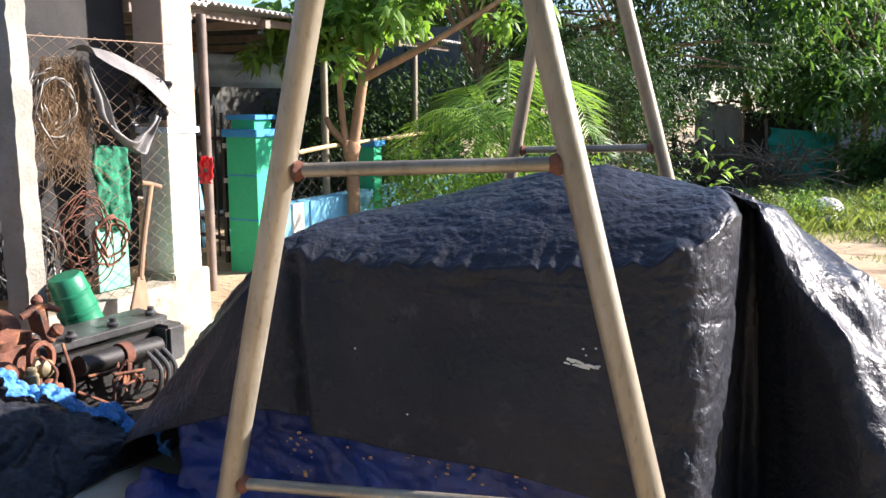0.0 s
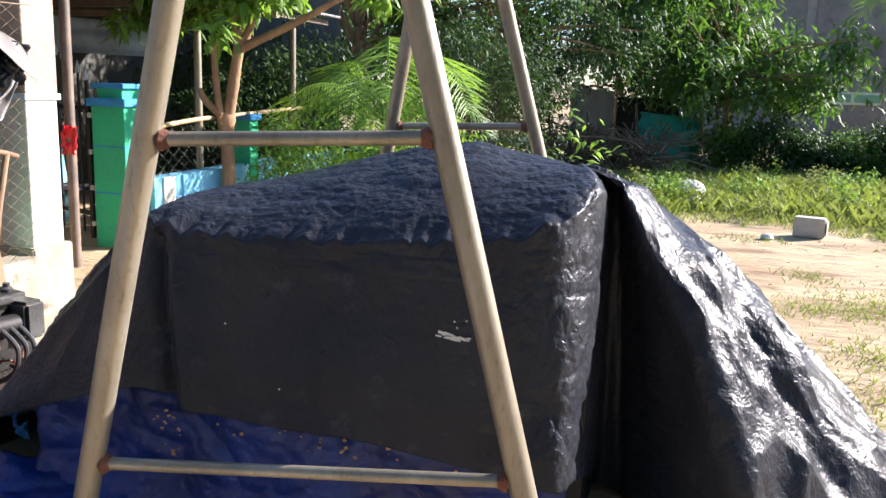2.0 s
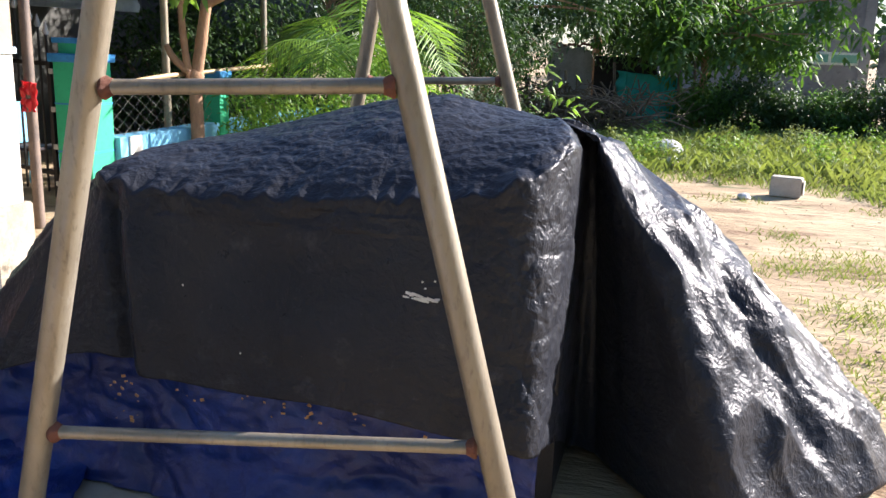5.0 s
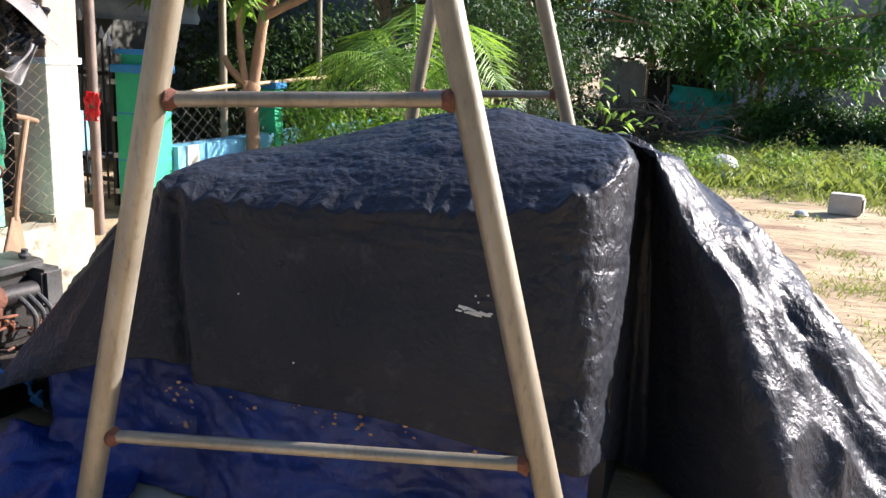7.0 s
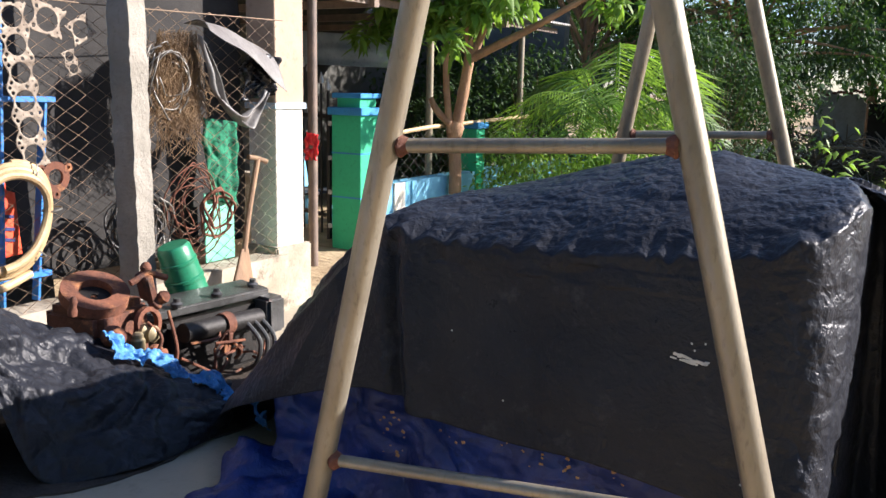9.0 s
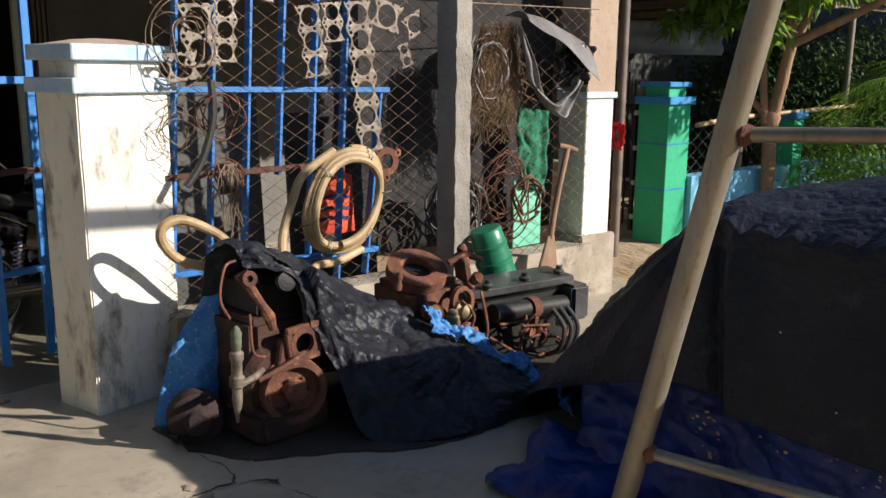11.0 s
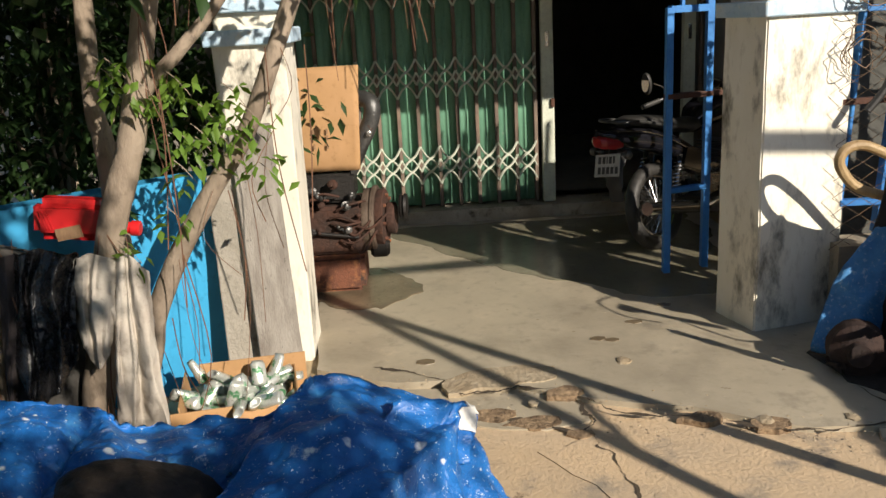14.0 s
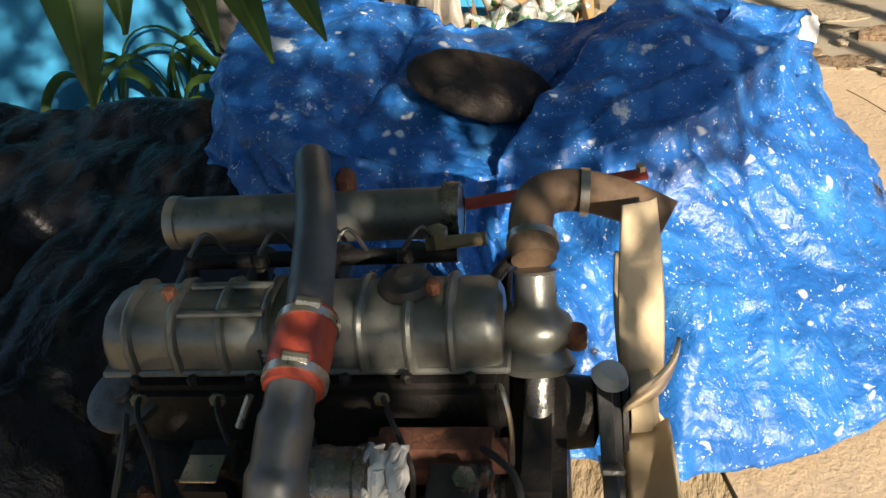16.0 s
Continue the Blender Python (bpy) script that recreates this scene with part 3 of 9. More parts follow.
def crack(pts, w, seed, z=0.0035):
    c = [Vector((x, y, 0)) for x, y in pts]
    c = [a.lerp(b, k / 16) for a, b in zip(c, c[1:]) for k in range(16)]
    bm = bmesh.new()
    rows = []
    for i, p in enumerate(c):
        q = p + Vector((noise.noise((p.x * 9, p.y * 9, seed)), noise.noise((p.x * 9, p.y * 9, seed + 4)), 0)) * 0.035 + Vector((noise.noise((p.x * 37, p.y * 37, seed)), noise.noise((p.x * 37, p.y * 37, seed + 4)), 0)) * 0.014
        d = (c[min(i + 1, len(c) - 1)] - c[max(i - 1, 0)]).normalized()
        k = w * max(0.12, 0.6 + 1.6 * noise.noise((p.x * 11, p.y * 11, seed + 9)))
        rows.append((bm.verts.new((q.x - d.y * k, q.y + d.x * k, z)), bm.verts.new((q.x + d.y * k, q.y - d.x * k, z))))
    for a, b in zip(rows, rows[1:]):
        bm.faces.new((a[0], a[1], b[1], b[0]))
    setting("crack_%d" % seed, bm, M_CRACK, "dark dirt-filled crack in the concrete", "crack")


crack([(-4.1, -0.66), (-3.91, -0.33), (-3.72, -0.24), (-3.78, 0.0), (-3.69, 0.23), (-3.51, 0.34), (-3.4, 0.46), (-3.4, 0.6), (-3.34, 0.78), (-3.21, 0.95), (-3.19, 1.17), (-3.21, 1.47)], 0.012, 1)
crack([(-3.69, 0.23), (-3.42, 0.28), (-3.31, 0.2), (-3.48, 0.02), (-3.54, -0.15), (-3.68, -0.3)], 0.011, 2, -0.0160)
crack([(-3.42, 0.26), (-3.335, 0.218), (-3.12, 0.297), (-2.9, 0.322), (-2.685, 0.333), (-2.287, 0.35), (-1.8, 0.40)], 0.006, 3, -0.0175)
crack([(-2.66, -0.4), (-2.67, 0.02), (-2.66, 0.22), (-2.68, 0.48), (-2.66, 0.9), (-2.62, 1.2)], 0.003, 4, -0.0175)
crack([(-3.21, 1.47), (-3.12, 1.61), (-2.95, 1.62), (-2.6, 1.75), (-2.2, 1.98)], 0.006, 5)
crack([(-3.21, 1.47), (-3.35, 1.50), (-3.56, 1.47), (-3.8, 1.56)], 0.005, 6)
# crumbled hollows along the break
for i, (x, y, a, b) in enumerate(((-3.68, 0.21, 0.05, 0.09), (-3.45, 0.02, 0.05, 0.13), (-3.26, 0.97, 0.05, 0.07), (-3.55, -0.12, 0.05, 0.10), (-3.36, 0.70, 0.035, 0.10), (-3.33, 0.20, 0.04, 0.06))):
    setting("hollow_%d" % (i + 1), one(prism, jag([(x + a * math.cos(k), y + b * math.sin(k)) for k in (0, 1, 2, 3, 4, 5)], 0.03, 0.02, 31 + i), -0.03, 0.0045 if i in (0, 2, 4) else -0.0155), M_DIRTPIT, "rough brown hollow broken out of the concrete", "paving")
# Outline follows the shaded part of the floor; the patch paints that shade in.
SHADE_DAMP = [(-6.95, -0.75), (-6.2, -0.35), (-5.65, 0.15), (-5.2, 0.62), (-4.88, 1.02), (-4.95, 1.6), (-6.95, 1.75)]
setting("damp_floor", one(prism, jag(SHADE_DAMP, 0.05, 0.08, 23), -0.01, 0.0025), M_SHADEDAMP, "grey-green damp film with painted shade on the drive by the shutter", "stain")
for i, (x, y, q) in enumerate(((-4.51, 0.72, 0.035), (-4.30, 0.48, 0.025), (-4.27, 0.55, 0.025), (-4.13, -0.41, 0.03), (-4.75, 0.95, 0.03))):
    setting("drip_%d" % (i + 1), one(prism, jag([(x + q * math.cos(k), y + 1.6 * q * math.sin(k)) for k in (0, 1, 2, 3, 4, 5)], 0.01, 0.02, 41 + i), -0.01, 0.0042), M_WET, "dark oil drip on the concrete", "stain")
setting("mortar_patch", one(prism, jag([(-4.02, -0.06), (-3.98, 0.2), (-3.84, 0.19), (-3.79, -0.01), (-3.77, -0.21), (-3.74, -0.32), (-3.88, -0.31), (-3.95, -0.19)], 0.035, 0.03, 11), -0.02, 0.0055), M_RUBBLE, "pale crumbling mortar patch", "paving")
# Oil stain and the engines' shade, painted as one dark patch.
setting("oil_stain", one(prism, jag([(-4.26, 1.72), (-3.95, 1.42), (-3.62, 1.46), (-3.38, 1.62), (-3.24, 1.85), (-3.05, 2.1), (-2.95, 2.6), (-2.9, 3.2), (-3.1, 3.9), (-3.5, 4.1), (-4.26, 4.2)], 0.035, 0.06, 17), -0.01, 0.0045), M_OILSHADE, "oil-blackened dirt with shade painted in, under the old engines", "dirt")
setting("wet_stain", one(prism, jag([(-5.85, -1.12), (-5.2, -1.08), (-5.0, -0.85), (-4.95, -0.62), (-5.25, -0.42), (-5.6, -0.5), (-5.85, -0.7)], 0.05, 0.07, 19), -0.01, 0.0035), M_WET, "dark oily stain spreading from the engine on the drive", "stain")
rng = np.random.default_rng(3)
for i, (x, y, s) in enumerate([(-3.99, 0.54, 0.06), (-3.30, 0.95, 0.06), (-3.28, 1.3, 0.05), (-3.6, 0.05, 0.04)]):
    b = bmesh.new()
    bmesh.ops.create_icosphere(b, subdivisions=2, radius=1)
    for v in b.verts:
        v.co *= 1 + 0.35 * noise.noise(v.co * 1.7 + Vector((i * 3, 0, 0)))
    b.transform(Matrix.Translation((x, y, 0.0)) @ Matrix.Diagonal((s * 0.8, s * 0.6, s * 0.22, 1)))
    tagged(part("rubble", b, M_RUBBLE), "crumbled chip of mortar on the drive", "rubble", "rubble along the crack")
bm = bmesh.new()
for i in range(260):
    a = rng.uniform(0, 1)
    cx, cy = -3.95 + 0.85 * a + rng.normal(0, 0.10), -0.75 + 2.1 * a + rng.normal(0, 0.10)
    s = rng.uniform(0.002, 0.006)
    box(bm, (cx, cy, 0.0 + s * 0.2), (s * rng.uniform(0.8, 1.8), s, s * 0.7), (0, 0, rng.uniform(0, 180)))
tagged(part("crumbs", bm, M_RUBBLE), "loose mortar crumbs along the broken edge", "gravel", "", "stuff")
bm = bmesh.new()
for i in range(900):
    x, y = rng.uniform(-0.2, 7), rng.uniform(3.5, 12.5)
    s = rng.uniform(0.004, 0.014)
    box(bm, (x, y, ground_z(x, y) + s * 0.2), (s * rng.uniform(0.8, 2.2), s, s * 0.7), (0, 0, rng.uniform(0, 180)))
tagged(part("pebbles", bm, M_RUBBLE), "scattered pebbles and clods on the sand", "gravel", "", "stuff")


# ---------------------------------------------------------------- workshop house and porch
GX = -7.2          # plane of the folding shutter
def wall_box(name, x0, x1, y0, y1, z0, z1, material, label, category="wall"):
    return setting(name, one(box, ((x0 + x1) / 2, (y0 + y1) / 2, (z0 + z1) / 2), (x1 - x0, y1 - y0, z1 - z0)), material, label, category)


wall_box("porch_step", -7.6, -7.06, -3.2, 5.6, -0.1, 0.10, M_CURB, "low concrete step below the shutter", "step")
wall_box("wall_house_1", GX - 0.2, GX - 0.02, -3.2, -1.95, 0, 3.1, M_WALL, "grey plaster house wall")
wall_box("wall_house_2", GX - 0.2, GX - 0.02, 1.9, 4.6, 0, 3.1, M_WALL, "grey plaster house wall in shade")
wall_box("wall_house_lintel", GX - 0.2, GX - 0.02, -1.95, 1.9, 2.62, 3.1, M_WALL, "grey plaster lintel over the shutter")
wall_box("room_floor", -11, GX - 0.2, -3.2, 4.6, -0.1, 0.1, M_FLOOR, "dim concrete room floor", "floor")
# Room faces are coloured dark in place of missing light.
wall_box("room_back", -11.2, -11, -3.2, 4.6, 0, 3.1, M_GLOOM, "room wall with the room's gloom in its colour")
wall_box("room_side_1", -11, GX - 0.2, -3.4, -3.2, 0, 3.1, M_GLOOM, "room wall with the room's gloom in its colour")
wall_box("room_side_2", -11, GX - 0.2, 4.6, 4.8, 0, 3.1, M_GLOOM, "room wall with the room's gloom in its colour")
wall_box("ceiling", -11.2, GX - 0.2, -3.4, 4.8, 3.1, 3.2, M_GLOOM, "room ceiling with the room's gloom in its colour", "ceiling")


def corrugated(name, x0, x1, y0, y1, z0, z1, pitch=0.09, label="weathered corrugated roof sheets"):
    """A sheet that falls from z1 at x0 to z0 at x1, its waves running down the slope."""
    k = int((y1 - y0) / pitch * 4)
    vs, fs = [], []
    for i in range(k + 1):
        y = y0 + (y1 - y0) * i / k
        w = 0.018 * math.sin(2 * math.pi * (y - y0) / pitch)
        vs += [(x0, y, z1 + w), (x1, y, z0 + w)]
    fs = [(2 * i, 2 * i + 1, 2 * i + 3, 2 * i + 2) for i in range(k)]
    me = bpy.data.meshes.new(name)
    me.from_pydata(vs, [], fs)
    ob = meshpart(name, me, M_CORR, None, "", 0)
    solid(ob, 0.004)
    return tagged(ob, label, "roof", "", "structure")


corrugated("roof_porch", -7.4, -4.72, -3.4, 5.9, 2.50, 3.05)
for i, y in enumerate((-3.2, -0.9, 1.4, 3.7, 5.6)):
    wall_box("rafter_%d" % (i + 1), -7.3, -4.80, y - 0.03, y + 0.03, 2.36, 2.44, M_BARBROWN, "rough roof rafter", "rafter")
wall_box("eave_beam", -4.88, -4.82, -3.3, 5.8, 2.38, 2.46, M_BARBROWN, "rough eave beam", "beam")


def folding_shutter():
    g = thing("folding_shutter", "pale green sliding folding shutter with crossed lattice, half open", "shutter", (GX, 0.7, 0.1))
    pitch = 0.158
    n = 17
    for i in range(n):
        y = 0.58 - pitch * i
        part("bar", one(box, (GX + 0.035, y, 1.36), (0.028, 0.03, 2.48), bev=0.004), M_BARBROWN, g)
    for i in range(n - 1):
        y = 0.58 - pitch * (i + 0.5)
        bm = bmesh.new()
        prof = [(-0.064, 0.0), (-0.034, -0.014), (-0.008, -0.016), (0.0, -0.004), (0.008, -0.016), (0.034, -0.014), (0.064, 0.0)]
        lo = [bm.verts.new((GX - 0.012 + px, y + py, 0.125)) for py, px in prof]
        hi = [bm.verts.new((GX - 0.012 + px, y + py, 2.58)) for py, px in prof]
        for a in range(len(prof) - 1):
            bm.faces.new((lo[a], lo[a + 1], hi[a + 1], hi[a]))
        solid(part("slat", bm, M_GREENGATE, g), 0.003)
    for z0 in (0.52, 1.22, 1.92, 2.44):
        for i in range(n - 1):
            y1, y0 = 0.58 - pitch * i, 0.58 - pitch * (i + 1)
            for s in (-1, 1):
                bm = bmesh.new()
                pts = []
                for k in range(11):
                    u = k / 10
                    yy = y0 + (y1 - y0) * u
                    a = (0.205 * (u - 0.5)) * s
                    pts.append((GX + 0.052 + 0.004 * s, yy, z0 + a * 1.0 + 0.018 * math.sin(2 * math.pi * u) * s))
                pts2 = [(p[0], p[1], p[2] - 0.105) for p in pts]
                tube(bm, pts, 0.0115, 6, flat=0.5)
                tube(bm, pts2, 0.0115, 6, flat=0.5)
                part("lattice", bm, M_PALELAT, g)
    part("end_post", one(box, (GX + 0.03, 0.68, 1.36), (0.06, 0.10, 2.5), bev=0.005), M_PALELAT, g)
    part("lock_plate", one(box, (GX + 0.064, 0.68, 1.42), (0.008, 0.03, 0.12), bev=0.003), M_CHROME, g)
    part("latch", one(box, (GX + 0.07, 0.715, 0.92), (0.03, 0.03, 0.07), bev=0.004), M_RUSTBAR, g)
    h = thing("shutter_leaf", "closed-up pale shutter post at the far jamb", "shutter", (GX, 1.86, 0.1))
    part("end_post", one(box, (GX + 0.03, 1.82, 1.36), (0.06, 0.10, 2.5), bev=0.005), M_PALELAT, h)
    part("lock_plate", one(box, (GX + 0.064, 1.82, 1.42), (0.008, 0.03, 0.12), bev=0.003), M_CHROME, h)
    for i in range(4):
        part("bar", one(box, (GX + 0.03, 1.92 + 0.035 * i, 1.36), (0.03, 0.02, 2.48)), M_BARBROWN, h)


folding_shutter()

# ---------------------------------------------------------------- gate pillars, fence base, porch column
def gate_pillar(name, at, sx, sy, turn, label):
    g = thing(name, label, "pillar", (*at, 0))
    r = (0, 0, turn)
    bm = one(box, (at[0], at[1], 0.76), (sx, sy, 1.62), r, 0.008, 2)
    bmesh.ops.subdivide_edges(bm, edges=[e for e in bm.edges if e.calc_length() > 0.3], cuts=10, use_grid_fill=True)
    for v in bm.verts:
        v.co += 0.006 * Vector((noise.noise(v.co * 5), noise.noise(v.co * 5 + Vector((9, 0, 0))), 0))
    part("shaft", bm, M_PILLAR, g)
    part("lower_cap", one(box, (at[0], at[1], 1.597), (sx + 0.07, sy + 0.07, 0.072), r, 0.006, 1), M_CAP, g, "blue-washed moulding")
    part("neck", one(box, (at[0], at[1], 1.67), (sx - 0.03, sy - 0.03, 0.09), r, 0.01), M_WHITE, g)
    part("upper_cap", one(box, (at[0], at[1], 1.748), (sx + 0.045, sy + 0.045, 0.075), r, 0.006, 1), M_CAP, g, "blue-washed moulding")
    bm = bmesh.new()
    lathe(bm, [(0.7071, 1.784), (0.30, 1.812), (0.10, 1.816)], Matrix.Translation((at[0], at[1], 0)) @ Matrix.Rotation(radians(turn), 4, "Z") @ Matrix.Diagonal((sx - 0.02, sy - 0.02, 1, 1)) @ Matrix.Rotation(radians(45), 4, "Z"), 4)
    part("peak", bm, M_BEIGE, g)


gate_pillar("gate_pillar", (-4.49, 1.475), 0.342, 0.498, 14.6, "white limewashed gate pillar with pale blue caps, grimy at its foot")
gate_pillar("gate_pillar", (-4.5, -1.15), 0.34, 0.34, 0, "white limewashed gate pillar behind the leaning planks")


def porch_column():
    g = thing("porch_column", "square porch column, white below and bare render above", "column", (-4.5, 5.08, 0))
    r = (0, 0, -4)
    part("base", one(box, (-4.50, 5.08, 0.22), (0.37, 0.37, 0.50), r, 0.012, 2), M_CURB, g, "mouldy concrete foot")
    part("lower_shaft", one(box, (-4.5, 5.08, 0.98), (0.285, 0.285, 1.04), r, 0.006), M_WHITE, g)
    part("band", one(box, (-4.5, 5.08, 1.515), (0.325, 0.325, 0.045), r, 0.004), M_CAP, g)
    part("upper_shaft", one(box, (-4.5, 5.08, 2.4), (0.295, 0.295, 1.74), r, 0.006), M_BEIGE, g)


porch_column()
wall_box("fence_curb", -4.5, -4.28, 1.7, 4.95, -0.1, 0.42, M_CURB, "low mouldy concrete wall below the fence", "wall")

# concrete utility post just inside the yard
bm = bmesh.new()
box(bm, (-4.17, 3.475, 1.9), (0.165, 0.125, 3.9), (0, 0, 2))
bmesh.ops.subdivide_edges(bm, edges=[e for e in bm.edges if e.calc_length() > 1], cuts=90, use_grid_fill=True)
bmesh.ops.subdivide_edges(bm, edges=[e for e in bm.edges if e.calc_length() > 0.1], cuts=5, use_grid_fill=True)
for v in bm.verts:
    k = ridged(v.co * 1.0, 11)
    v.co += Vector((noise.noise(v.co * 14), noise.noise(v.co * 14 + Vector((5, 5, 5))), 0)) * 0.010 + Vector((-0.006, -0.004, 0)) * max(0, k)
tagged(part("concrete_post", bm, M_GREYCON), "rough weathered grey concrete post", "post")


# chain-link mesh: zigzag wires hooked into one another
def chain_link(bm, a, b, z0, z1, cell=0.07, r=0.0023, sag=0.0):
    a, b = Vector(a), Vector(b)
    L = (b - a).length
    d = (b - a) / L
    nrm = Vector((-d.y, d.x, 0))
    n = int(L / cell)
    rows = int((z1 - z0) / (cell * 0.62))
    for i in range(n):
        pts = []
        for j in range(rows + 1):
            s = (i + (i + j) % 2) * cell
            bulge = sag * math.sin(math.pi * min(1, s / L)) * math.sin(math.pi * j / rows) + 0.012 * noise.noise((s * 2, j * 0.15, 1))
            pts.append(a + d * s + nrm * (bulge + (0.003 if j % 2 else -0.003)) + Vector((0, 0, z0 + (z1 - z0) * j / rows)))
        tube(bm, pts, r, 4, cap=False)


def chain_fence():
    g = thing("chain_link_fence", "rusty chain-link mesh hung with old engine parts", "fence", (-4.33, 3.2, 0.4))
    bm = bmesh.new()
    chain_link(bm, (-4.31, 1.66, 0), (-4.31, 4.95, 0), 0.40, 2.12, sag=-0.03)
    tagged(part("wire_mesh", bm, M_WIRE, g, "", 0), "", "", "", "stuff")
    part("top_wire", one(tube, [(-4.31, 1.66, 2.12), (-4.30, 3.3, 2.09), (-4.31, 4.95, 2.12)], 0.004, 6), M_WIRE, g)


chain_fence()


# the blue steel gate leaf that stands against the mesh, and the small open leaf in the drive
def bar(bm, a, b, w, t=None, bev=0.002):
    a, b = Vector(a), Vector(b)
    d = b - a
    m = d.to_track_quat("Z", "Y").to_matrix().to_4x4()
    box(bm, (a + b) / 2, (w, t or w, d.length), m, bev)


def blue_leaf():
    g = thing("steel_gate_leaf", "blue-painted steel bar gate leaning behind the mesh", "gate", (-4.45, 2.4, 0.45))
    x = -4.40
    part("top_rail", one(bar, (x, 1.72, 1.575), (x, 3.14, 1.565), 0.045, 0.03), M_BLUE, g)
    part("mid_rail", one(bar, (x, 1.70, 1.13), (x, 2.75, 1.14), 0.045, 0.03), M_RUSTBAR, g, "rusty brown rail")
    part("low_rail", one(bar, (x, 1.74, 0.62), (x, 3.05, 0.60), 0.05, 0.03), M_BLUE, g)
    for i in range(7):
        yt, yb = 1.86 + 0.205 * i, 1.80 + 0.205 * i
        if i == 3:
            part("picket", one(bar, (x - 0.02, yt - 0.09, 1.10), (x - 0.02, yt, 2.45), 0.058, 0.016), M_BLUE, g)
        else:
            part("picket", one(bar, (x - 0.02, yb - 0.06, 0.45), (x - 0.02, yt, 1.56 if i == 6 else 2.45), 0.058, 0.016), M_BLUE, g)
    h = thing("steel_gate", "narrow blue-painted steel gate leaf standing open", "gate", (-5.1, 1.15, 0))
    a, b = Vector((-5.20, 1.09, 0)), Vector((-5.30, 1.415, 0))
    def at(f, z):
        p = a + (b - a) * f
        return (p.x, p.y, z)
    part("stile", one(bar, at(0, 0.05), at(0, 1.62), 0.05, 0.04), M_BLUE, h)
    part("stile", one(bar, at(0.8, 0.05), at(0.8, 2.3), 0.05, 0.04), M_BLUE, h)
    part("rail", one(bar, at(0, 1.61), at(0.8, 1.61), 0.04, 0.04), M_BLUE, h)
    part("rail", one(bar, at(0, 0.56), at(0.8, 0.56), 0.05, 0.03), M_BLUE, h)
    part("rusty_rail", one(bar, at(-0.05, 1.12), at(1.05, 1.12), 0.06, 0.03), M_RUSTBAR, h, "rusty cross bar")
    part("tall_picket", one(bar, at(0.25, 1.61), at(0.25, 2.3), 0.035, 0.02), M_BLUE, h)


blue_leaf()

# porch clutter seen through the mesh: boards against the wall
# The two grey boards are coloured dark in place of porch shade.
for y0, y1, z1, material, lab in ((2.0, 2.7, 1.6, M_GLOOM, "grey board with shade in its colour"), (2.9, 3.6, 1.4, M_GLOOM, "grey board with shade in its colour"), (1.9, 2.2, 1.0, M_PLANK, "weathered board")):
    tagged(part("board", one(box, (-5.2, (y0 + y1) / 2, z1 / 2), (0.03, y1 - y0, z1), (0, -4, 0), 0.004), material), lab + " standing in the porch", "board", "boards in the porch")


# ---------------------------------------------------------------- pipe gantry over the heap
def gantry():
    g = thing("pipe_gantry", "welded steel pipe gantry with splayed A-shaped legs", "gantry", (-1.1, 3.4, 0))
    def pipe(name, a, b, r):
        part(name, one(tube, [a, Vector(a).lerp(b, 0.5), b], r, 20), M_GALV, g)
    def leg_at(p, q, z):
        p, q = Vector(p), Vector(q)
        return p + (q - p) * ((z - p.z) / (q.z - p.z))
    fl = ((-1.678, 2.10, 0.508), (-1.411, 2.05, 1.515))
    fr = ((-0.372, 2.28, 0.576), (-0.619, 2.25, 1.545))
    bl = ((-1.84, 4.86, 0.6), (-1.642, 4.70, 1.443))
    br = ((-0.63, 4.97, 0.6), (-0.845, 4.80, 1.469))
    tops = []
    for a, b in (fl, fr, bl, br):
        top = leg_at(a, b, 2.85)
        pipe("leg", leg_at(a, b, -0.02), top, 0.0385)
        tops.append(top)
    for p, q, r in ((fl, fr, 0.0205), (bl, br, 0.0205)):
        for k in (0, 1):
            a, b = Vector(p[k]), Vector(q[k])
            d = (b - a).normalized()
            pipe("rung", a + d * 0.03, b - d * 0.03, r if k else r * 0.95)
            for e, s in ((a, 1), (b, -1)):
                bm = bmesh.new()
                lathe(bm, [(r + 0.010, 0), (r + 0.012, 0.008), (r + 0.004, 0.022), (r + 0.001, 0.03)], axis(e + d * s * 0.036, d * s), 16)
                for v in bm.verts:
                    v.co += 0.004 * Vector(noise.noise_vector(v.co * 60))
                part("weld", bm, M_WELD, g, "rusty weld bead")
    a, b = (tops[0] + tops[1]) / 2, (tops[2] + tops[3]) / 2
    pipe("ridge_pipe", a + (a - b).normalized() * 0.1 + Vector((0, 0, 0.05)), b + (b - a).normalized() * 0.1 + Vector((0, 0, 0.05)), 0.05)


gantry()


# ---------------------------------------------------------------- black tarpaulin over the heap
def loop_curve(ctrl):
    """A closed smooth curve through (s, x, y, z) with s rising from 0 towards 1."""
    S = np.array([c[0] for c in ctrl])
    P = np.array([c[1:] for c in ctrl], float)
    S2 = np.concatenate([S[-2:] - 1, S, S[:2] + 1])
    P2 = np.concatenate([P[-2:], P, P[:2]])

    def f(s):
        s = s % 1.0
        i = int(np.searchsorted(S2, s, side="right")) - 1
        h = S2[i + 1] - S2[i]
        t = (s - S2[i]) / h
        m0 = (P2[i + 1] - P2[i - 1]) / (S2[i + 1] - S2[i - 1]) * h
        m1 = (P2[i + 2] - P2[i]) / (S2[i + 2] - S2[i]) * h
        return (2 * t ** 3 - 3 * t * t + 1) * P2[i] + (t ** 3 - 2 * t * t + t) * m0 + (-2 * t ** 3 + 3 * t * t) * P2[i + 1] + (t ** 3 - t * t) * m1
    return f


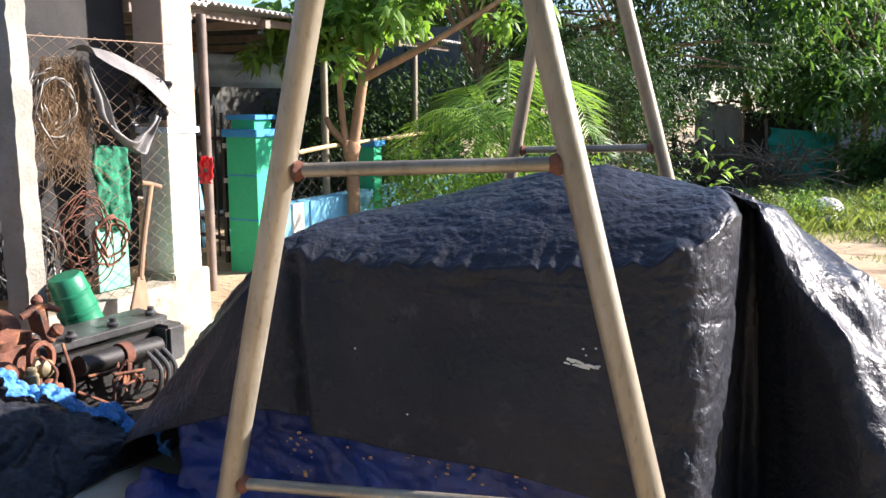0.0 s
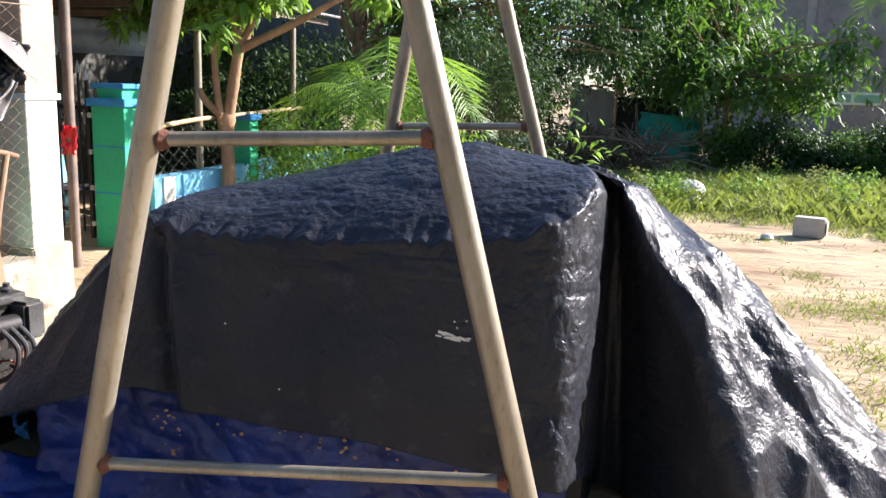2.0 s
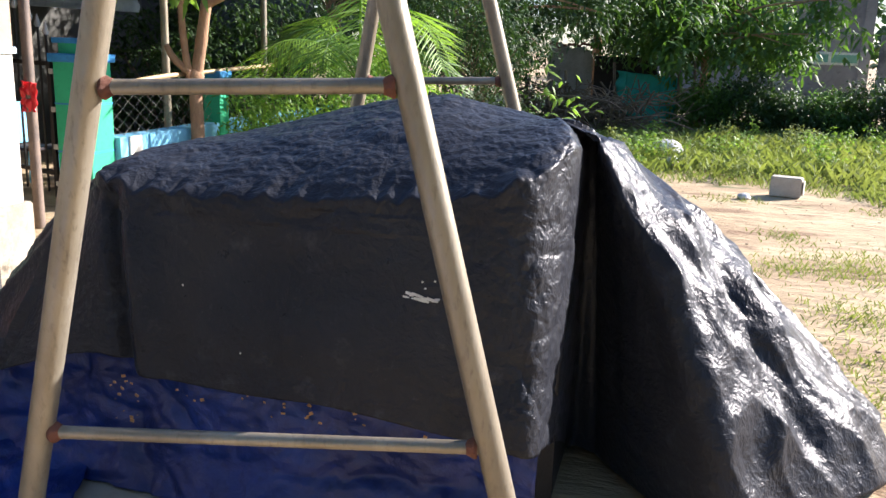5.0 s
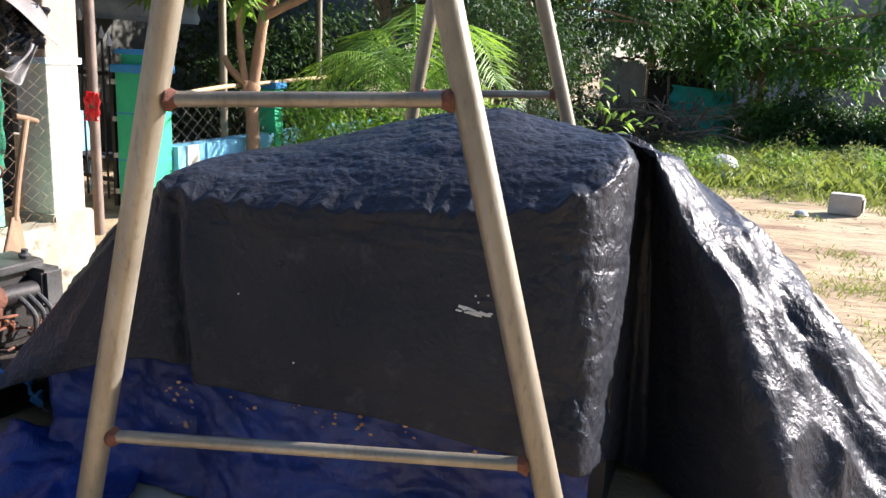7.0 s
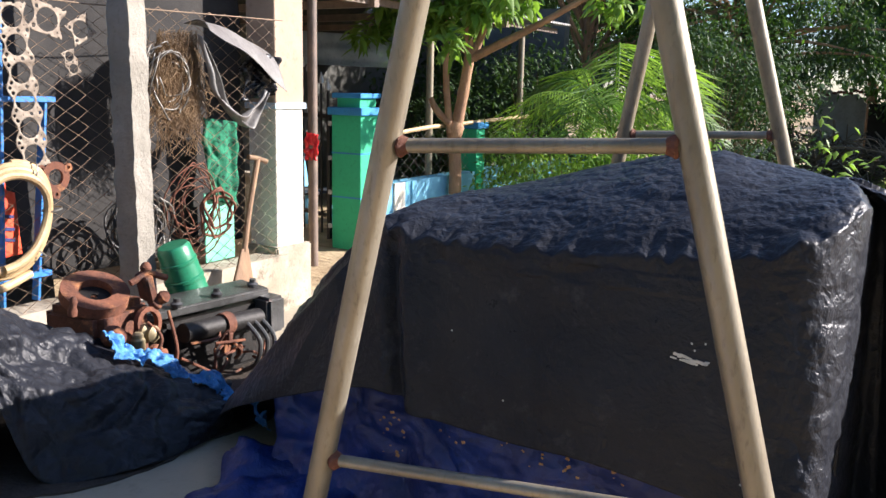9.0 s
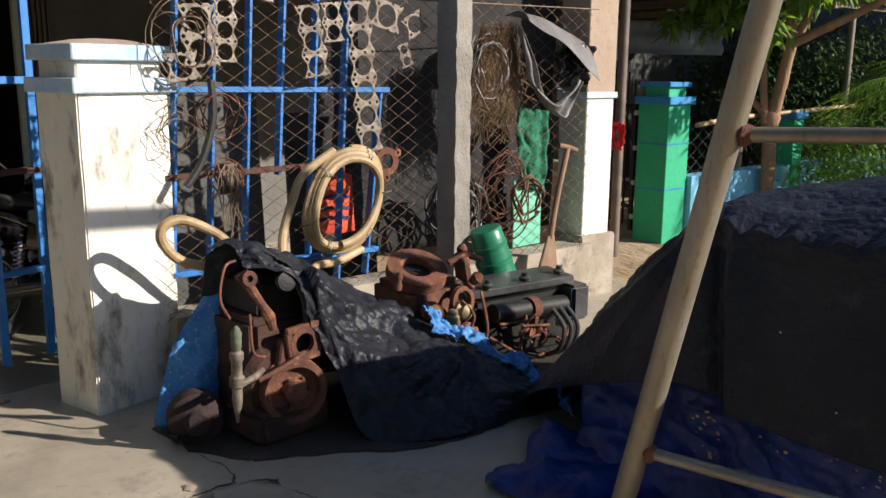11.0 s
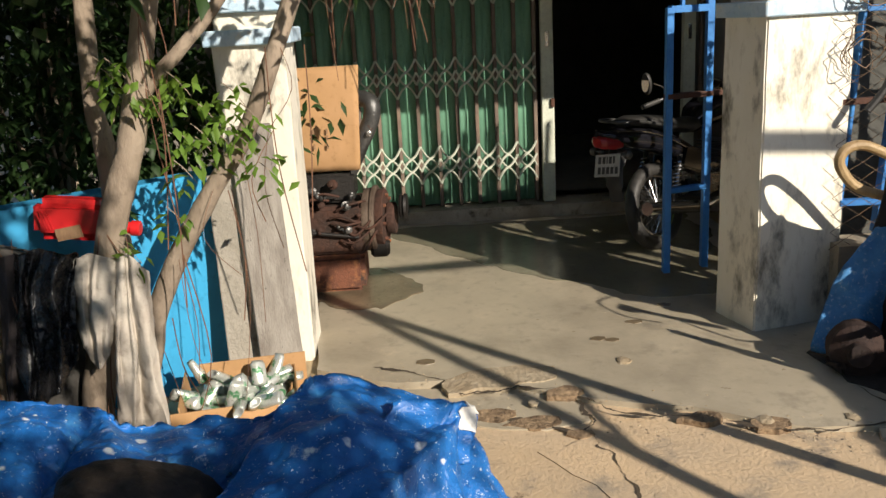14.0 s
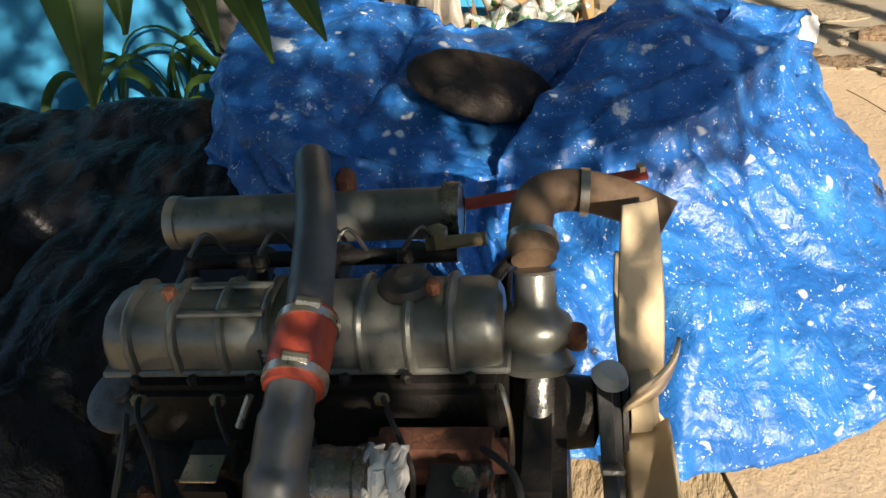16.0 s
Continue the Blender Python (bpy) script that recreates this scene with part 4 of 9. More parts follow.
def black_heap():
    g = thing("tarp_covered_heap", "heap under a creased black plastic tarpaulin with a navy sheet below", "tarpaulin", (-1.0, 3.7, 0))
    def set_back(u, p, k=1.16, eye=Vector((0.03, 0.06, 1.685))):
        # side lobe pushed back along camera rays, so sun still reaches the front's edge
        w = max(0.0, min(1.0, (u - 0.37) / 0.02)) * max(0.0, min(1.0, (0.66 - u) / 0.08))
        return eye + (1 + (k - 1) * w) * (p - eye)
    rim = loop_curve([(0.00, -1.97, 2.84, 1.155), (0.05, -1.86, 2.71, 1.180), (0.10, -1.62, 2.68, 1.150), (0.16, -1.25, 2.67, 1.155), (0.23, -0.90, 2.67, 1.180), (0.28, -0.58, 2.68, 1.205), (0.31, -0.42, 2.71, 1.25), (0.335, -0.325, 2.81, 1.30), (0.355, -0.272, 3.0, 1.335),
                      (0.375, -0.265, 3.26, 1.30), (0.39, -0.205, 3.05, 1.36), (0.41, -0.195, 2.92, 1.375), (0.43, -0.185, 2.90, 1.375), (0.47, -0.15, 3.0, 1.365), (0.52, -0.12, 3.15, 1.345), (0.57, -0.15, 3.45, 1.29), (0.62, -0.2, 3.9, 1.2), (0.68, -0.35, 4.5, 1.15), (0.78, -1.1, 4.75, 1.15), (0.86, -1.9, 4.5, 1.0), (0.91, -2.12, 3.7, 1.03), (0.94, -2.13, 3.3, 1.06), (0.97, -2.06, 3.0, 1.12)])
    hem = loop_curve([(0.00, -2.30, 2.64, 0.42), (0.05, -1.88, 2.61, 0.55), (0.10, -1.62, 2.60, 0.50), (0.16, -1.30, 2.60, 0.478), (0.23, -0.95, 2.60, 0.475), (0.28, -0.56, 2.61, 0.425), (0.31, -0.39, 2.60, 0.405), (0.335, -0.300, 2.63, 0.39), (0.355, -0.275, 2.80, 0.36),
                      (0.375, -0.26, 3.35, 0.10), (0.39, -0.12, 3.05, 0.03), (0.41, 0.17, 2.68, 0.0), (0.43, 0.455, 2.46, 0.0), (0.46, 0.64, 2.68, 0.0), (0.49, 0.84, 2.90, 0.0), (0.53, 1.09, 3.2, 0.0), (0.58, 1.19, 3.7, 0.0), (0.62, 1.16, 4.2, 0.0), (0.68, 0.75, 5.2, 0.0), (0.78, -1.1, 5.6, 0.0), (0.86, -2.5, 5.0, 0.02), (0.91, -3.05, 3.7, 0.02), (0.94, -3.06, 3.05, 0.02), (0.97, -2.72, 2.74, 0.24)])
    RX, RZ = (-2.2, -1.9, -1.54, -1.2, -0.95, -0.8, -0.5, -0.26), (1.11, 1.185, 1.29, 1.39, 1.44, 1.455, 1.395, 1.335)

    def ridge(R):
        # the load's long top line, falling away towards the fence
        x = max(-1.75, min(-0.42, -1.0 + 0.82 * (R.x + 1.0)))
        return Vector((x, 3.38 + 0.05 * (x + 1), float(np.interp(x, RX, RZ)) + 0.01))

    def fn(u, v):
        R, H = set_back(u, Vector(rim(u))), set_back(u, Vector(hem(u)))
        if H.z < 0:
            H = R.lerp(H, R.z / (R.z - H.z))
        if u < 0.36:
            # the sheet breaks over the load's edge in small hanging pleats
            w = max(0.0, 1 - abs(v - 0.42) / 0.07)
            pleat = 1 - 2 * abs((R.x * 7.3 + 0.9 * noise.noise((R.x * 5, 1, 4))) % 1 - 0.5)
            R += (Vector((0, -0.022, -0.052)) * pleat * (0.45 + 0.8 * abs(noise.noise((R.x * 3.1, 2, 0)))) + Vector((0, 0, 0.012 * noise.noise((R.x * 23, 5, 0))))) * w
        if v < 0.42:
            t = v / 0.42
            p = ridge(R).lerp(R, t)
            lift = 0.035 * math.sin(math.pi * t) * (1 if u < 0.4 else 0.3)
            return p + Vector((0, 0, lift))
        t = (v - 0.42) / 0.58
        p = R.lerp(H, t)
        if u < 0.36:
            # one long upright fold beside the left shoulder, and slack bellies across the front
            cx = -1.83 + 0.10 * t
            d = p.x - cx
            p.y += 0.055 * math.exp(-(d / 0.035) ** 2) * min(1, t * 5) - 0.030 * math.exp(-((d - 0.08) / 0.06) ** 2) * min(1, t * 4)
            p.y -= 0.022 * noise.noise((p.x * 1.6, p.z * 4.2, 3.3)) * math.sin(math.pi * t)
        elif 0.395 < u < 0.72:
            # long folds run down and fan out over the wedge
            w = min(1, (u - 0.395) / 0.02) * min(1, t * 4) * min(1, (1.05 - t) * 6)
            q = Vector((u * 22 + 1.4 * noise.noise((u * 9, t * 2.2, 1)) + t * 1.6, t * 2.2, 0.5))
            f1 = 1 - 2 * abs(noise.noise(q))
            f2 = 1 - 2 * abs(noise.noise(q * 2.6 + Vector((4, 1, 9))))
            c = Vector((u * 16, t * 2.9, 7))
            f3 = 1 - 2 * abs(noise.noise(c * 1.6 + 0.7 * Vector(noise.noise_vector(c))))
            lit = min(1.0, max(0.35, (u - 0.42) / 0.02))
            out = lit * (0.085 * (f1 - 0.5) + 0.012 * (f2 - 0.45) + 0.030 * (f3 - 0.45))
            p += Vector((0.62, -0.35, 0.70)) * out * w + Vector((0.35, 0, 0.5)) * 0.065 * math.sin(math.pi * t) * w
        elif u > 0.895:
            w = min(1, (u - 0.895) / 0.05)
            p += Vector((-0.02, -0.01, 0.02)) * math.sin(math.pi * t) * w
            p += Vector((-0.5, -0.6, 0.5)) * 0.03 * (1 - 2.2 * abs(noise.noise((u * 30 + t, t * 1.5, 3)))) * math.sin(math.pi * t)
        return p
    me = grid_mesh("sheet", 760, 200, fn, closed_u=True)

    def keep(c):
        front = 0.30 if (c.y < 2.85 and c.z < 1.06 and c.x < -0.58) else 1.0
        return front * (0.32 if c.z > 1.12 and c.x < -0.3 else 0.25 if c.x > -0.2 else 0.9)
    crease(me, 0.028, 1.9, 0.012, 6.5, keep)
    pleat(me, 0.012, 1.4, 4.2, 1.4, lambda c: 1.0 if c.x > -0.16 and 0.02 < c.z < 1.3 else 0.0)
    pleat(me, 0.003, 9.0, 7.0, 14.0, lambda c: 1.0 if c.x > -0.16 and 0.02 < c.z < 1.3 else 0.0, 5)
    pleat(me, 0.006, 3.0, 9.0, 4.0, lambda c: 1.0 if c.x < -0.3 and c.z > 1.16 else 0.0, 9)
    crease(me, 0.0045, 17, 0.0025, 46, lambda c: 0.6 if c.x > -0.16 else 0.45 if (c.y < 2.85 and c.z < 1.06 and c.x < -0.58) else 1.0)
    for v in me.vertices:
        v.co.z = max(v.co.z, 0.004)
    skin = np.array([v.co[:] for v in me.vertices])
    skin = skin[(skin[:, 1] < 2.9)]

    def front_y(x, z):
        return float(skin[np.argmin((skin[:, 0] - x) ** 2 + (skin[:, 2] - z) ** 2), 1])
    solid(meshpart("black_sheet", me, M_BLACKTARP, g, "creased black plastic sheet", 0), 0.003)

    def under(u, v):
        x = -2.46 + 2.16 * u
        y = 2.70 + 0.05 * math.sin(u * 9) + 0.10 * abs(u - 0.5)
        z = 0.60 * (1 - v)
        out = max(0.0, v - 0.72) * (0.35 + 0.25 * noise.noise((u * 4, 0, 0)))
        return Vector((x, y - out, max(0.006, z * (1.0 if v < 0.9 else 1)) + 0.0))
    me = grid_mesh("under", 130, 50, under)
    crease(me, 0.05, 3.0, 0.015, 11)
    for v in me.vertices:
        v.co.z = max(v.co.z, 0.004)
    solid(meshpart("navy_sheet", me, M_NAVYTARP, g, "scuffed navy plastic sheet", 0), 0.003)
    # one corner of the navy sheet lies out on the concrete
    def corner(u, v):
        x, y = -2.52 - 0.14 * v + 0.62 * u, 2.24 + 0.50 * v + 0.16 * u
        return Vector((x + 0.08 * noise.noise((u * 3, v * 3, 2)), y + 0.08 * noise.noise((u * 3, v * 3, 8)), 0.02 + 0.10 * v * v + 0.02 * noise.noise((u * 5, v * 5, 0))))
    me = grid_mesh("corner", 40, 34, corner)
    crease(me, 0.03, 4, 0.012, 12)
    for v in me.vertices:
        v.co.z = max(v.co.z, 0.003)
    solid(meshpart("sheet_corner", me, M_NAVYTARP, g, "crumpled corner of navy sheet", 0), 0.003)
    # what the sheet lies over
    part("heap_core", one(box, (-1.05, 3.75, 0.5), (1.55, 1.6, 1.0), None, 0.05), M_DARKIRON, g)
    # pale scuff on the front, and a lump of dried orange paint on top
    rs = random.Random(4)
    bm = bmesh.new()
    for i in range(16):
        k = i / 15
        rr = rs.uniform(0.006, 0.017)
        x, z = -0.735 + 0.105 * k, 0.880 - 0.012 * k + rs.uniform(-0.009, 0.009)
        box(bm, (x, front_y(x, z) - 0.004, z), (rr * 1.6, 0.003, rr * 0.55), (0, rs.uniform(-4, 18), 0))
    for x, z in ((-0.68, 0.925), (-0.64, 0.93), (-0.67, 0.905), (-1.30, 0.62), (-1.52, 0.83), (-0.50, 0.52)):
        box(bm, (x, front_y(x, z) - 0.004, z), (0.006, 0.003, 0.005), (0, 20, 0))
    tagged(part("paint_scuff", bm, M_RAG, g), "pale paint scuff", "", "", "stuff")
    # ochre flakes along the hem of the navy sheet
    bm = bmesh.new()
    for i in range(44):
        x = rs.choice((rs.gauss(-1.16, 0.14), rs.gauss(-1.80, 0.06), rs.uniform(-1.9, -0.6)))
        z = 0.455 - 0.06 * abs(rs.gauss(0, 0.7)) if x > -1.65 else rs.uniform(0.28, 0.46)
        rr = rs.uniform(0.002, 0.008)
        box(bm, (x, 2.655 + rs.uniform(-0.006, 0.006), z), (rr * 2, 0.003, rr * rs.uniform(0.6, 1.6)), (0, rs.uniform(-40, 40), 0))
    tagged(part("paint_flakes", bm, M_CARD, g), "ochre paint flakes", "", "", "stuff")


black_heap()


# ---------------------------------------------------------------- blue spattered tarp over an engine, foreground
def blue_heap():
    g = thing("tarp_covered_engine", "engine under a paint-spattered bright blue tarpaulin", "tarpaulin", (-2.0, -0.9, 0))
    rim = loop_curve([(0.0, -1.85, -1.72, 0.60), (0.12, -1.74, -1.3, 0.52), (0.25, -1.78, -0.98, 0.47), (0.34, -1.80, -0.66, 0.56), (0.42, -2.0, -0.46, 0.585), (0.49, -2.35, -0.30, 0.575), (0.55, -2.44, -0.48, 0.60), (0.61, -2.36, -0.70, 0.635),
                      (0.66, -2.38, -0.90, 0.60), (0.70, -2.42, -1.04, 0.575), (0.76, -2.42, -1.24, 0.575), (0.80, -2.41, -1.33, 0.645), (0.86, -2.40, -1.56, 0.675), (0.92, -2.36, -1.82, 0.665)])
    hem = loop_curve([(0.0, -1.62, -1.82, 0.05), (0.12, -1.44, -1.3, 0.06), (0.25, -1.28, -0.82, 0.05), (0.34, -1.36, -0.36, 0.02), (0.42, -1.80, 0.04, 0.02), (0.49, -2.42, 0.05, 0.02), (0.55, -2.70, -0.26, 0.03), (0.61, -2.66, -0.66, 0.12),
                      (0.66, -2.66, -0.90, 0.06), (0.70, -2.66, -1.04, 0.06), (0.76, -2.66, -1.24, 0.06), (0.80, -2.66, -1.38, 0.06), (0.86, -2.66, -1.64, 0.06), (0.92, -2.5, -1.94, 0.06)])
    top = Vector((-2.05, -1.12, 0.575))

    def smooth(k):
        k = max(0.0, min(1.0, k))
        return k * k * (3 - 2 * k)

    def fn(u, v):
        R, H = Vector(rim(u)), Vector(hem(u))
        if v < 0.45:
            t = v / 0.45
            p = top.lerp(R, t)
            hump = 0.085 * math.exp(-((p.x + 2.22) / 0.17) ** 2 - ((p.y + 0.62) / 0.13) ** 2)
            hollow = -0.115 * math.exp(-((p.x + 2.06) / 0.20) ** 2 - ((p.y + 0.98) / 0.13) ** 2)
            left = 0.055 * math.exp(-((p.x + 2.1) / 0.3) ** 2 - ((p.y + 1.65) / 0.25) ** 2)
            # the sheet folds sharply over itself between the hollow and the hump
            d = p.y - (-0.80 - 0.52 * (p.x + 2.2)) - 0.02 * noise.noise((p.x * 6, 0, 4))
            fold = 0.095 * smooth((d + 0.010) / 0.030) * math.exp(-max(0.0, d) / 0.15) * math.exp(-((p.x + 2.08) / 0.36) ** 4)
            seam = 0.06 * math.exp(-abs(p.y + 1.36 + 0.10 * (p.x + 2.1)) / 0.03) * math.exp(-((p.x + 2.15) / 0.3) ** 4)
            lines = 0.018 * (1 - 2 * abs(noise.noise((p.x * 2.0 - p.y * 2.2, p.x * 6 + p.y * 5, 3.0)))) * smooth((d - 0.05) / 0.1)
            return p + Vector((0, -0.22 * fold, hump + hollow + left + fold - seam + lines))
        t = (v - 0.45) / 0.55
        flank = smooth((u - 0.30) / 0.08) * (1 - smooth((u - 0.58) / 0.05))
        # the side by the drive hangs steeply, then flares out over the slab
        k = t ** (0.9 + 0.30 * flank)
        p = Vector((R.x + (H.x - R.x) * k, R.y + (H.y - R.y) * k, R.z + (H.z - R.z) * t ** (0.9 - 0.12 * flank)))
        p.z += 0.05 * math.sin(math.pi * t) * (1 - flank)
        q = Vector((u * 26 + 1.4 * noise.noise((u * 7, v * 3, 4)), t * 1.4, 2))
        a = 0.085 * (0.35 - 2 * abs(noise.noise(q))) + 0.035 * (0.4 - 2 * abs(noise.noise(q * 2.3)))
        c = Vector((u * 13, t * 2.6, 5))
        a += 0.045 * (0.45 - 2 * abs(noise.noise(c + 0.8 * Vector(noise.noise_vector(c * 0.8)))))
        a *= math.sin(math.pi * min(1, 0.15 + 0.85 * t)) if t < 0.9 else 0.45
        o = Vector((H.x - top.x, H.y - top.y, 0.35)).normalized()
        return p + o * a * (1 - 0.35 * flank)
    me = grid_mesh("sheet", 420, 200, fn, closed_u=True)
    crease(me, 0.026, 2.3, 0.006, 6.5)
    pleat(me, 0.012, 6.5, 1.2, 2.0)
    pleat(me, 0.010, 1.2, 8.0, 3.0, None, 7)
    pleat(me, 0.005, 9.0, 11.0, 6.0, None, 11)
    crease(me, 0.002, 19, 0.0015, 38)
    for v in me.vertices:
        v.co.z = max(v.co.z, 0.004)
    solid(meshpart("blue_sheet", me, M_BLUETARP, g, "paint-spattered blue plastic sheet", 0), 0.003)
    part("engine_core", one(box, (-2.05, -1.20, 0.20), (0.5, 1.0, 0.38), None, 0.04), M_DARKIRON, g)
    # a stiff flap of the sheet that sticks out beside the drive, its tip caked in white paint
    def flap(u, v):
        a = Vector((-2.14, -0.52, 0.58)).lerp(Vector((-2.22, -0.30, 0.49)), u)
        p = Vector((-2.28, -0.50, 0.665)).lerp(Vector((-2.355, -0.262, 0.600)), u)
        q = Vector((-2.46, -0.50, 0.40)).lerp(Vector((-2.42, -0.27, 0.45)), u)
        w = 2 * v
        m = a.lerp(p, w) if w < 1 else p.lerp(q, w - 1)
        return m + 0.022 * Vector(noise.noise_vector(Vector((u * 3, v * 4, 1)))) + 0.008 * Vector(noise.noise_vector(Vector((u * 9, v * 9, 5))))
    me = grid_mesh("flap", 30, 30, flap)
    solid(meshpart("flap", me, M_BLUETARP, g, "stiff paint-caked corner", 0), 0.004)
    def caked(u, v):
        return flap(0.86 + 0.14 * u + 0.14 * noise.noise((v * 7, 0, 2)) * (1 - u), 0.28 + 0.36 * v) + Vector((0.006, 0.004, 0.004))
    solid(meshpart("white_paint", grid_mesh("caked", 10, 12, caked), M_RAG, g, "caked white paint", 0), 0.005)
    h = thing("seat_panel", "worn dark brown oval panel lying in the blue tarp", "panel", (-2.0, -1.1, 0.6))
    NL, NR, FR, FL = Vector((-1.875, -1.235, 0.665)), Vector((-1.965, -0.965, 0.520)), Vector((-2.21, -0.925, 0.510)), Vector((-2.05, -1.275, 0.665))
    def pan(u, v):
        a = 2 * math.pi * u
        l = v * math.copysign(abs(math.cos(a)) ** 0.55, math.cos(a))
        w = v * math.copysign(abs(math.sin(a)) ** 0.70, math.sin(a))
        p = NL.lerp(NR, (l + 1) / 2).lerp(FL.lerp(FR, (l + 1) / 2), (w + 1) / 2)
        bow = 0.045 * (1 - l * l) * w
        return p + Vector((-bow, 0, 0.030 * (1 - v * v) - 0.03 * v ** 6 + 0.008 * noise.noise((p.x * 9, p.y * 9, 0))))
    me = grid_mesh("panel", 56, 16, pan, closed_u=True)
    crease(me, 0.008, 9, 0.004, 26)
    solid(meshpart("panel", me, M_SEATPATCH, h, "", 0), 0.03)
    rim = [pan(k / 60, 0.985) + Vector((0, 0, 0.006)) for k in range(60)]
    part("piping", one(tube, rim, 0.006, 7, closed=True), M_SEATPATCH, h, "frayed piping")
    part("seam", one(tube, [pan(0.08, 0.9 * (1 - 2 * k / 12)) if k < 6 else pan(0.47, 0.9 * (2 * k / 12 - 1)) for k in range(13)], 0.003, 6), M_SEATPATCH, h)


blue_heap()


def near_black_tarp():
    g = thing("black_tarp", "dusty black plastic sheet bunched beside the engine", "tarpaulin", (-1.6, -2.0, 0))
    def fn(u, v):
        x, y = -2.30 + 1.60 * v, -2.95 + 1.48 * u
        back = max(0.0, min(1.0, (x + 2.30) / 0.22))
        front = max(0.0, min(1.0, (-0.72 - x) / 0.25))
        side = max(0.0, min(1.0, (-1.47 - 0.30 * (x + 1.6) - y) / 0.22)) ** 0.6
        z = (0.49 + 0.05 * math.sin(2.2 * x + 1) - 0.06 * max(0, x + 1.4)) * back ** 0.5 * front ** 0.5 * side
        # an upright pleat beside the engine
        z -= 0.07 * math.exp(-((y + 1.98 - 0.1 * x) / 0.05) ** 2) * (x > -1.6)
        return Vector((x, y, max(0.01, z)))
    me = grid_mesh("sheet", 130, 130, fn)
    crease(me, 0.04, 1.6, 0.004, 7)
    pleat(me, 0.022, 1.6, 5.0, 3.0)
    for v in me.vertices:
        v.co.z = max(v.co.z, 0.004)
    solid(meshpart("sheet", me, M_SHADETARP, g, "", 0), 0.003)


near_black_tarp()


# ---------------------------------------------------------------- things on and before the fence
def hose():
    g = thing("hose_coil", "yellowed ribbed hose coiled and tied on the mesh", "hose", (-4.22, 2.7, 0.95))
    pts = []
    for k in range(3 * 40 + 21):
        a = 2 * math.pi * k / 40
        n = k / 40
        ry, rz = 0.262 - 0.016 * n, 0.295 - 0.018 * n
        pts.append((-4.245 + 0.022 * n + 0.012 * math.sin(3 * a), 2.70 + ry * math.sin(a) + 0.10 * 0 + 0.06 * math.cos(a), 0.945 + rz * math.cos(a) + 0.01 * math.sin(2 * a + n)))
    part("coil", one(tube, pts, 0.024, 10), M_HOSE, g)
    part("tail", one(tube, spline([(-4.2, 2.62, 1.24), (-4.2, 2.42, 1.12), (-4.19, 2.34, 0.98), (-4.17, 2.27, 0.82), (-4.1, 2.22, 0.70), (-4.0, 2.18, 0.6)], 6), 0.024, 10), M_HOSE, g)
    part("tail", one(tube, spline([(-4.2, 2.80, 0.66), (-4.15, 2.6, 0.62), (-4.05, 2.4, 0.64), (-3.95, 2.3, 0.60)], 6), 0.022, 10), M_HOSE, g)
    lp = spline([(-4.02, 2.02, 0.66), (-3.97, 1.88, 0.81), (-3.95, 1.77, 0.91), (-3.95, 1.62, 0.985), (-3.95, 1.53, 0.97), (-3.95, 1.51, 0.90), (-3.95, 1.59, 0.80), (-3.95, 1.74, 0.745), (-3.95, 1.92, 0.715), (-3.94, 2.15, 0.70)], 10)
    part("loop", one(tube, lp, 0.022, 10), M_HOSE, g)
    bm = bmesh.new()
    for i in range(2, len(lp) - 2):
        for f in (0.0, 0.5):
            p = lp[i].lerp(lp[i + 1], f)
            ring(bm, p, lp[i + 1] - lp[i - 1], 0.0215, 0.0242, 0.004, 10)
    tagged(part("rib", bm, M_HOSE, g), "", "", "", "stuff")
    for a in (20, 80, 130, 200, 250, 310):
        a = radians(a)
        c = Vector((-4.20, 2.70 + 0.245 * math.sin(a) + 0.06 * math.cos(a), 0.945 + 0.27 * math.cos(a)))
        part("tie", one(ring, c, (0, math.cos(a), -math.sin(a)), 0.050, 0.053, 0.008, 16), M_WIREG, g, "wire tie")


hose()


def gasket(at, tilt, holes, r=0.055, name="head_gasket"):
    """A thin scalloped plate with bores and bolt holes, hanging down from at."""
    pitch, c = r * 2.15, 0.004
    H, Wd = pitch * holes, r * 1.42
    ny, nz = int(2 * Wd / c), int(H / c)
    def inside(y, z):
        k = max(0, min(holes - 1, int(z / pitch)))
        zc = (k + 0.5) * pitch
        rad = math.hypot(y, z - zc)
        if rad < r * 0.82:
            return False
        a = math.atan2(z - zc, y)
        if abs(rad - r * 1.14) < 0.5 * r and math.hypot((rad - r * 1.14), rad * ((a / (math.pi / 5) + 0.5) % 1 - 0.5) * math.pi / 5) < r * (0.10 + 0.05 * math.cos(5 * a)):
            return False
        edge = Wd * (0.84 + 0.14 * math.cos(2 * math.pi * (z / pitch)))
        if abs(y) > edge:
            return False
        for b in (0.0, pitch):
            for s in (-1, 1):
                if math.hypot(y - s * r * 1.12, (z - k * pitch) - b) < r * 0.13:
                    return False
        return True
    bm = bmesh.new()
    vs = {}
    def vert(a, b):
        if (a, b) not in vs:
            vs[(a, b)] = bm.verts.new((0.004 * noise.noise((a * 0.1, b * 0.1, r)), -Wd + a * c, r - b * c))
        return vs[(a, b)]
    for a in range(ny):
        for b in range(nz):
            if inside(-Wd + (a + 0.5) * c, (b + 0.5) * c):
                bm.faces.new((vert(a, b), vert(a, b + 1), vert(a + 1, b + 1), vert(a + 1, b)))
    bm.transform(Matrix.Translation(at) @ Matrix.Rotation(radians(tilt), 4, "X"))
    ob = part(name, bm, M_GASKET)
    solid(ob, 0.003)
    return tagged(ob, "old perforated head gasket wired to the mesh", "gasket", "gaskets on the fence")


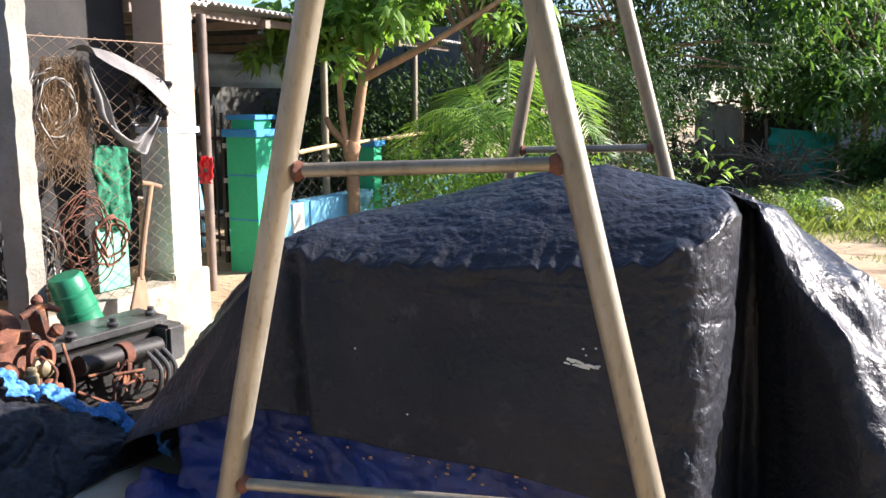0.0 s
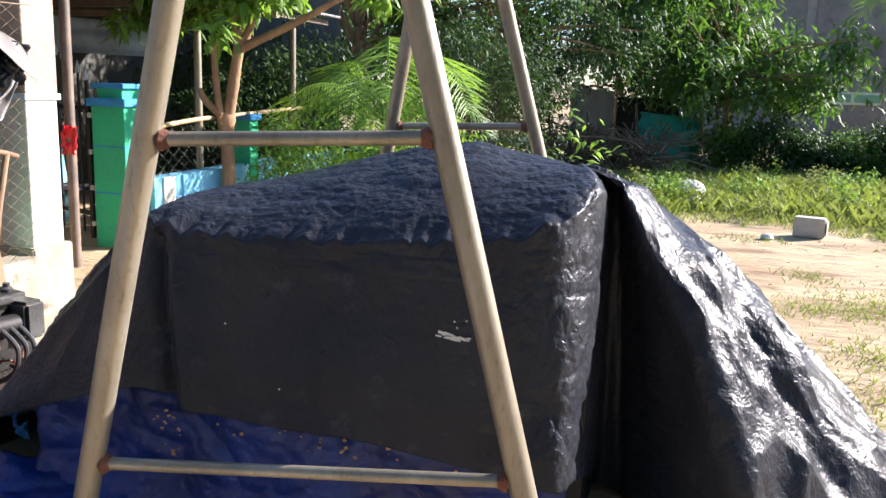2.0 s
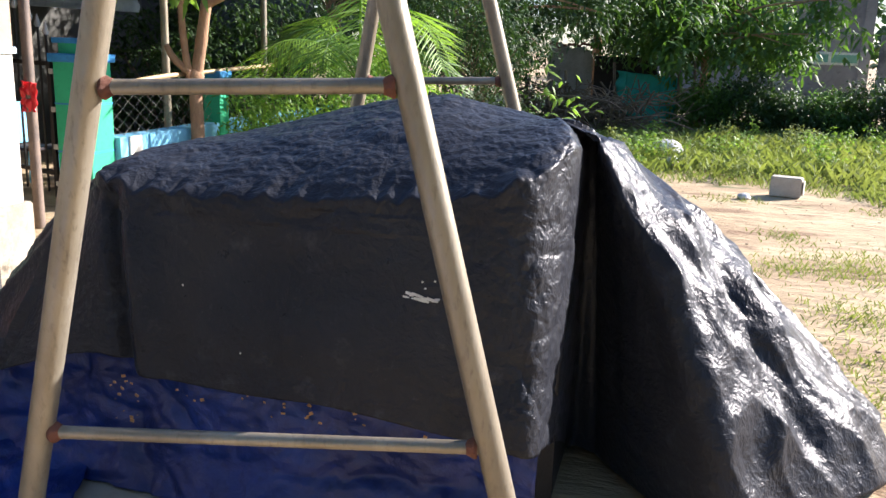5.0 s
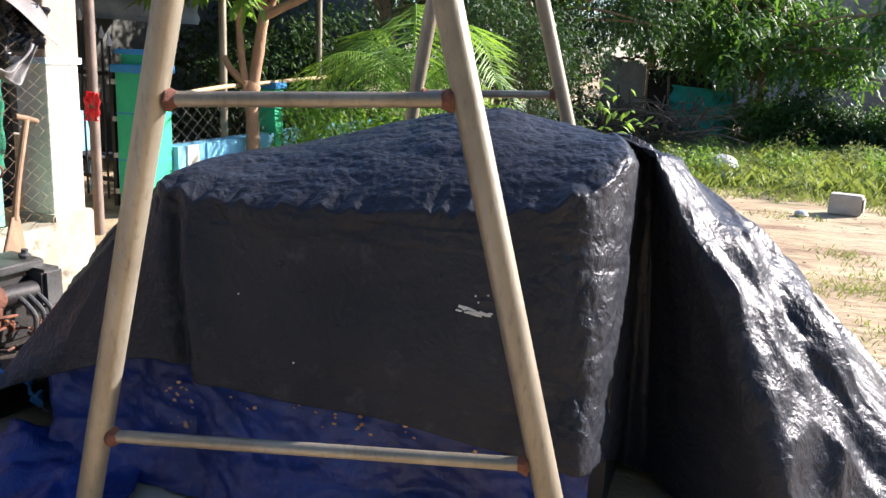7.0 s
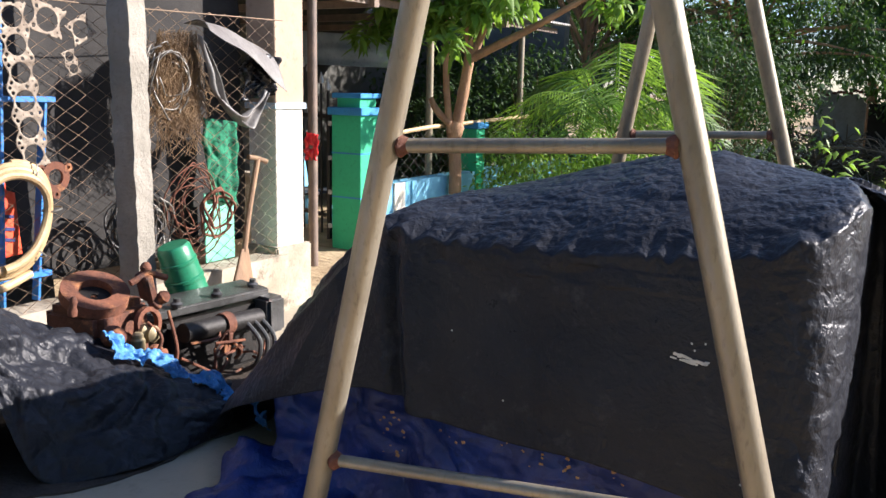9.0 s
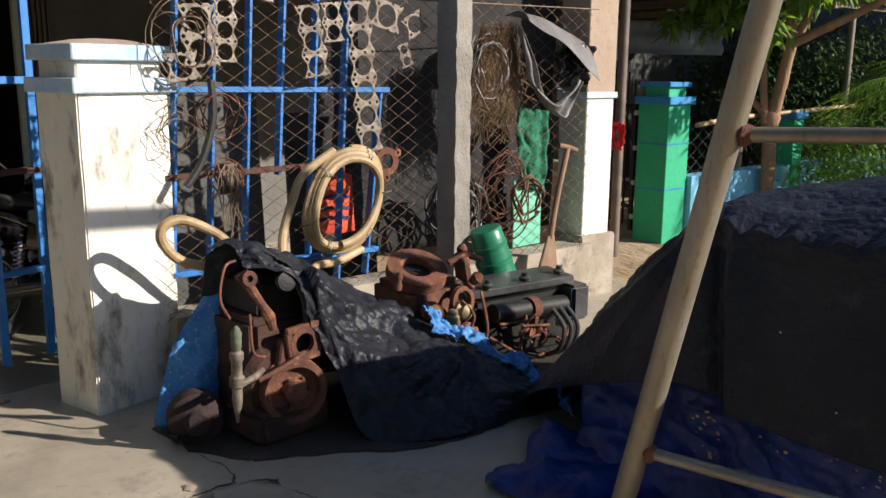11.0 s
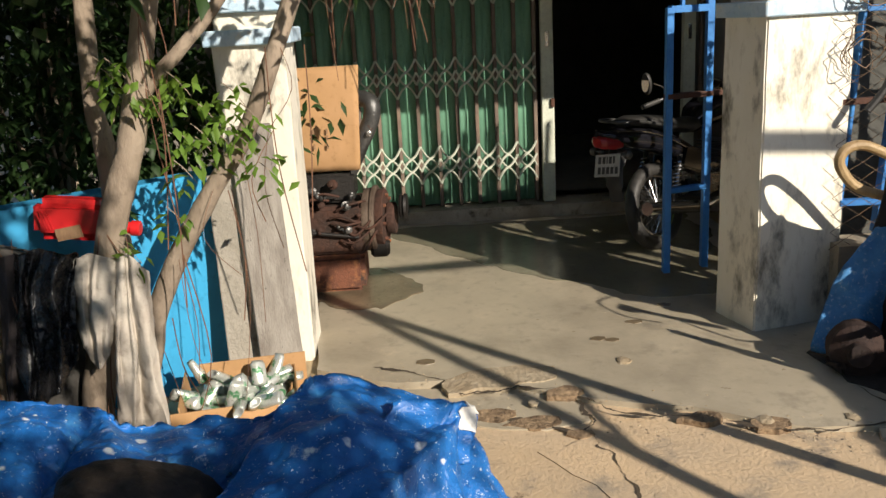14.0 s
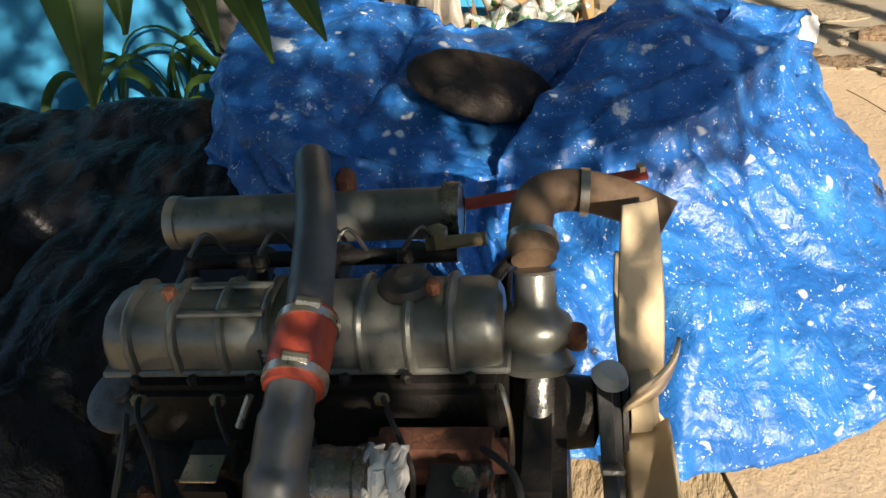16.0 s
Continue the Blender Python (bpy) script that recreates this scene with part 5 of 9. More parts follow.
for at, tilt, n, r in (((-4.27, 1.88, 1.92), 4, 2, 0.072), ((-4.27, 2.03, 1.98), -2, 3, 0.050), ((-4.27, 2.52, 1.96), 9, 3, 0.060), ((-4.265, 2.66, 1.99), 6, 2, 0.050), ((-4.265, 2.835, 1.99), 6, 6, 0.066),
                       ((-4.27, 3.04, 1.99), -14, 1, 0.076), ((-4.27, 3.24, 1.95), 30, 1, 0.060), ((-4.27, 3.16, 1.80), 20, 2, 0.032), ((-4.27, 1.79, 1.69), 8, 1, 0.066), ((-4.27, 2.25, 2.08), -10, 1, 0.05)):
    gasket(at, tilt, n, r)


def wire_tangle(name, c, n, r, wire, material, label, seed, axis_x=0.02):
    rg = np.random.default_rng(seed)
    g = thing(name, label, "wire", c, "wire coils on the fence")
    for i in range(n):
        R = r * rg.uniform(0.6, 1.1)
        a0, w1, w2 = rg.uniform(0, 6), rg.uniform(0.7, 1.2), rg.uniform(0.9, 1.5)
        cc = Vector(c) + Vector((rg.normal(0, axis_x), rg.normal(0, r * 0.18), rg.normal(0, r * 0.15)))
        turn = rg.uniform(0.6, 1.1)
        pts = [cc + Vector((0.03 * math.sin(3 * a + a0), R * w1 * math.sin(a + a0), R * w2 * math.cos(a + a0))) for a in np.linspace(0, 2 * math.pi * turn, 26)]
        part("loop", one(tube, pts, wire * rg.uniform(0.7, 1.2), 5, cap=False), material, g, "", 0)


wire_tangle("wire_coil", (-4.42, 3.66, 0.82), 9, 0.20, 0.008, M_BLKRUB, "loose coils of dark cable hung behind the mesh", 1)
wire_tangle("wire_coil", (-4.42, 3.74, 0.78), 7, 0.19, 0.006, M_WIREG, "loose coils of grey cable hung behind the mesh", 2)
wire_tangle("wire_coil", (-4.40, 4.15, 0.85), 9, 0.22, 0.005, M_WELD, "rusty wire tangled behind the mesh", 3)
wire_tangle("wire_coil", (-4.26, 4.25, 0.80), 5, 0.13, 0.008, M_WELD, "rusty wire hoop hung on the mesh", 4)
wire_tangle("wire_coil", (-4.30, 3.85, 1.7), 10, 0.16, 0.005, M_WIREG, "tangle of grey cord on the mesh", 5)
wire_tangle("wire_coil", (-4.27, 1.98, 1.45), 5, 0.10, 0.004, M_RUST, "loops of dull red wire on the mesh", 6)
wire_tangle("wire_coil", (-4.27, 2.02, 1.12), 6, 0.09, 0.004, M_RUST, "loops of dull red wire on the mesh", 7)
wire_tangle("wire_coil", (-4.28, 1.76, 1.38), 5, 0.10, 0.003, M_WIRE, "thin rusty wire on the mesh", 8)
wire_tangle("wire_coil", (-4.28, 1.80, 1.80), 6, 0.16, 0.004, M_WIRE, "thin rusty wire on the mesh", 9)
bm = one(tube, spline([(-4.25, 1.93, 1.62), (-4.24, 1.93, 1.45), (-4.24, 1.89, 1.30), (-4.24, 1.84, 1.19), (-4.24, 1.77, 1.10)], 6), 0.020, 10)
tagged(part("rubber_hose", bm, M_BLKRUB), "short black rubber hose hung on the mesh", "hose")
g = thing("wiring_loom", "clump of old wiring and a relay on the mesh", "wiring", (-4.25, 2.0, 1.1))
part("relay", one(box, (-4.25, 2.0, 1.10), (0.06, 0.09, 0.10), (10, 0, 12), 0.01), M_DARKIRON, g)
rg = np.random.default_rng(12)
for i in range(14):
    y0 = 2.0 + rg.normal(0, 0.03)
    part("wire", one(tube, spline([(-4.24, y0, 1.20), (-4.22, y0 + rg.normal(0, 0.04), 1.1), (-4.24, y0 + rg.normal(0, 0.06), 0.9 + rg.normal(0, 0.06))], 5), 0.0035, 5, cap=False), M_WIRE, g)
g = thing("manifold_flange", "rusty round flange wired to the mesh", "flange", (-4.26, 3.03, 1.15))
part("ring", one(ring, (-4.28, 3.03, 1.15), (1, 0, 0), 0.045, 0.085, 0.02), M_RUST, g)
for a in (30, 150, 270):
    part("ear", one(ring, (-4.28, 3.03 + 0.095 * math.cos(radians(a)), 1.15 + 0.095 * math.sin(radians(a))), (1, 0, 0), 0.01, 0.025, 0.018, 12), M_RUST, g)


def vest():
    g = thing("safety_vest", "orange safety vest with navy stripes hung in the porch", "vest", (-4.5, 2.68, 0.95))
    def fn(u, v):
        w = 0.14 + 0.04 * v - (0.05 if v < 0.25 else 0)
        return Vector((-4.52 + 0.015 * math.sin(u * 9 + v * 2), 2.80 + (u - 0.5) * 2 * w, 1.18 - 0.48 * v))
    ob = meshpart("cloth", grid_mesh("vest", 20, 30, fn), M_ORANGE, g, "", 0)
    solid(ob, 0.004)
    for z in (0.80, 0.86, 0.93):
        part("stripe", one(box, (-4.500, 2.735, z), (0.006, 0.13, 0.018), (8, 0, 0)), M_NAVYSTRIPE, g)
        part("stripe", one(box, (-4.500, 2.865, z), (0.006, 0.11, 0.018), (-8, 0, 0)), M_NAVYSTRIPE, g)


vest()


def hung_sheet(name, corners, material, label, category, wob=0.04, s=3.0, cell=30, thick=0.003, seed=0):
    """A limp sheet between four corners, given clockwise from the top left."""
    a, b, c, d = [Vector(p) for p in corners]
    def fn(u, v):
        p = a.lerp(b, u).lerp(d.lerp(c, u), v)
        fold = math.sin(u * 14 + 2.5 * noise.noise((u * 2, v * 2, seed))) * wob * 0.5
        return p + Vector((fold + wob * noise.noise((u * s, v * s, seed + 3)), wob * noise.noise((u * s, v * s, seed + 7)), 0))
    ob = meshpart(name, grid_mesh(name, cell, cell, fn), material, None, "", 0)
    solid(ob, thick)
    return tagged(ob, label, category)


# grey plastic drape over the top wire, with a hanging tail
def grey_drape():
    g = thing("plastic_drape", "dusty grey plastic sheet flung over the fence top", "sheet", (-4.25, 4.5, 1.8))
    def hood(u, v):
        y = 4.10 + 0.72 * u
        a = math.pi * (0.05 + 0.95 * v)
        z = 2.03 - 0.14 * u * u + 0.05 * math.sin(a) - (0.24 * u + 0.03) * (1 - math.cos(a)) * 0.5
        x = -4.42 + 0.26 * v + 0.05 * math.sin(a)
        return Vector((x, y, z)) + 0.018 * Vector(noise.noise_vector(Vector((u * 2.5, v * 2, 5))))
    ob = meshpart("hood", grid_mesh("hood", 40, 24, hood), M_GREYSHEET, g, "", 0)
    solid(ob, 0.004)
    def tail(u, v):
        c = spline([(-4.22, 4.08, 1.95), (-4.2, 4.16, 1.72), (-4.19, 4.22, 1.55), (-4.18, 4.40, 1.42), (-4.18, 4.52, 1.50), (-4.18, 4.62, 1.62)], 8)
        k = min(len(c) - 1, int(u * (len(c) - 1)))
        w = 0.03 + 0.10 * math.sin(math.pi * min(1, u * 1.1))
        return c[k] + Vector((0.03 * math.sin(v * 7), (v - 0.5) * w * 1.2, (v - 0.5) * w * -0.9)) + 0.02 * Vector(noise.noise_vector(Vector((u * 5, v * 4, 2))))
    ob = meshpart("tail", grid_mesh("tail", 40, 12, tail), M_GREYSHEET, g, "", 0)
    solid(ob, 0.004)


grey_drape()
hung_sheet("black_bag", [(-4.30, 4.55, 1.9), (-4.28, 4.86, 1.86), (-4.28, 4.80, 1.60), (-4.30, 4.50, 1.55)], M_BLKPLAST, "black plastic bag hung at the fence corner", "bag", 0.06, 4, 24)
# The cloth's lower part is added to stand in for darkness behind the mesh.
hung_sheet("shade_cloth", [(-4.75, 2.85, 3.0), (-4.75, 4.95, 3.0), (-4.75, 4.95, 0.5), (-4.75, 2.85, 0.45)], M_SHADENET, "black shade cloth inside the fence, extended to stand for porch gloom", "cloth", 0.05, 3, 40)
tagged(part("mint_board", one(box, (-4.56, 4.53, 0.66), (0.014, 0.30, 0.50), (0, 0, 2), 0.004), M_MINT), "mint green board standing inside the fence", "board")
hung_sheet("green_net", [(-4.54, 4.36, 1.44), (-4.54, 4.70, 1.40), (-4.53, 4.68, 0.80), (-4.53, 4.42, 0.86)], M_GREENNET, "green shade net hung over the mint board", "net", 0.03, 5, 24)


def netting():
    bm = bmesh.new()
    rg = np.random.default_rng(5)
    for i in range(420):
        y, z = 3.78 + rg.uniform(0, 0.34), 2.0 - rg.uniform(0, 0.2)
        L = rg.uniform(0.25, 0.62)
        pts = [(-4.30 + rg.normal(0, 0.02), y + rg.normal(0, 0.02) * k, z - L * k / 4) for k in range(5)]
        tube(bm, pts, 0.0023, 3, cap=False)
    for i in range(160):
        y, z = 3.76 + rg.uniform(0, 0.28), 1.40 + rg.uniform(0, 0.58)
        a = rg.uniform(-1, 1)
        tube(bm, [(-4.29 + rg.normal(0, 0.015), y, z), (-4.28, y + 0.06, z + 0.05 * a), (-4.29, y + 0.12, z + rg.normal(0, 0.03))], 0.0016, 3, cap=False)
    tagged(part("old_net", bm, M_NET, None, "", 0), "bunched brown fishing net on the mesh", "net")


netting()


def spade():
    g = thing("wooden_paddle", "worn wooden paddle with a cross handle leaning on the curb", "paddle", (-4.15, 4.3, 0.2))
    part("shaft", one(tube, spline([(-4.20, 4.55, 1.16), (-4.17, 4.42, 0.80), (-4.14, 4.34, 0.55)], 5), 0.020, 10), M_WOOD, g)
    part("grip", one(tube, [(-4.21, 4.47, 1.18), (-4.2, 4.55, 1.165), (-4.19, 4.63, 1.14)], 0.018, 10), M_WOOD, g)
    bm = bmesh.new()
    def bl(u, v):
        w = (0.03 + 0.055 * min(1, u * 2))
        return Vector((-4.14 + 0.06 * u, 4.34 - 0.10 * u + (v - 0.5) * 2 * w, 0.57 - 0.38 * u))
    ob = meshpart("blade", grid_mesh("blade", 12, 6, bl), M_WOOD, g)
    solid(ob, 0.016)


spade()


def drum():
    g = thing("green_bucket", "dull green ribbed plastic bucket tipped upside down", "bucket", (-4.0, 3.72, 0.30))
    m = axis((-4.0, 3.735, 0.34), (-0.10, -0.30, 1.0)) @ Matrix.Scale(1.03, 4)
    part("body", one(lathe, [(0.125, 0), (0.125, 0.02), (0.118, 0.03), (0.113, 0.15), (0.118, 0.155), (0.118, 0.175), (0.112, 0.18), (0.106, 0.26), (0.110, 0.265), (0.110, 0.28), (0.104, 0.285), (0.098, 0.36), (0.085, 0.378), (0.02, 0.38)], m, 36), M_GREENPL, g)
    for a in (20, 200):
        part("lug", one(box, m @ Vector((0.122 * math.cos(radians(a)), 0.122 * math.sin(radians(a)), 0.05)), (0.02, 0.05, 0.03), None, 0.004), M_GREENPL, g)


drum()


def bolts(bm, c, d, r, n, size=0.008, h=0.01):
    m = axis(c, d)
    for i in range(n):
        a = 2 * math.pi * i / n
        lathe(bm, [(size, 0), (size, h), (size * 0.6, h * 1.2)], m @ Matrix.Translation((r * math.cos(a), r * math.sin(a), 0)), 6)


def rough(bm, amp=0.006, s=14):
    for v in bm.verts:
        v.co += amp * Vector(noise.noise_vector(v.co * s))
    return bm


def rusty_engine():
    g = thing("rusty_engine", "rust-red diesel engine block with pulley and pump", "engine", (-3.55, 1.9, 0))
    # Block and sump take a darker rust in place of deep shade.
    part("block", rough(one(box, (-3.78, 1.93, 0.30), (0.42, 0.42, 0.52), (0, 0, 6), 0.03, 2)), M_RUSTBLK, g)
    part("head", rough(one(box, (-3.80, 1.93, 0.64), (0.40, 0.30, 0.18), (0, 0, 6), 0.02, 2)), M_DARKIRON, g)
    part("sump", rough(one(box, (-3.60, 1.88, 0.08), (0.34, 0.40, 0.16), (0, 0, 6), 0.03, 2)), M_RUSTBLK, g)
    part("timing_cover", rough(one(lathe, [(0.22, -0.04), (0.23, 0.0), (0.20, 0.04), (0.1, 0.05)], axis((-3.56, 1.90, 0.24), (1, 0.08, 0)), 28)), M_RUSTBLK, g)
    bm = one(lathe, [(0.12, 0), (0.152, 0.0), (0.156, 0.02), (0.136, 0.04), (0.156, 0.06), (0.152, 0.085), (0.122, 0.085), (0.115, 0.05), (0.06, 0.045), (0.052, 0.085), (0.02, 0.09)], axis((-3.50, 1.90, 0.228), (1, -0.15, 0)), 36)
    part("pulley", bm, M_RUST, g)
    bm = bmesh.new()
    bolts(bm, (-3.445, 1.895, 0.228), (1, -0.15, 0), 0.065, 6)
    part("bolt_ring", bm, M_DARKIRON, g)
    bm = bmesh.new()
    for dy, dz, sy, sz in ((0, 0.072, 0.185, 0.034), (0, -0.072, 0.185, 0.034), (-0.074, 0, 0.034, 0.115), (0.074, 0, 0.034, 0.115)):
        box(bm, (-3.46, 1.955 + dy, 0.445 + dz), (0.03, sy, sz), (6, 0, 0), 0.006)
    ring(bm, (-3.475, 1.955, 0.445), (1, 0, 0), 0.048, 0.075, 0.032, 22)
    box(bm, (-3.48, 2.06, 0.42), (0.03, 0.05, 0.06), (30, 0, 0), 0.006)
    box(bm, (-3.49, 1.86, 0.40), (0.05, 0.05, 0.14), (-10, 0, 0), 0.008)
    part("flange", bm, M_RUST, g)
    part("arm", one(tube, [(-3.48, 1.665, 0.81), (-3.46, 1.70, 0.74), (-3.45, 1.745, 0.66), (-3.45, 1.78, 0.60), (-3.46, 1.80, 0.54)], [0.035, 0.022, 0.02, 0.028, 0.018], 10), M_RUST, g)
    part("arm_slot", one(ring, (-3.445, 1.68, 0.79), (1, 0, 0.2), 0.015, 0.035, 0.02, 16), M_RUST, g)
    m = axis((-3.40, 1.585, 0.25), (0.04, 0.0, 1)) @ Matrix.Diagonal((0.66, 0.66, 1, 1))
    part("pump", one(lathe, [(0.012, -0.08), (0.016, -0.05), (0.03, 0), (0.035, 0.03), (0.035, 0.08), (0.05, 0.09), (0.05, 0.13), (0.036, 0.14), (0.036, 0.2), (0.046, 0.21), (0.046, 0.24), (0.028, 0.25)], m, 20), M_PUMP, g, "grimy alloy pump body")
    part("pump_top", one(lathe, [(0.028, 0.25), (0.034, 0.27), (0.036, 0.33), (0.022, 0.35), (0.010, 0.36)], m, 18), M_VERDI, g, "green-grey cap")
    part("pump_pipe", one(tube, spline([(-3.40, 1.6, 0.34), (-3.42, 1.68, 0.35), (-3.46, 1.74, 0.36)], 5), 0.016, 10), M_PUMP, g)
    for pts, r in (([(-3.47, 1.60, 0.62), (-3.45, 1.55, 0.72), (-3.5, 1.60, 0.84), (-3.6, 1.7, 0.84)], 0.006), ([(-3.45, 1.75, 0.42), (-3.44, 1.69, 0.46), (-3.48, 1.7, 0.62)], 0.007), ([(-3.45, 1.95, 0.40), (-3.42, 1.84, 0.37), (-3.42, 1.70, 0.33)], 0.012)):
        part("pipe", one(tube, spline(pts, 6), r, 8), M_RUST, g)
    part("dark_pipe", one(tube, spline([(-3.5, 1.95, 0.72), (-3.47, 1.97, 0.64), (-3.47, 1.98, 0.52)], 5), 0.016, 8), M_DARKIRON, g)
    part("cap", one(lathe, [(0.045, 0), (0.045, 0.03), (0.02, 0.035)], axis((-3.49, 1.88, 0.74), (1, 0, 0.2)), 20), M_DARKIRON, g)
    h = thing("gear_casing", "rusty gear casing on the ground by the pillar", "casing", (-3.75, 1.52, 0))
    part("body", rough(one(lathe, [(0.10, 0), (0.13, 0.03), (0.12, 0.12), (0.06, 0.16), (0.05, 0.19)], axis((-3.78, 1.55, 0.10), (0.9, -0.3, 0.1)), 22)), M_DARKRUST, h)
    part("foot", rough(one(box, (-3.70, 1.45, 0.06), (0.13, 0.11, 0.08), (0, 0, 20), 0.03, 2), 0.02, 11), M_DARKRUST, h)


rusty_engine()


def engine_sheet():
    g = thing("black_tarp", "dusty black plastic sheet draped over the rusty engine", "tarpaulin", (-3.5, 2.4, 0))
    top = spline([(-3.86, 1.68, 0.83), (-3.80, 1.80, 0.88), (-3.77, 2.08, 0.77), (-3.73, 2.34, 0.62), (-3.68, 2.62, 0.47), (-3.60, 2.86, 0.34), (-3.48, 3.06, 0.22), (-3.34, 3.25, 0.12)], 8)
    low = spline([(-3.55, 1.72, 0.84), (-3.46, 1.88, 0.77), (-3.43, 2.00, 0.54), (-3.36, 2.08, 0.27), (-3.18, 2.12, 0.02), (-3.0, 2.36, 0.012), (-2.94, 2.62, 0.012), (-2.98, 2.98, 0.012)], 8)
    def fn(u, v):
        k = u * (len(top) - 1)
        i = min(len(top) - 2, int(k))
        a, b = top[i].lerp(top[i + 1], k - i), low[i].lerp(low[i + 1], k - i)
        p = a.lerp(b, v)
        p += Vector((0.07, 0, 0.09)) * math.sin(math.pi * v) * (1 if u > 0.3 else 0.4)
        f = 0.05 * (0.5 - 2 * abs(noise.noise((u * 7 + 1.5 * noise.noise((u * 4, v * 2, 1)), v * 2.4, 1)))) * math.sin(math.pi * min(1, 0.2 + v * 0.8))
        return p + Vector((f, 0, f * 0.6))
    me = grid_mesh("sheet", 170, 100, fn)
    crease(me, 0.045, 3.2, 0.016, 9)
    crease(me, 0.004, 22, 0.002, 44)
    for v in me.vertices:
        v.co.z = max(v.co.z, 0.004)
    solid(meshpart("sheet", me, M_BLACKTARP, g, "", 0), 0.003)
    def back(u, v):
        k = u * (len(top) - 1)
        i = min(len(top) - 2, int(k))
        a = top[i].lerp(top[i + 1], k - i)
        return a + Vector((-0.25 * v, 0, -a.z * v * 0.9))
    me = grid_mesh("back", 60, 16, back)
    crease(me, 0.03, 4, 0.01, 12)
    solid(meshpart("sheet_back", me, M_BLACKTARP, g, "", 0), 0.003)
    edge = spline([(-3.62, 2.72, 0.40), (-3.50, 2.86, 0.30), (-3.36, 3.0, 0.20), (-3.22, 3.10, 0.12), (-3.05, 3.12, 0.06), (-2.92, 3.05, 0.03)], 8)
    def strip(u, v):
        k = u * (len(edge) - 1)
        i = min(len(edge) - 2, int(k))
        p = edge[i].lerp(edge[i + 1], k - i)
        w = 0.02 + 0.03 * noise.noise((u * 6, 0, 3))
        return p + Vector((0.15 + 0.09 * (v - 0.3), -0.04 - w * (v - 0.3), -0.075 * v + 0.09 + 0.025 * math.sin(u * 25 + v * 3)))
    me = grid_mesh("strip", 110, 18, strip)
    crease(me, 0.05, 9, 0.025, 24)
    for v in me.vertices:
        v.co.z = max(v.co.z, 0.004)
    solid(meshpart("blue_lining", me, M_WEAVE, g, "frayed blue woven lining", 0), 0.003)
    def sack(u, v):
        z = 0.03 + 0.65 * v
        y0, y1 = 1.43 + 0.32 * v ** 1.9, 1.80 + 0.03 * v
        belly = 0.11 * math.sin(math.pi * u) * (1 - 0.6 * v)
        return Vector((-3.93 + belly, y0 + (y1 - y0) * u, z)) + 0.02 * Vector(noise.noise_vector(Vector((u * 2, v * 3, 9))))
    ob = meshpart("sack", crease(grid_mesh("sack", 40, 44, sack), 0.03, 5, 0.01, 14), M_WEAVE, None, "", 0)
    solid(ob, 0.006)
    tagged(ob, "blue woven plastic sack stuffed beside the pillar", "sack")


engine_sheet()


def flywheel_engine():
    g = thing("stripped_engine", "stripped engine with a loose flywheel ring on top", "engine", (-3.72, 2.85, 0))
    part("core", rough(one(box, (-3.80, 2.90, 0.28), (0.36, 0.40, 0.54), (0, 0, 12), 0.04, 2), 0.012, 9), M_RUST, g)
    d = (0.42, -0.10, 0.9)
    part("flywheel", one(ring, (-3.76, 2.85, 0.575), d, 0.085, 0.168, 0.06, 40), M_RUST, g, "rusty flywheel ring")
    part("hub_plate", one(ring, (-3.76, 2.85, 0.58), d, 0.02, 0.09, 0.012, 30), M_DARKIRON, g)
    for c, dd, r, h, mm in (((-3.62, 2.62, 0.56), (0.2, 0, 1), 0.022, 0.09, M_RUST), ((-3.58, 2.80, 0.42), (1, -0.2, 0.1), 0.055, 0.10, M_RUST), ((-3.55, 2.98, 0.40), (1, 0.2, 0), 0.05, 0.08, M_BRASS), ((-3.56, 2.92, 0.22), (1, 0, 0.2), 0.045, 0.09, M_BRASS),
                            ((-3.60, 3.08, 0.52), (0.6, 0.4, 0.5), 0.04, 0.10, M_RUST), ((-3.58, 3.05, 0.26), (1, 0.2, -0.2), 0.06, 0.08, M_RUST), ((-3.70, 3.12, 0.62), (0, 0.2, 1), 0.035, 0.10, M_RUST)):
        part("casting", one(lathe, [(r, 0), (r * 1.05, h * 0.3), (r * 0.7, h * 0.5), (r * 0.9, h * 0.8), (r * 0.6, h), (r * 0.3, h * 1.1)], axis(c, dd), 18), mm, g)
    part("fuel_bowl", one(lathe, [(0.03, 0), (0.036, 0.02), (0.036, 0.09), (0.028, 0.10), (0.028, 0.12), (0.015, 0.13)], axis((-3.50, 2.90, 0.30), (0, 0, 1)), 18), M_BRASS, g, "verdigris fuel bowl")
    part("bracket", one(box, (-3.60, 3.05, 0.62), (0.10, 0.05, 0.16), (20, 10, 0), 0.01), M_RUST, g)
    part("lever", one(tube, [(-3.60, 2.95, 0.66), (-3.58, 3.05, 0.70), (-3.56, 3.15, 0.66)], 0.018, 8), M_RUST, g)
    part("gear_ring", one(ring, (-3.58, 3.02, 0.44), (1, 0.1, 0.1), 0.06, 0.085, 0.03, 26), M_RUST, g)
    for i, (a, b, c) in enumerate((((-3.55, 2.75, 0.42), (-3.46, 2.85, 0.34), (-3.5, 2.98, 0.3)), ((-3.52, 2.98, 0.46), (-3.44, 3.0, 0.38), (-3.48, 2.94, 0.24)), ((-3.5, 3.1, 0.5), (-3.42, 3.08, 0.3), (-3.46, 3.06, 0.14)))):
        part("pipe", one(tube, spline([a, b, c], 6), 0.009, 8), M_RUST, g)


flywheel_engine()


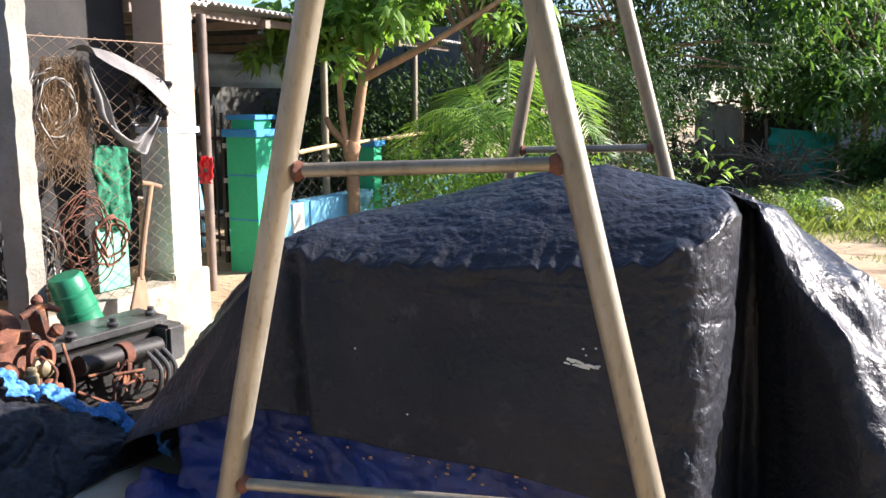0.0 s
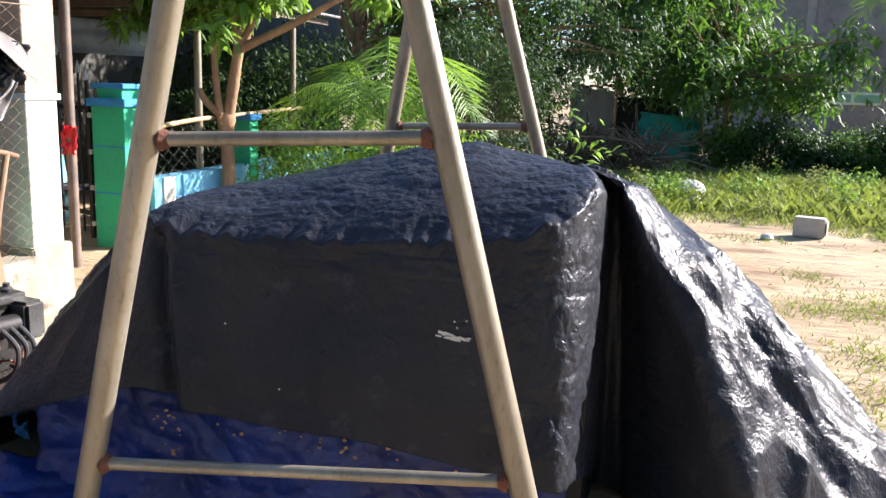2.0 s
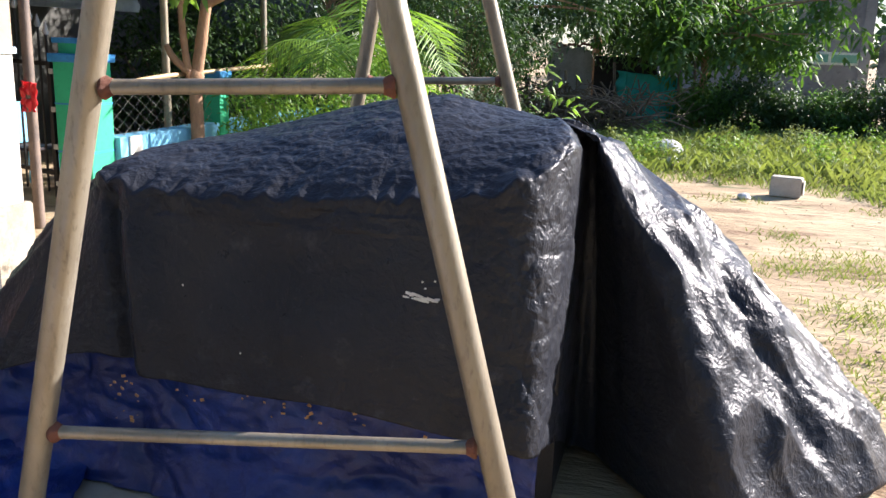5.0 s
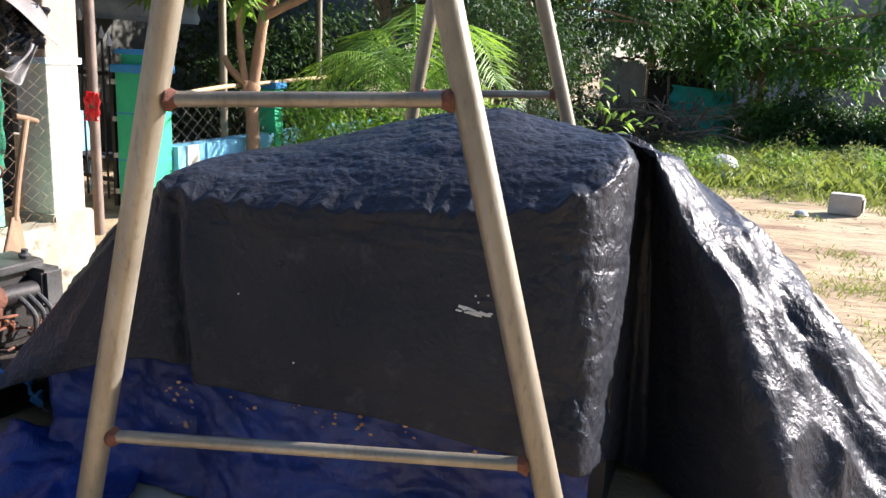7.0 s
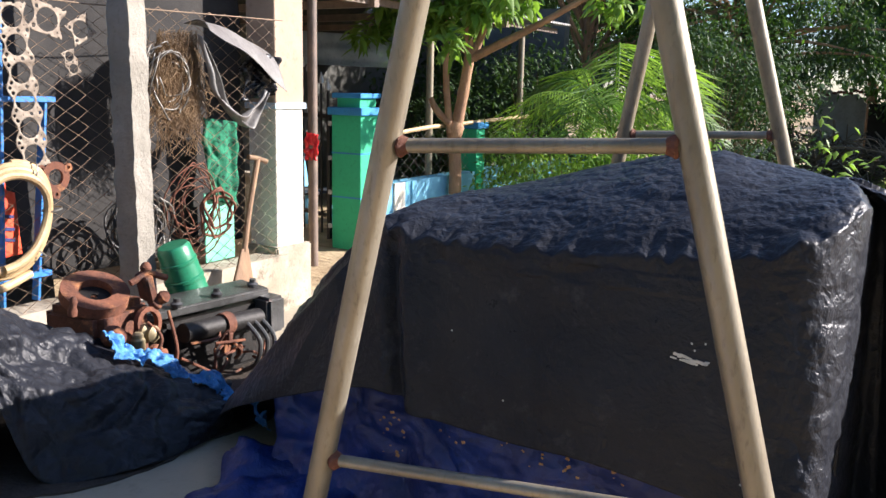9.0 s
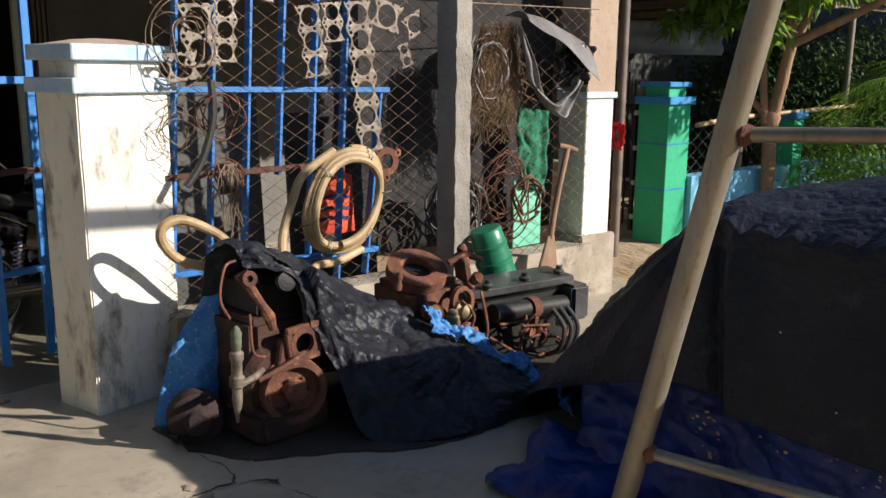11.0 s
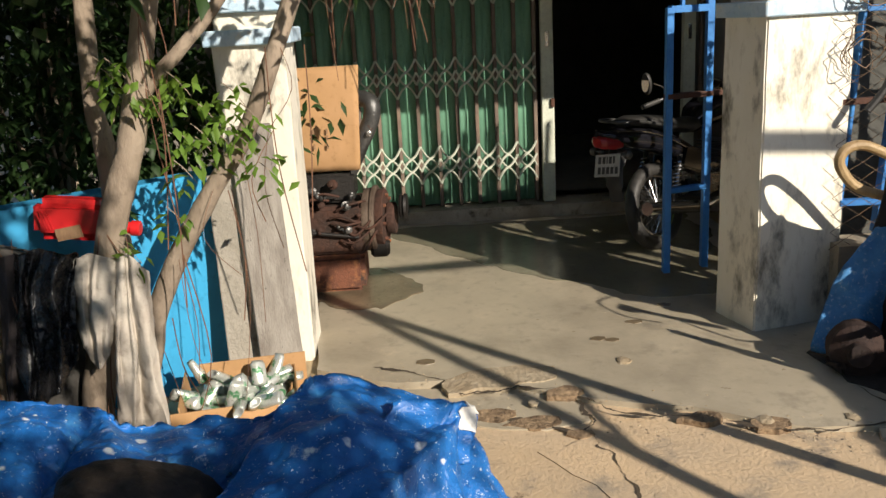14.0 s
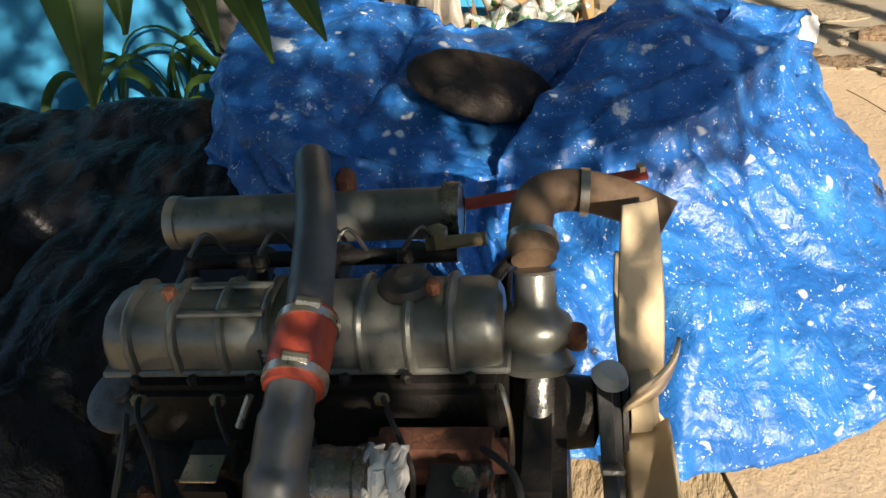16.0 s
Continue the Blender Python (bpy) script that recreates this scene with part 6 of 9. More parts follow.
def oily_engine():
    g = thing("oily_engine", "oily black engine lying under a steel channel", "engine", (-3.7, 3.6, 0))
    part("block", rough(one(box, (-3.80, 3.62, 0.19), (0.40, 0.80, 0.36), (0, 0, -6), 0.03, 2), 0.01, 8), M_DARKIRON, g)
    part("channel", one(box, (-3.76, 3.52, 0.43), (0.26, 0.92, 0.05), (0, 3, -6), 0.008, 2), M_GREYIRON, g, "dark steel channel")
    part("cylinder", one(tube, [(-3.56, 3.25, 0.33), (-3.55, 3.5, 0.32), (-3.54, 3.82, 0.30)], 0.055, 18), M_DARKIRON, g)
    part("cylinder_end", one(box, (-3.56, 3.93, 0.30), (0.16, 0.14, 0.22), (0, 0, -6), 0.02, 2), M_GREYIRON, g)
    part("strap", one(ring, (-3.545, 3.52, 0.32), (0, 1, 0), 0.055, 0.066, 0.06, 22), M_RUST, g, "rusty strap")
    part("strap_tail", one(box, (-3.50, 3.52, 0.22), (0.02, 0.06, 0.12), (0, 12, 0), 0.004), M_RUST, g)
    for y in (3.68, 3.74, 3.80):
        part("hose", one(tube, spline([(-3.5, y, 0.30), (-3.42, y + 0.02, 0.20), (-3.42, y - 0.01, 0.08), (-3.5, y - 0.04, 0.02)], 6), 0.014, 8), M_GREYIRON, g)
    rg = np.random.default_rng(8)
    for i in range(12):
        p = Vector((-3.52, 3.35 + rg.uniform(0, 0.4), 0.05 + rg.uniform(0, 0.25)))
        part("rusty_pipe", one(tube, spline([p, p + Vector((0.06, rg.normal(0, 0.06), rg.normal(0, 0.04))), p + Vector((0.02, rg.normal(0, 0.1), rg.normal(0, 0.08)))], 5), 0.008, 6), M_RUST, g)
    for y in (3.3, 3.6, 3.9):
        part("fitting", one(lathe, [(0.03, 0), (0.035, 0.02), (0.02, 0.03), (0.02, 0.05)], axis((-3.66, y, 0.455), (0.1, 0, 1)), 14), M_GREYIRON, g)
    part("brace", one(bar, (-3.62, 4.0, 0.30), (-3.9, 4.3, 0.28), 0.03), M_RUST, g)


oily_engine()
for i, (x, y, s, tz) in enumerate(((-4.1, 4.15, 0.12, 10), (-3.95, 4.3, 0.09, 60), (-4.0, 4.05, 0.1, 30))):
    tagged(part("brick_fragment", rough(one(box, (x, y, s * 0.3), (s * 1.6, s, s * 0.6), (4, 6, tz), 0.012), 0.01, 12), M_RUST if i else M_CURB), "broken brick fragment by the fence curb", "brick", "brick fragments")


# ---------------------------------------------------------------- things in the drive
def motorcycle():
    O = Vector((-5.9, 1.25, 0.0))
    F = Vector((-0.63, 0.777, 0)).normalized()
    S = Vector((F.y, -F.x, 0))          # to the rider's right
    FM = Matrix.Rotation(math.atan2(F.y, F.x), 4, "Z")
    def P(f, s, z):                     # leaning on its side stand
        return O + F * f + S * (s - 0.15 * z) + Vector((0, 0, z))
    g = thing("motorcycle", "glossy black street motorcycle leaning on its side stand", "motorcycle", O)
    def wheel(f, r):
        w = part("wheel", one(tube, [P(f, -0.08, r), P(f, -0.03, r), P(f, 0.03, r), P(f, 0.08, r)], [0.03, 0.055, 0.055, 0.03], 18), M_ALU, g)
        def circ(rad, n=48):
            return [P(f + rad * math.cos(a), 0, r + rad * math.sin(a)) for a in np.linspace(0, 2 * math.pi, n + 1)[:-1]]
        part("tyre", one(tube, circ(r - 0.048), 0.048, 12, closed=True), M_BLKRUB, w)
        part("rim", one(tube, circ(r - 0.093), 0.019, 10, closed=True, flat=1.3), M_CHROME, w)
        for k in range(18):
            a = 2 * math.pi * k / 18
            for s in (-1, 1):
                b = a + s * 0.5
                part("spoke", one(tube, [P(f + 0.05 * math.cos(b), s * 0.04, r + 0.05 * math.sin(b)), P(f + (r - 0.10) * math.cos(a), 0, r + (r - 0.10) * math.sin(a))], 0.003, 5), M_CHROME, w)
    wheel(0.0, 0.30)
    wheel(1.24, 0.30)
    def loft(name, secs, material, label="", seg=20, sq=0.75):
        """A rounded body through cross sections (f, z, half width, half height)."""
        bm = bmesh.new()
        f0 = [Vector(x) for x in secs]
        rows = []
        for i in range(len(secs) - 1):
            for k in range(6):
                rows.append([secs[i][j] + (secs[i + 1][j] - secs[i][j]) * (k / 6) for j in range(4)])
        rows.append(list(secs[-1]))
        rings = []
        for f, z, hw, hh in rows:
            rings.append([bm.verts.new(P(f, hw * math.copysign(abs(math.cos(a)) ** sq, math.cos(a)), z + hh * math.copysign(abs(math.sin(a)) ** sq, math.sin(a)))) for a in np.linspace(0, 2 * math.pi, seg + 1)[:-1]])
        for A, B in zip(rings, rings[1:]):
            for k in range(seg):
                bm.faces.new((A[k], A[(k + 1) % seg], B[(k + 1) % seg], B[k]))
        bm.faces.new(rings[0])
        bm.faces.new(rings[-1][::-1])
        bmesh.ops.smooth_vert(bm, verts=bm.verts, factor=0.4, use_axis_x=True, use_axis_y=True, use_axis_z=True)
        return part(name, bm, material, g, label)
    loft("tail_fairing", [(-0.50, 0.845, 0.035, 0.02), (-0.44, 0.825, 0.075, 0.05), (-0.30, 0.805, 0.105, 0.075), (-0.05, 0.765, 0.125, 0.085), (0.22, 0.68, 0.13, 0.09), (0.42, 0.60, 0.11, 0.07)], M_BLKPAINT, "gloss black tail fairing")
    loft("seat", [(-0.26, 0.895, 0.07, 0.02), (-0.15, 0.90, 0.10, 0.035), (0.12, 0.86, 0.12, 0.05), (0.40, 0.80, 0.11, 0.05), (0.54, 0.81, 0.08, 0.05)], M_BLKRUB)
    loft("tank", [(0.50, 0.80, 0.07, 0.06), (0.60, 0.85, 0.115, 0.09), (0.78, 0.89, 0.135, 0.11), (0.92, 0.88, 0.11, 0.10), (1.0, 0.86, 0.06, 0.06)], M_BLKPAINT)
    loft("tail_light", [(-0.525, 0.80, 0.035, 0.03), (-0.50, 0.80, 0.065, 0.042), (-0.42, 0.79, 0.085, 0.05), (-0.36, 0.785, 0.085, 0.045)], M_TAILRED, "red tail lens")
    for s in (-1, 1):
        part("trim_strip", one(tube, spline([P(-0.42, s * 0.088, 0.862), P(-0.2, s * 0.122, 0.84), P(0.05, s * 0.135, 0.765), P(0.32, s * 0.132, 0.64)], 6), 0.008, 8, flat=0.5), M_CHROME, g, "chrome trim strip")
        part("grab_rail", one(tube, spline([P(0.02, s * 0.12, 0.86), P(-0.2, s * 0.13, 0.905), P(-0.36, s * 0.09, 0.92), P(-0.39, 0, 0.92)], 6), 0.011, 8), M_GREYIRON, g)
        part("indicator", one(lathe, [(0.012, 0), (0.012, 0.05), (0.028, 0.06), (0.030, 0.09), (0.015, 0.105)], axis(P(-0.40, s * 0.06, 0.72), S * s), 14), M_GREYIRON, g)
    part("mudguard", one(tube, spline([P(-0.30, 0, 0.74), P(-0.38, 0, 0.62), P(-0.40, 0, 0.48), P(-0.39, 0, 0.40)], 6), [0.075] * 6 + [0.065] * 6 + [0.05] * 7, 14, flat=0.35), M_BLKRUB, g)
    tilt = FM @ Matrix.Rotation(radians(-90), 4, "Z") @ Matrix.Rotation(radians(-16), 4, "X") @ Matrix.Rotation(radians(-8), 4, "Y")
    pm = Matrix.Translation(P(-0.45, 0, 0.645)) @ tilt
    plate = part("number_plate", one(box, pm.translation, (0.20, 0.006, 0.15), tilt, 0.003), M_PLATE, g, "white plate with rows of dark bars")
    for z, ws in ((0.034, (0.03, 0.03, 0.012, 0.03, 0.02)), (-0.034, (0.03, 0.03, 0.03, 0.03, 0.03))):
        x = -0.075
        for w in ws:
            part("plate_bar", one(box, pm @ Vector((x + w / 2, -0.005, z)), (w * 0.72, 0.003, 0.046), tilt), M_DARKBAR, plate)
            x += w + 0.004
    for s in (-1, 1):
        part("shock", one(tube, [P(0.02, s * 0.14, 0.33), P(0.16, s * 0.14, 0.64)], 0.017, 10), M_DARKIRON, g)
        part("shock_spring", one(tube, [P(0.04 + 0.10 * k / 80, s * 0.14, 0.38 + 0.22 * k / 80) + (S * math.cos(k * 0.7) + F * math.sin(k * 0.7)) * 0.03 for k in range(81)], 0.006, 6), M_CHROME, g)
        part("swingarm", one(bar, P(0.0, s * 0.11, 0.30), P(0.5, s * 0.10, 0.36), 0.035, 0.05), M_DARKIRON, g)
        part("fork", one(tube, [P(1.24, s * 0.09, 0.30), P(1.02, s * 0.09, 0.92)], 0.022, 10), M_CHROME, g)
        back = 0.12 if s < 0 else -0.04     # the bars are turned to the left
        part("handlebar", one(tube, spline([P(0.92, s * 0.03, 0.95), P(0.86 - back, s * 0.2, 0.98), P(0.66 - back, s * 0.33, 0.93)], 5), 0.012, 8), M_CHROME, g)
        part("grip", one(tube, [P(0.72 - back, s * 0.30, 0.945), P(0.58 - back, s * 0.36, 0.905)], 0.019, 10), M_BLKRUB, g)
        part("lever", one(tube, spline([P(0.80 - back, s * 0.24, 0.95), P(0.74 - back, s * 0.34, 0.93), P(0.64 - back, s * 0.40, 0.91)], 4), 0.006, 6), M_ALU, g)
        mr = part("mirror", one(lathe, [(0.062, -0.014), (0.070, 0), (0.068, 0.010), (0.025, 0.024)], axis(P(0.68 - back, s * 0.37, 1.07), F + Vector((0, 0, 0.15))) @ Matrix.Diagonal((0.62, 1.2, 1, 1)), 20), M_BLKRUB, g)
        part("mirror_glass", one(lathe, [(0.055, 0), (0.054, 0.002)], axis(P(0.664 - back, s * 0.37, 1.07), -F) @ Matrix.Diagonal((0.60, 1.15, 1, 1)), 20), M_CHROME, mr)
        part("mirror_stalk", one(tube, spline([P(0.78 - back, s * 0.22, 0.97), P(0.74 - back, s * 0.27, 1.04), P(0.70 - back, s * 0.32, 1.07)], 5), 0.007, 8), M_CHROME, mr)
        part("side_panel", one(box, P(0.36, s * 0.115, 0.58), (0.30, 0.03, 0.16), FM @ Matrix.Rotation(radians(18), 4, "Y"), 0.02, 2), M_BLKPAINT, g)
        part("footrest", one(tube, [P(0.28, s * 0.1, 0.34), P(0.28, s * 0.24, 0.36)], 0.014, 8), M_BLKRUB, g)
    part("chain_guard", one(box, P(0.22, -0.10, 0.37), (0.52, 0.03, 0.07), FM @ Matrix.Rotation(radians(-4), 4, "Y"), 0.012, 2), M_DARKIRON, g)
    part("exhaust", one(tube, spline([P(0.7, 0.12, 0.30), P(0.4, 0.16, 0.26), P(0.1, 0.17, 0.30), P(-0.32, 0.18, 0.36)], 6), [0.02] * 6 + [0.03] * 2 + [0.045] * 11, 14), M_CHROME, g)
    part("engine_case", one(box, P(0.62, 0, 0.40), (0.34, 0.22, 0.22), FM, 0.06, 3), M_ALU, g)
    part("clutch_cover", one(lathe, [(0.09, 0), (0.09, 0.02), (0.07, 0.035), (0.02, 0.04)], axis(P(0.60, -0.10, 0.40), -S), 20), M_ALU, g)
    for k in range(7):
        part("cooling_fin", one(box, P(0.80, 0, 0.50 + 0.025 * k), (0.18, 0.20, 0.01), FM, 0.003), M_GREYIRON, g)
    part("frame_tube", one(tube, spline([P(0.95, 0, 0.86), P(0.90, 0, 0.5), P(0.75, 0, 0.26), P(0.4, 0, 0.27)], 5), 0.02, 8), M_DARKIRON, g)
    part("instrument_pod", one(lathe, [(0.05, 0), (0.062, 0.02), (0.062, 0.06), (0.05, 0.065)], axis(P(0.98, -0.05, 1.0), -F + Vector((0, 0, 1.2))), 18), M_CHROME, g)
    part("instrument_pod", one(lathe, [(0.05, 0), (0.062, 0.02), (0.062, 0.06), (0.05, 0.065)], axis(P(0.98, 0.08, 1.0), -F + Vector((0, 0, 1.2))), 18), M_CHROME, g)
    part("headlamp", one(lathe, [(0.09, 0), (0.10, 0.04), (0.05, 0.12)], axis(P(1.18, 0, 0.92), -F), 20), M_BLKPAINT, g)
    part("side_stand", one(tube, [P(0.45, -0.1, 0.3), P(0.40, -0.20, 0.006)], 0.012, 8), M_DARKIRON, g)


motorcycle()


def drive_engine():
    g = thing("diesel_engine", "greasy diesel engine on a red-brown sump, standing in the drive", "engine", (-5.45, -0.95, 0))
    X, Y = -5.55, -0.98
    part("sump", rough(one(box, (X, Y, 0.12), (0.42, 0.44, 0.24), (0, 0, 0), 0.03, 2), 0.004, 8), M_RUST, g, "red-brown sump")
    part("block", rough(one(box, (X, Y, 0.40), (0.42, 0.46, 0.30), None, 0.02, 2), 0.006, 12), M_RUSTBLK, g)
    part("head", rough(one(box, (X, Y - 0.02, 0.66), (0.36, 0.42, 0.18), None, 0.02, 2), 0.006, 12), M_DARKIRON, g)
    d = (0.12, 1, 0)
    for y0, r, h in ((-0.74, 0.20, 0.05), (-0.69, 0.215, 0.03), (-0.66, 0.19, 0.05), (-0.60, 0.10, 0.05)):
        part("flywheel_housing", one(lathe, [(r * 0.98, 0), (r, 0.006), (r, h - 0.006), (r * 0.96, h), (0.05, h)], axis((X + 0.02, y0, 0.42), d), 32), M_RUSTGREY if r > 0.195 else M_RUSTBLK, g)
    bm = bmesh.new()
    bolts(bm, (X + 0.02, -0.61, 0.42), d, 0.15, 8, 0.012, 0.015)
    part("bolt_ring", bm, M_RUST, g)
    part("pulley", one(lathe, [(0.075, 0), (0.08, 0.01), (0.06, 0.02), (0.08, 0.03), (0.075, 0.045), (0.02, 0.05)], axis((X + 0.05, -0.52, 0.50), d), 24), M_DARKIRON, g)
    part("stub", one(box, (X + 0.1, -0.66, 0.25), (0.12, 0.12, 0.10), None, 0.02), M_DARKIRON, g)
    rg = np.random.default_rng(21)
    for i in range(16):
        p = Vector((X + 0.22, Y + rg.uniform(-0.2, 0.22), 0.34 + rg.uniform(0, 0.36)))
        r = rg.uniform(0.012, 0.035)
        part("fitting", one(lathe, [(r, 0), (r * 1.1, 0.015), (r * 0.7, 0.02), (r * 0.7, 0.05), (r * 0.3, 0.055)], axis(p, (1, rg.normal(0, 0.3), rg.normal(0, 0.3))), 12), (M_GREYIRON, M_RUSTBLK, M_DARKIRON)[i % 3], g)
    for i in range(9):
        p = Vector((X + 0.23, Y + rg.uniform(-0.2, 0.2), 0.34 + rg.uniform(0, 0.3)))
        part("pipe", one(tube, spline([p, p + Vector((0.03, 0.08, rg.normal(0, 0.05))), p + Vector((0.0, 0.18, rg.normal(0, 0.05)))], 5), 0.008, 6), M_RUSTBLK, g)
    part("fuel_rail", one(tube, [(X + 0.24, Y - 0.2, 0.42), (X + 0.24, Y + 0.2, 0.36)], 0.012, 8), M_DARKIRON, g)
    part("intake_elbow", one(tube, spline([(X + 0.05, -0.82, 0.74), (X + 0.08, -0.74, 0.90), (X + 0.10, -0.66, 1.06), (X + 0.08, -0.66, 1.16), (X + 0.0, -0.76, 1.18), (X - 0.1, -0.84, 1.14)], 7), 0.052, 16), M_GREYIRON, g, "dark grey intake elbow")
    part("elbow_bolt", one(lathe, [(0.018, 0), (0.018, 0.02), (0.01, 0.022)], axis((X + 0.145, -0.68, 0.98), (1, 0.2, 0)), 10), M_ALU, g)
    h = thing("cardboard_sheet", "folded brown cardboard carton set over the engine head", "cardboard", (X, Y, 0.76))
    def card(u, v):
        return Vector((X + 0.19 + 0.05 * math.sin(v * 3.0) - 0.03 * v + 0.012 * noise.noise((u * 4, v * 4, 2)), -1.16 + 0.42 * u + 0.03 * v, 0.77 + 0.62 * v))
    solid(meshpart("front_panel", grid_mesh("card", 12, 16, card), M_CARD, h, "", 0), 0.006)
    part("side_panel", one(box, (X + 0.06, -0.79, 1.0), (0.24, 0.006, 0.44), (0, 0, 6)), M_CARD, h)
    part("back_panel", one(box, (X - 0.10, -0.96, 1.02), (0.006, 0.34, 0.48)), M_CARD, h)
    for i, z in enumerate((1.02, 0.98, 0.93)):
        for y in (-1.0, -0.92):
            part("print_bar", one(box, (X + 0.243, y, z), (0.003, 0.012, 0.03)), M_WOOD, h)


drive_engine()

# planks and a concrete post leaning on the entrance pillar
def plank(name, b, t, w, th, material, label, turn=0):
    b, t = Vector(b), Vector(t)
    d = t - b
    m = d.to_track_quat("Z", "X").to_matrix().to_4x4() @ Matrix.Rotation(radians(turn), 4, "Z")
    bm = one(box, (b + t) / 2, (th, w, d.length), m, 0.004)
    bmesh.ops.subdivide_edges(bm, edges=[e for e in bm.edges if e.calc_length() > 0.5], cuts=14, use_grid_fill=True)
    rough(bm, 0.003, 7)
    return tagged(part(name, bm, material), label, name.replace("_", " "))


plank("timber_plank", (-3.985, -1.08, -0.01), (-4.24, -1.17, 1.20), 0.20, 0.03, M_PLANK, "weathered grey plank leaning on the pillar")
plank("concrete_stake", (-4.0, -1.28, -0.01), (-4.20, -1.33, 0.98), 0.11, 0.08, M_GREYCON, "rough concrete stake leaning on the pillar")

# blue boundary wall behind the fig tree
WDIR = Vector((0.684, -0.729, 0))
WN = Vector((0.729, 0.684, 0))
wc = Vector((-4.08, -1.54, 0.44)) + WDIR * 1.6 - WN * 0.06
setting("wall_boundary", one(box, wc, (3.6, 0.12, 1.10), (0, 0, math.degrees(math.atan2(WDIR.y, WDIR.x)))), M_TURQ, "bright blue painted boundary wall", "wall")
setting("wall_boundary_end", one(box, (-4.50, -1.44, 0.44), (0.5, 0.12, 1.0), (0, 0, 0)), M_TURQ, "bright blue painted boundary wall end", "wall")
wall_box("neighbour_wall", -8.2, -8.0, -8.0, -3.4, 0, 3.0, M_WHITE, "white house wall behind the foliage")
wall_box("neighbour_window", -8.0, -7.96, -5.6, -4.9, 0.9, 1.9, M_BARBROWN, "brown window frame in the white wall", "window")


def tyre():
    g = thing("tyre", "large dusty truck tyre leaning on the blue wall", "tyre", (-3.4, -2.15, 0))
    m = axis((-3.39, -2.15, 0.45), (0.729, 0.684, 0.12))
    prof = [(0.235, -0.09), (0.25, -0.115), (0.33, -0.125), (0.40, -0.115), (0.43, -0.09), (0.44, 0.0), (0.43, 0.09), (0.40, 0.115), (0.33, 0.125), (0.25, 0.115), (0.235, 0.09), (0.24, 0.0)]
    bm = bmesh.new()
    seg = 48
    rings = [[bm.verts.new(m @ Vector((r * math.cos(2 * math.pi * k / seg), r * math.sin(2 * math.pi * k / seg), z))) for k in range(seg)] for r, z in prof]
    for i in range(len(prof)):
        A, B = rings[i], rings[(i + 1) % len(prof)]
        for k in range(seg):
            bm.faces.new((A[k], A[(k + 1) % seg], B[(k + 1) % seg], B[k]))
    part("casing", bm, M_TYRE, g)
    bm = bmesh.new()
    for k in range(60):
        a = 2 * math.pi * k / 60
        for s in (-1, 1):
            box(bm, m @ Vector((0.442 * math.cos(a), 0.442 * math.sin(a), s * 0.055)), (0.006, 0.10, 0.02), m.to_3x3().to_4x4() @ Matrix.Rotation(a, 4, "Z") @ Matrix.Rotation(radians(90), 4, "X"))
    part("tread", bm, M_TYRE, g)


tyre()


def limb(bm, pts, r0, r1, seg=12, k=6, rough_amp=0.006):
    c = spline(pts, k)
    n = len(c)
    rr = [(r0 + (r1 - r0) * (i / (n - 1)) ** 0.8) * (1 + 0.10 * noise.noise(c[i] * 9)) for i in range(n)]
    tube(bm, c, rr, seg)
    return bm


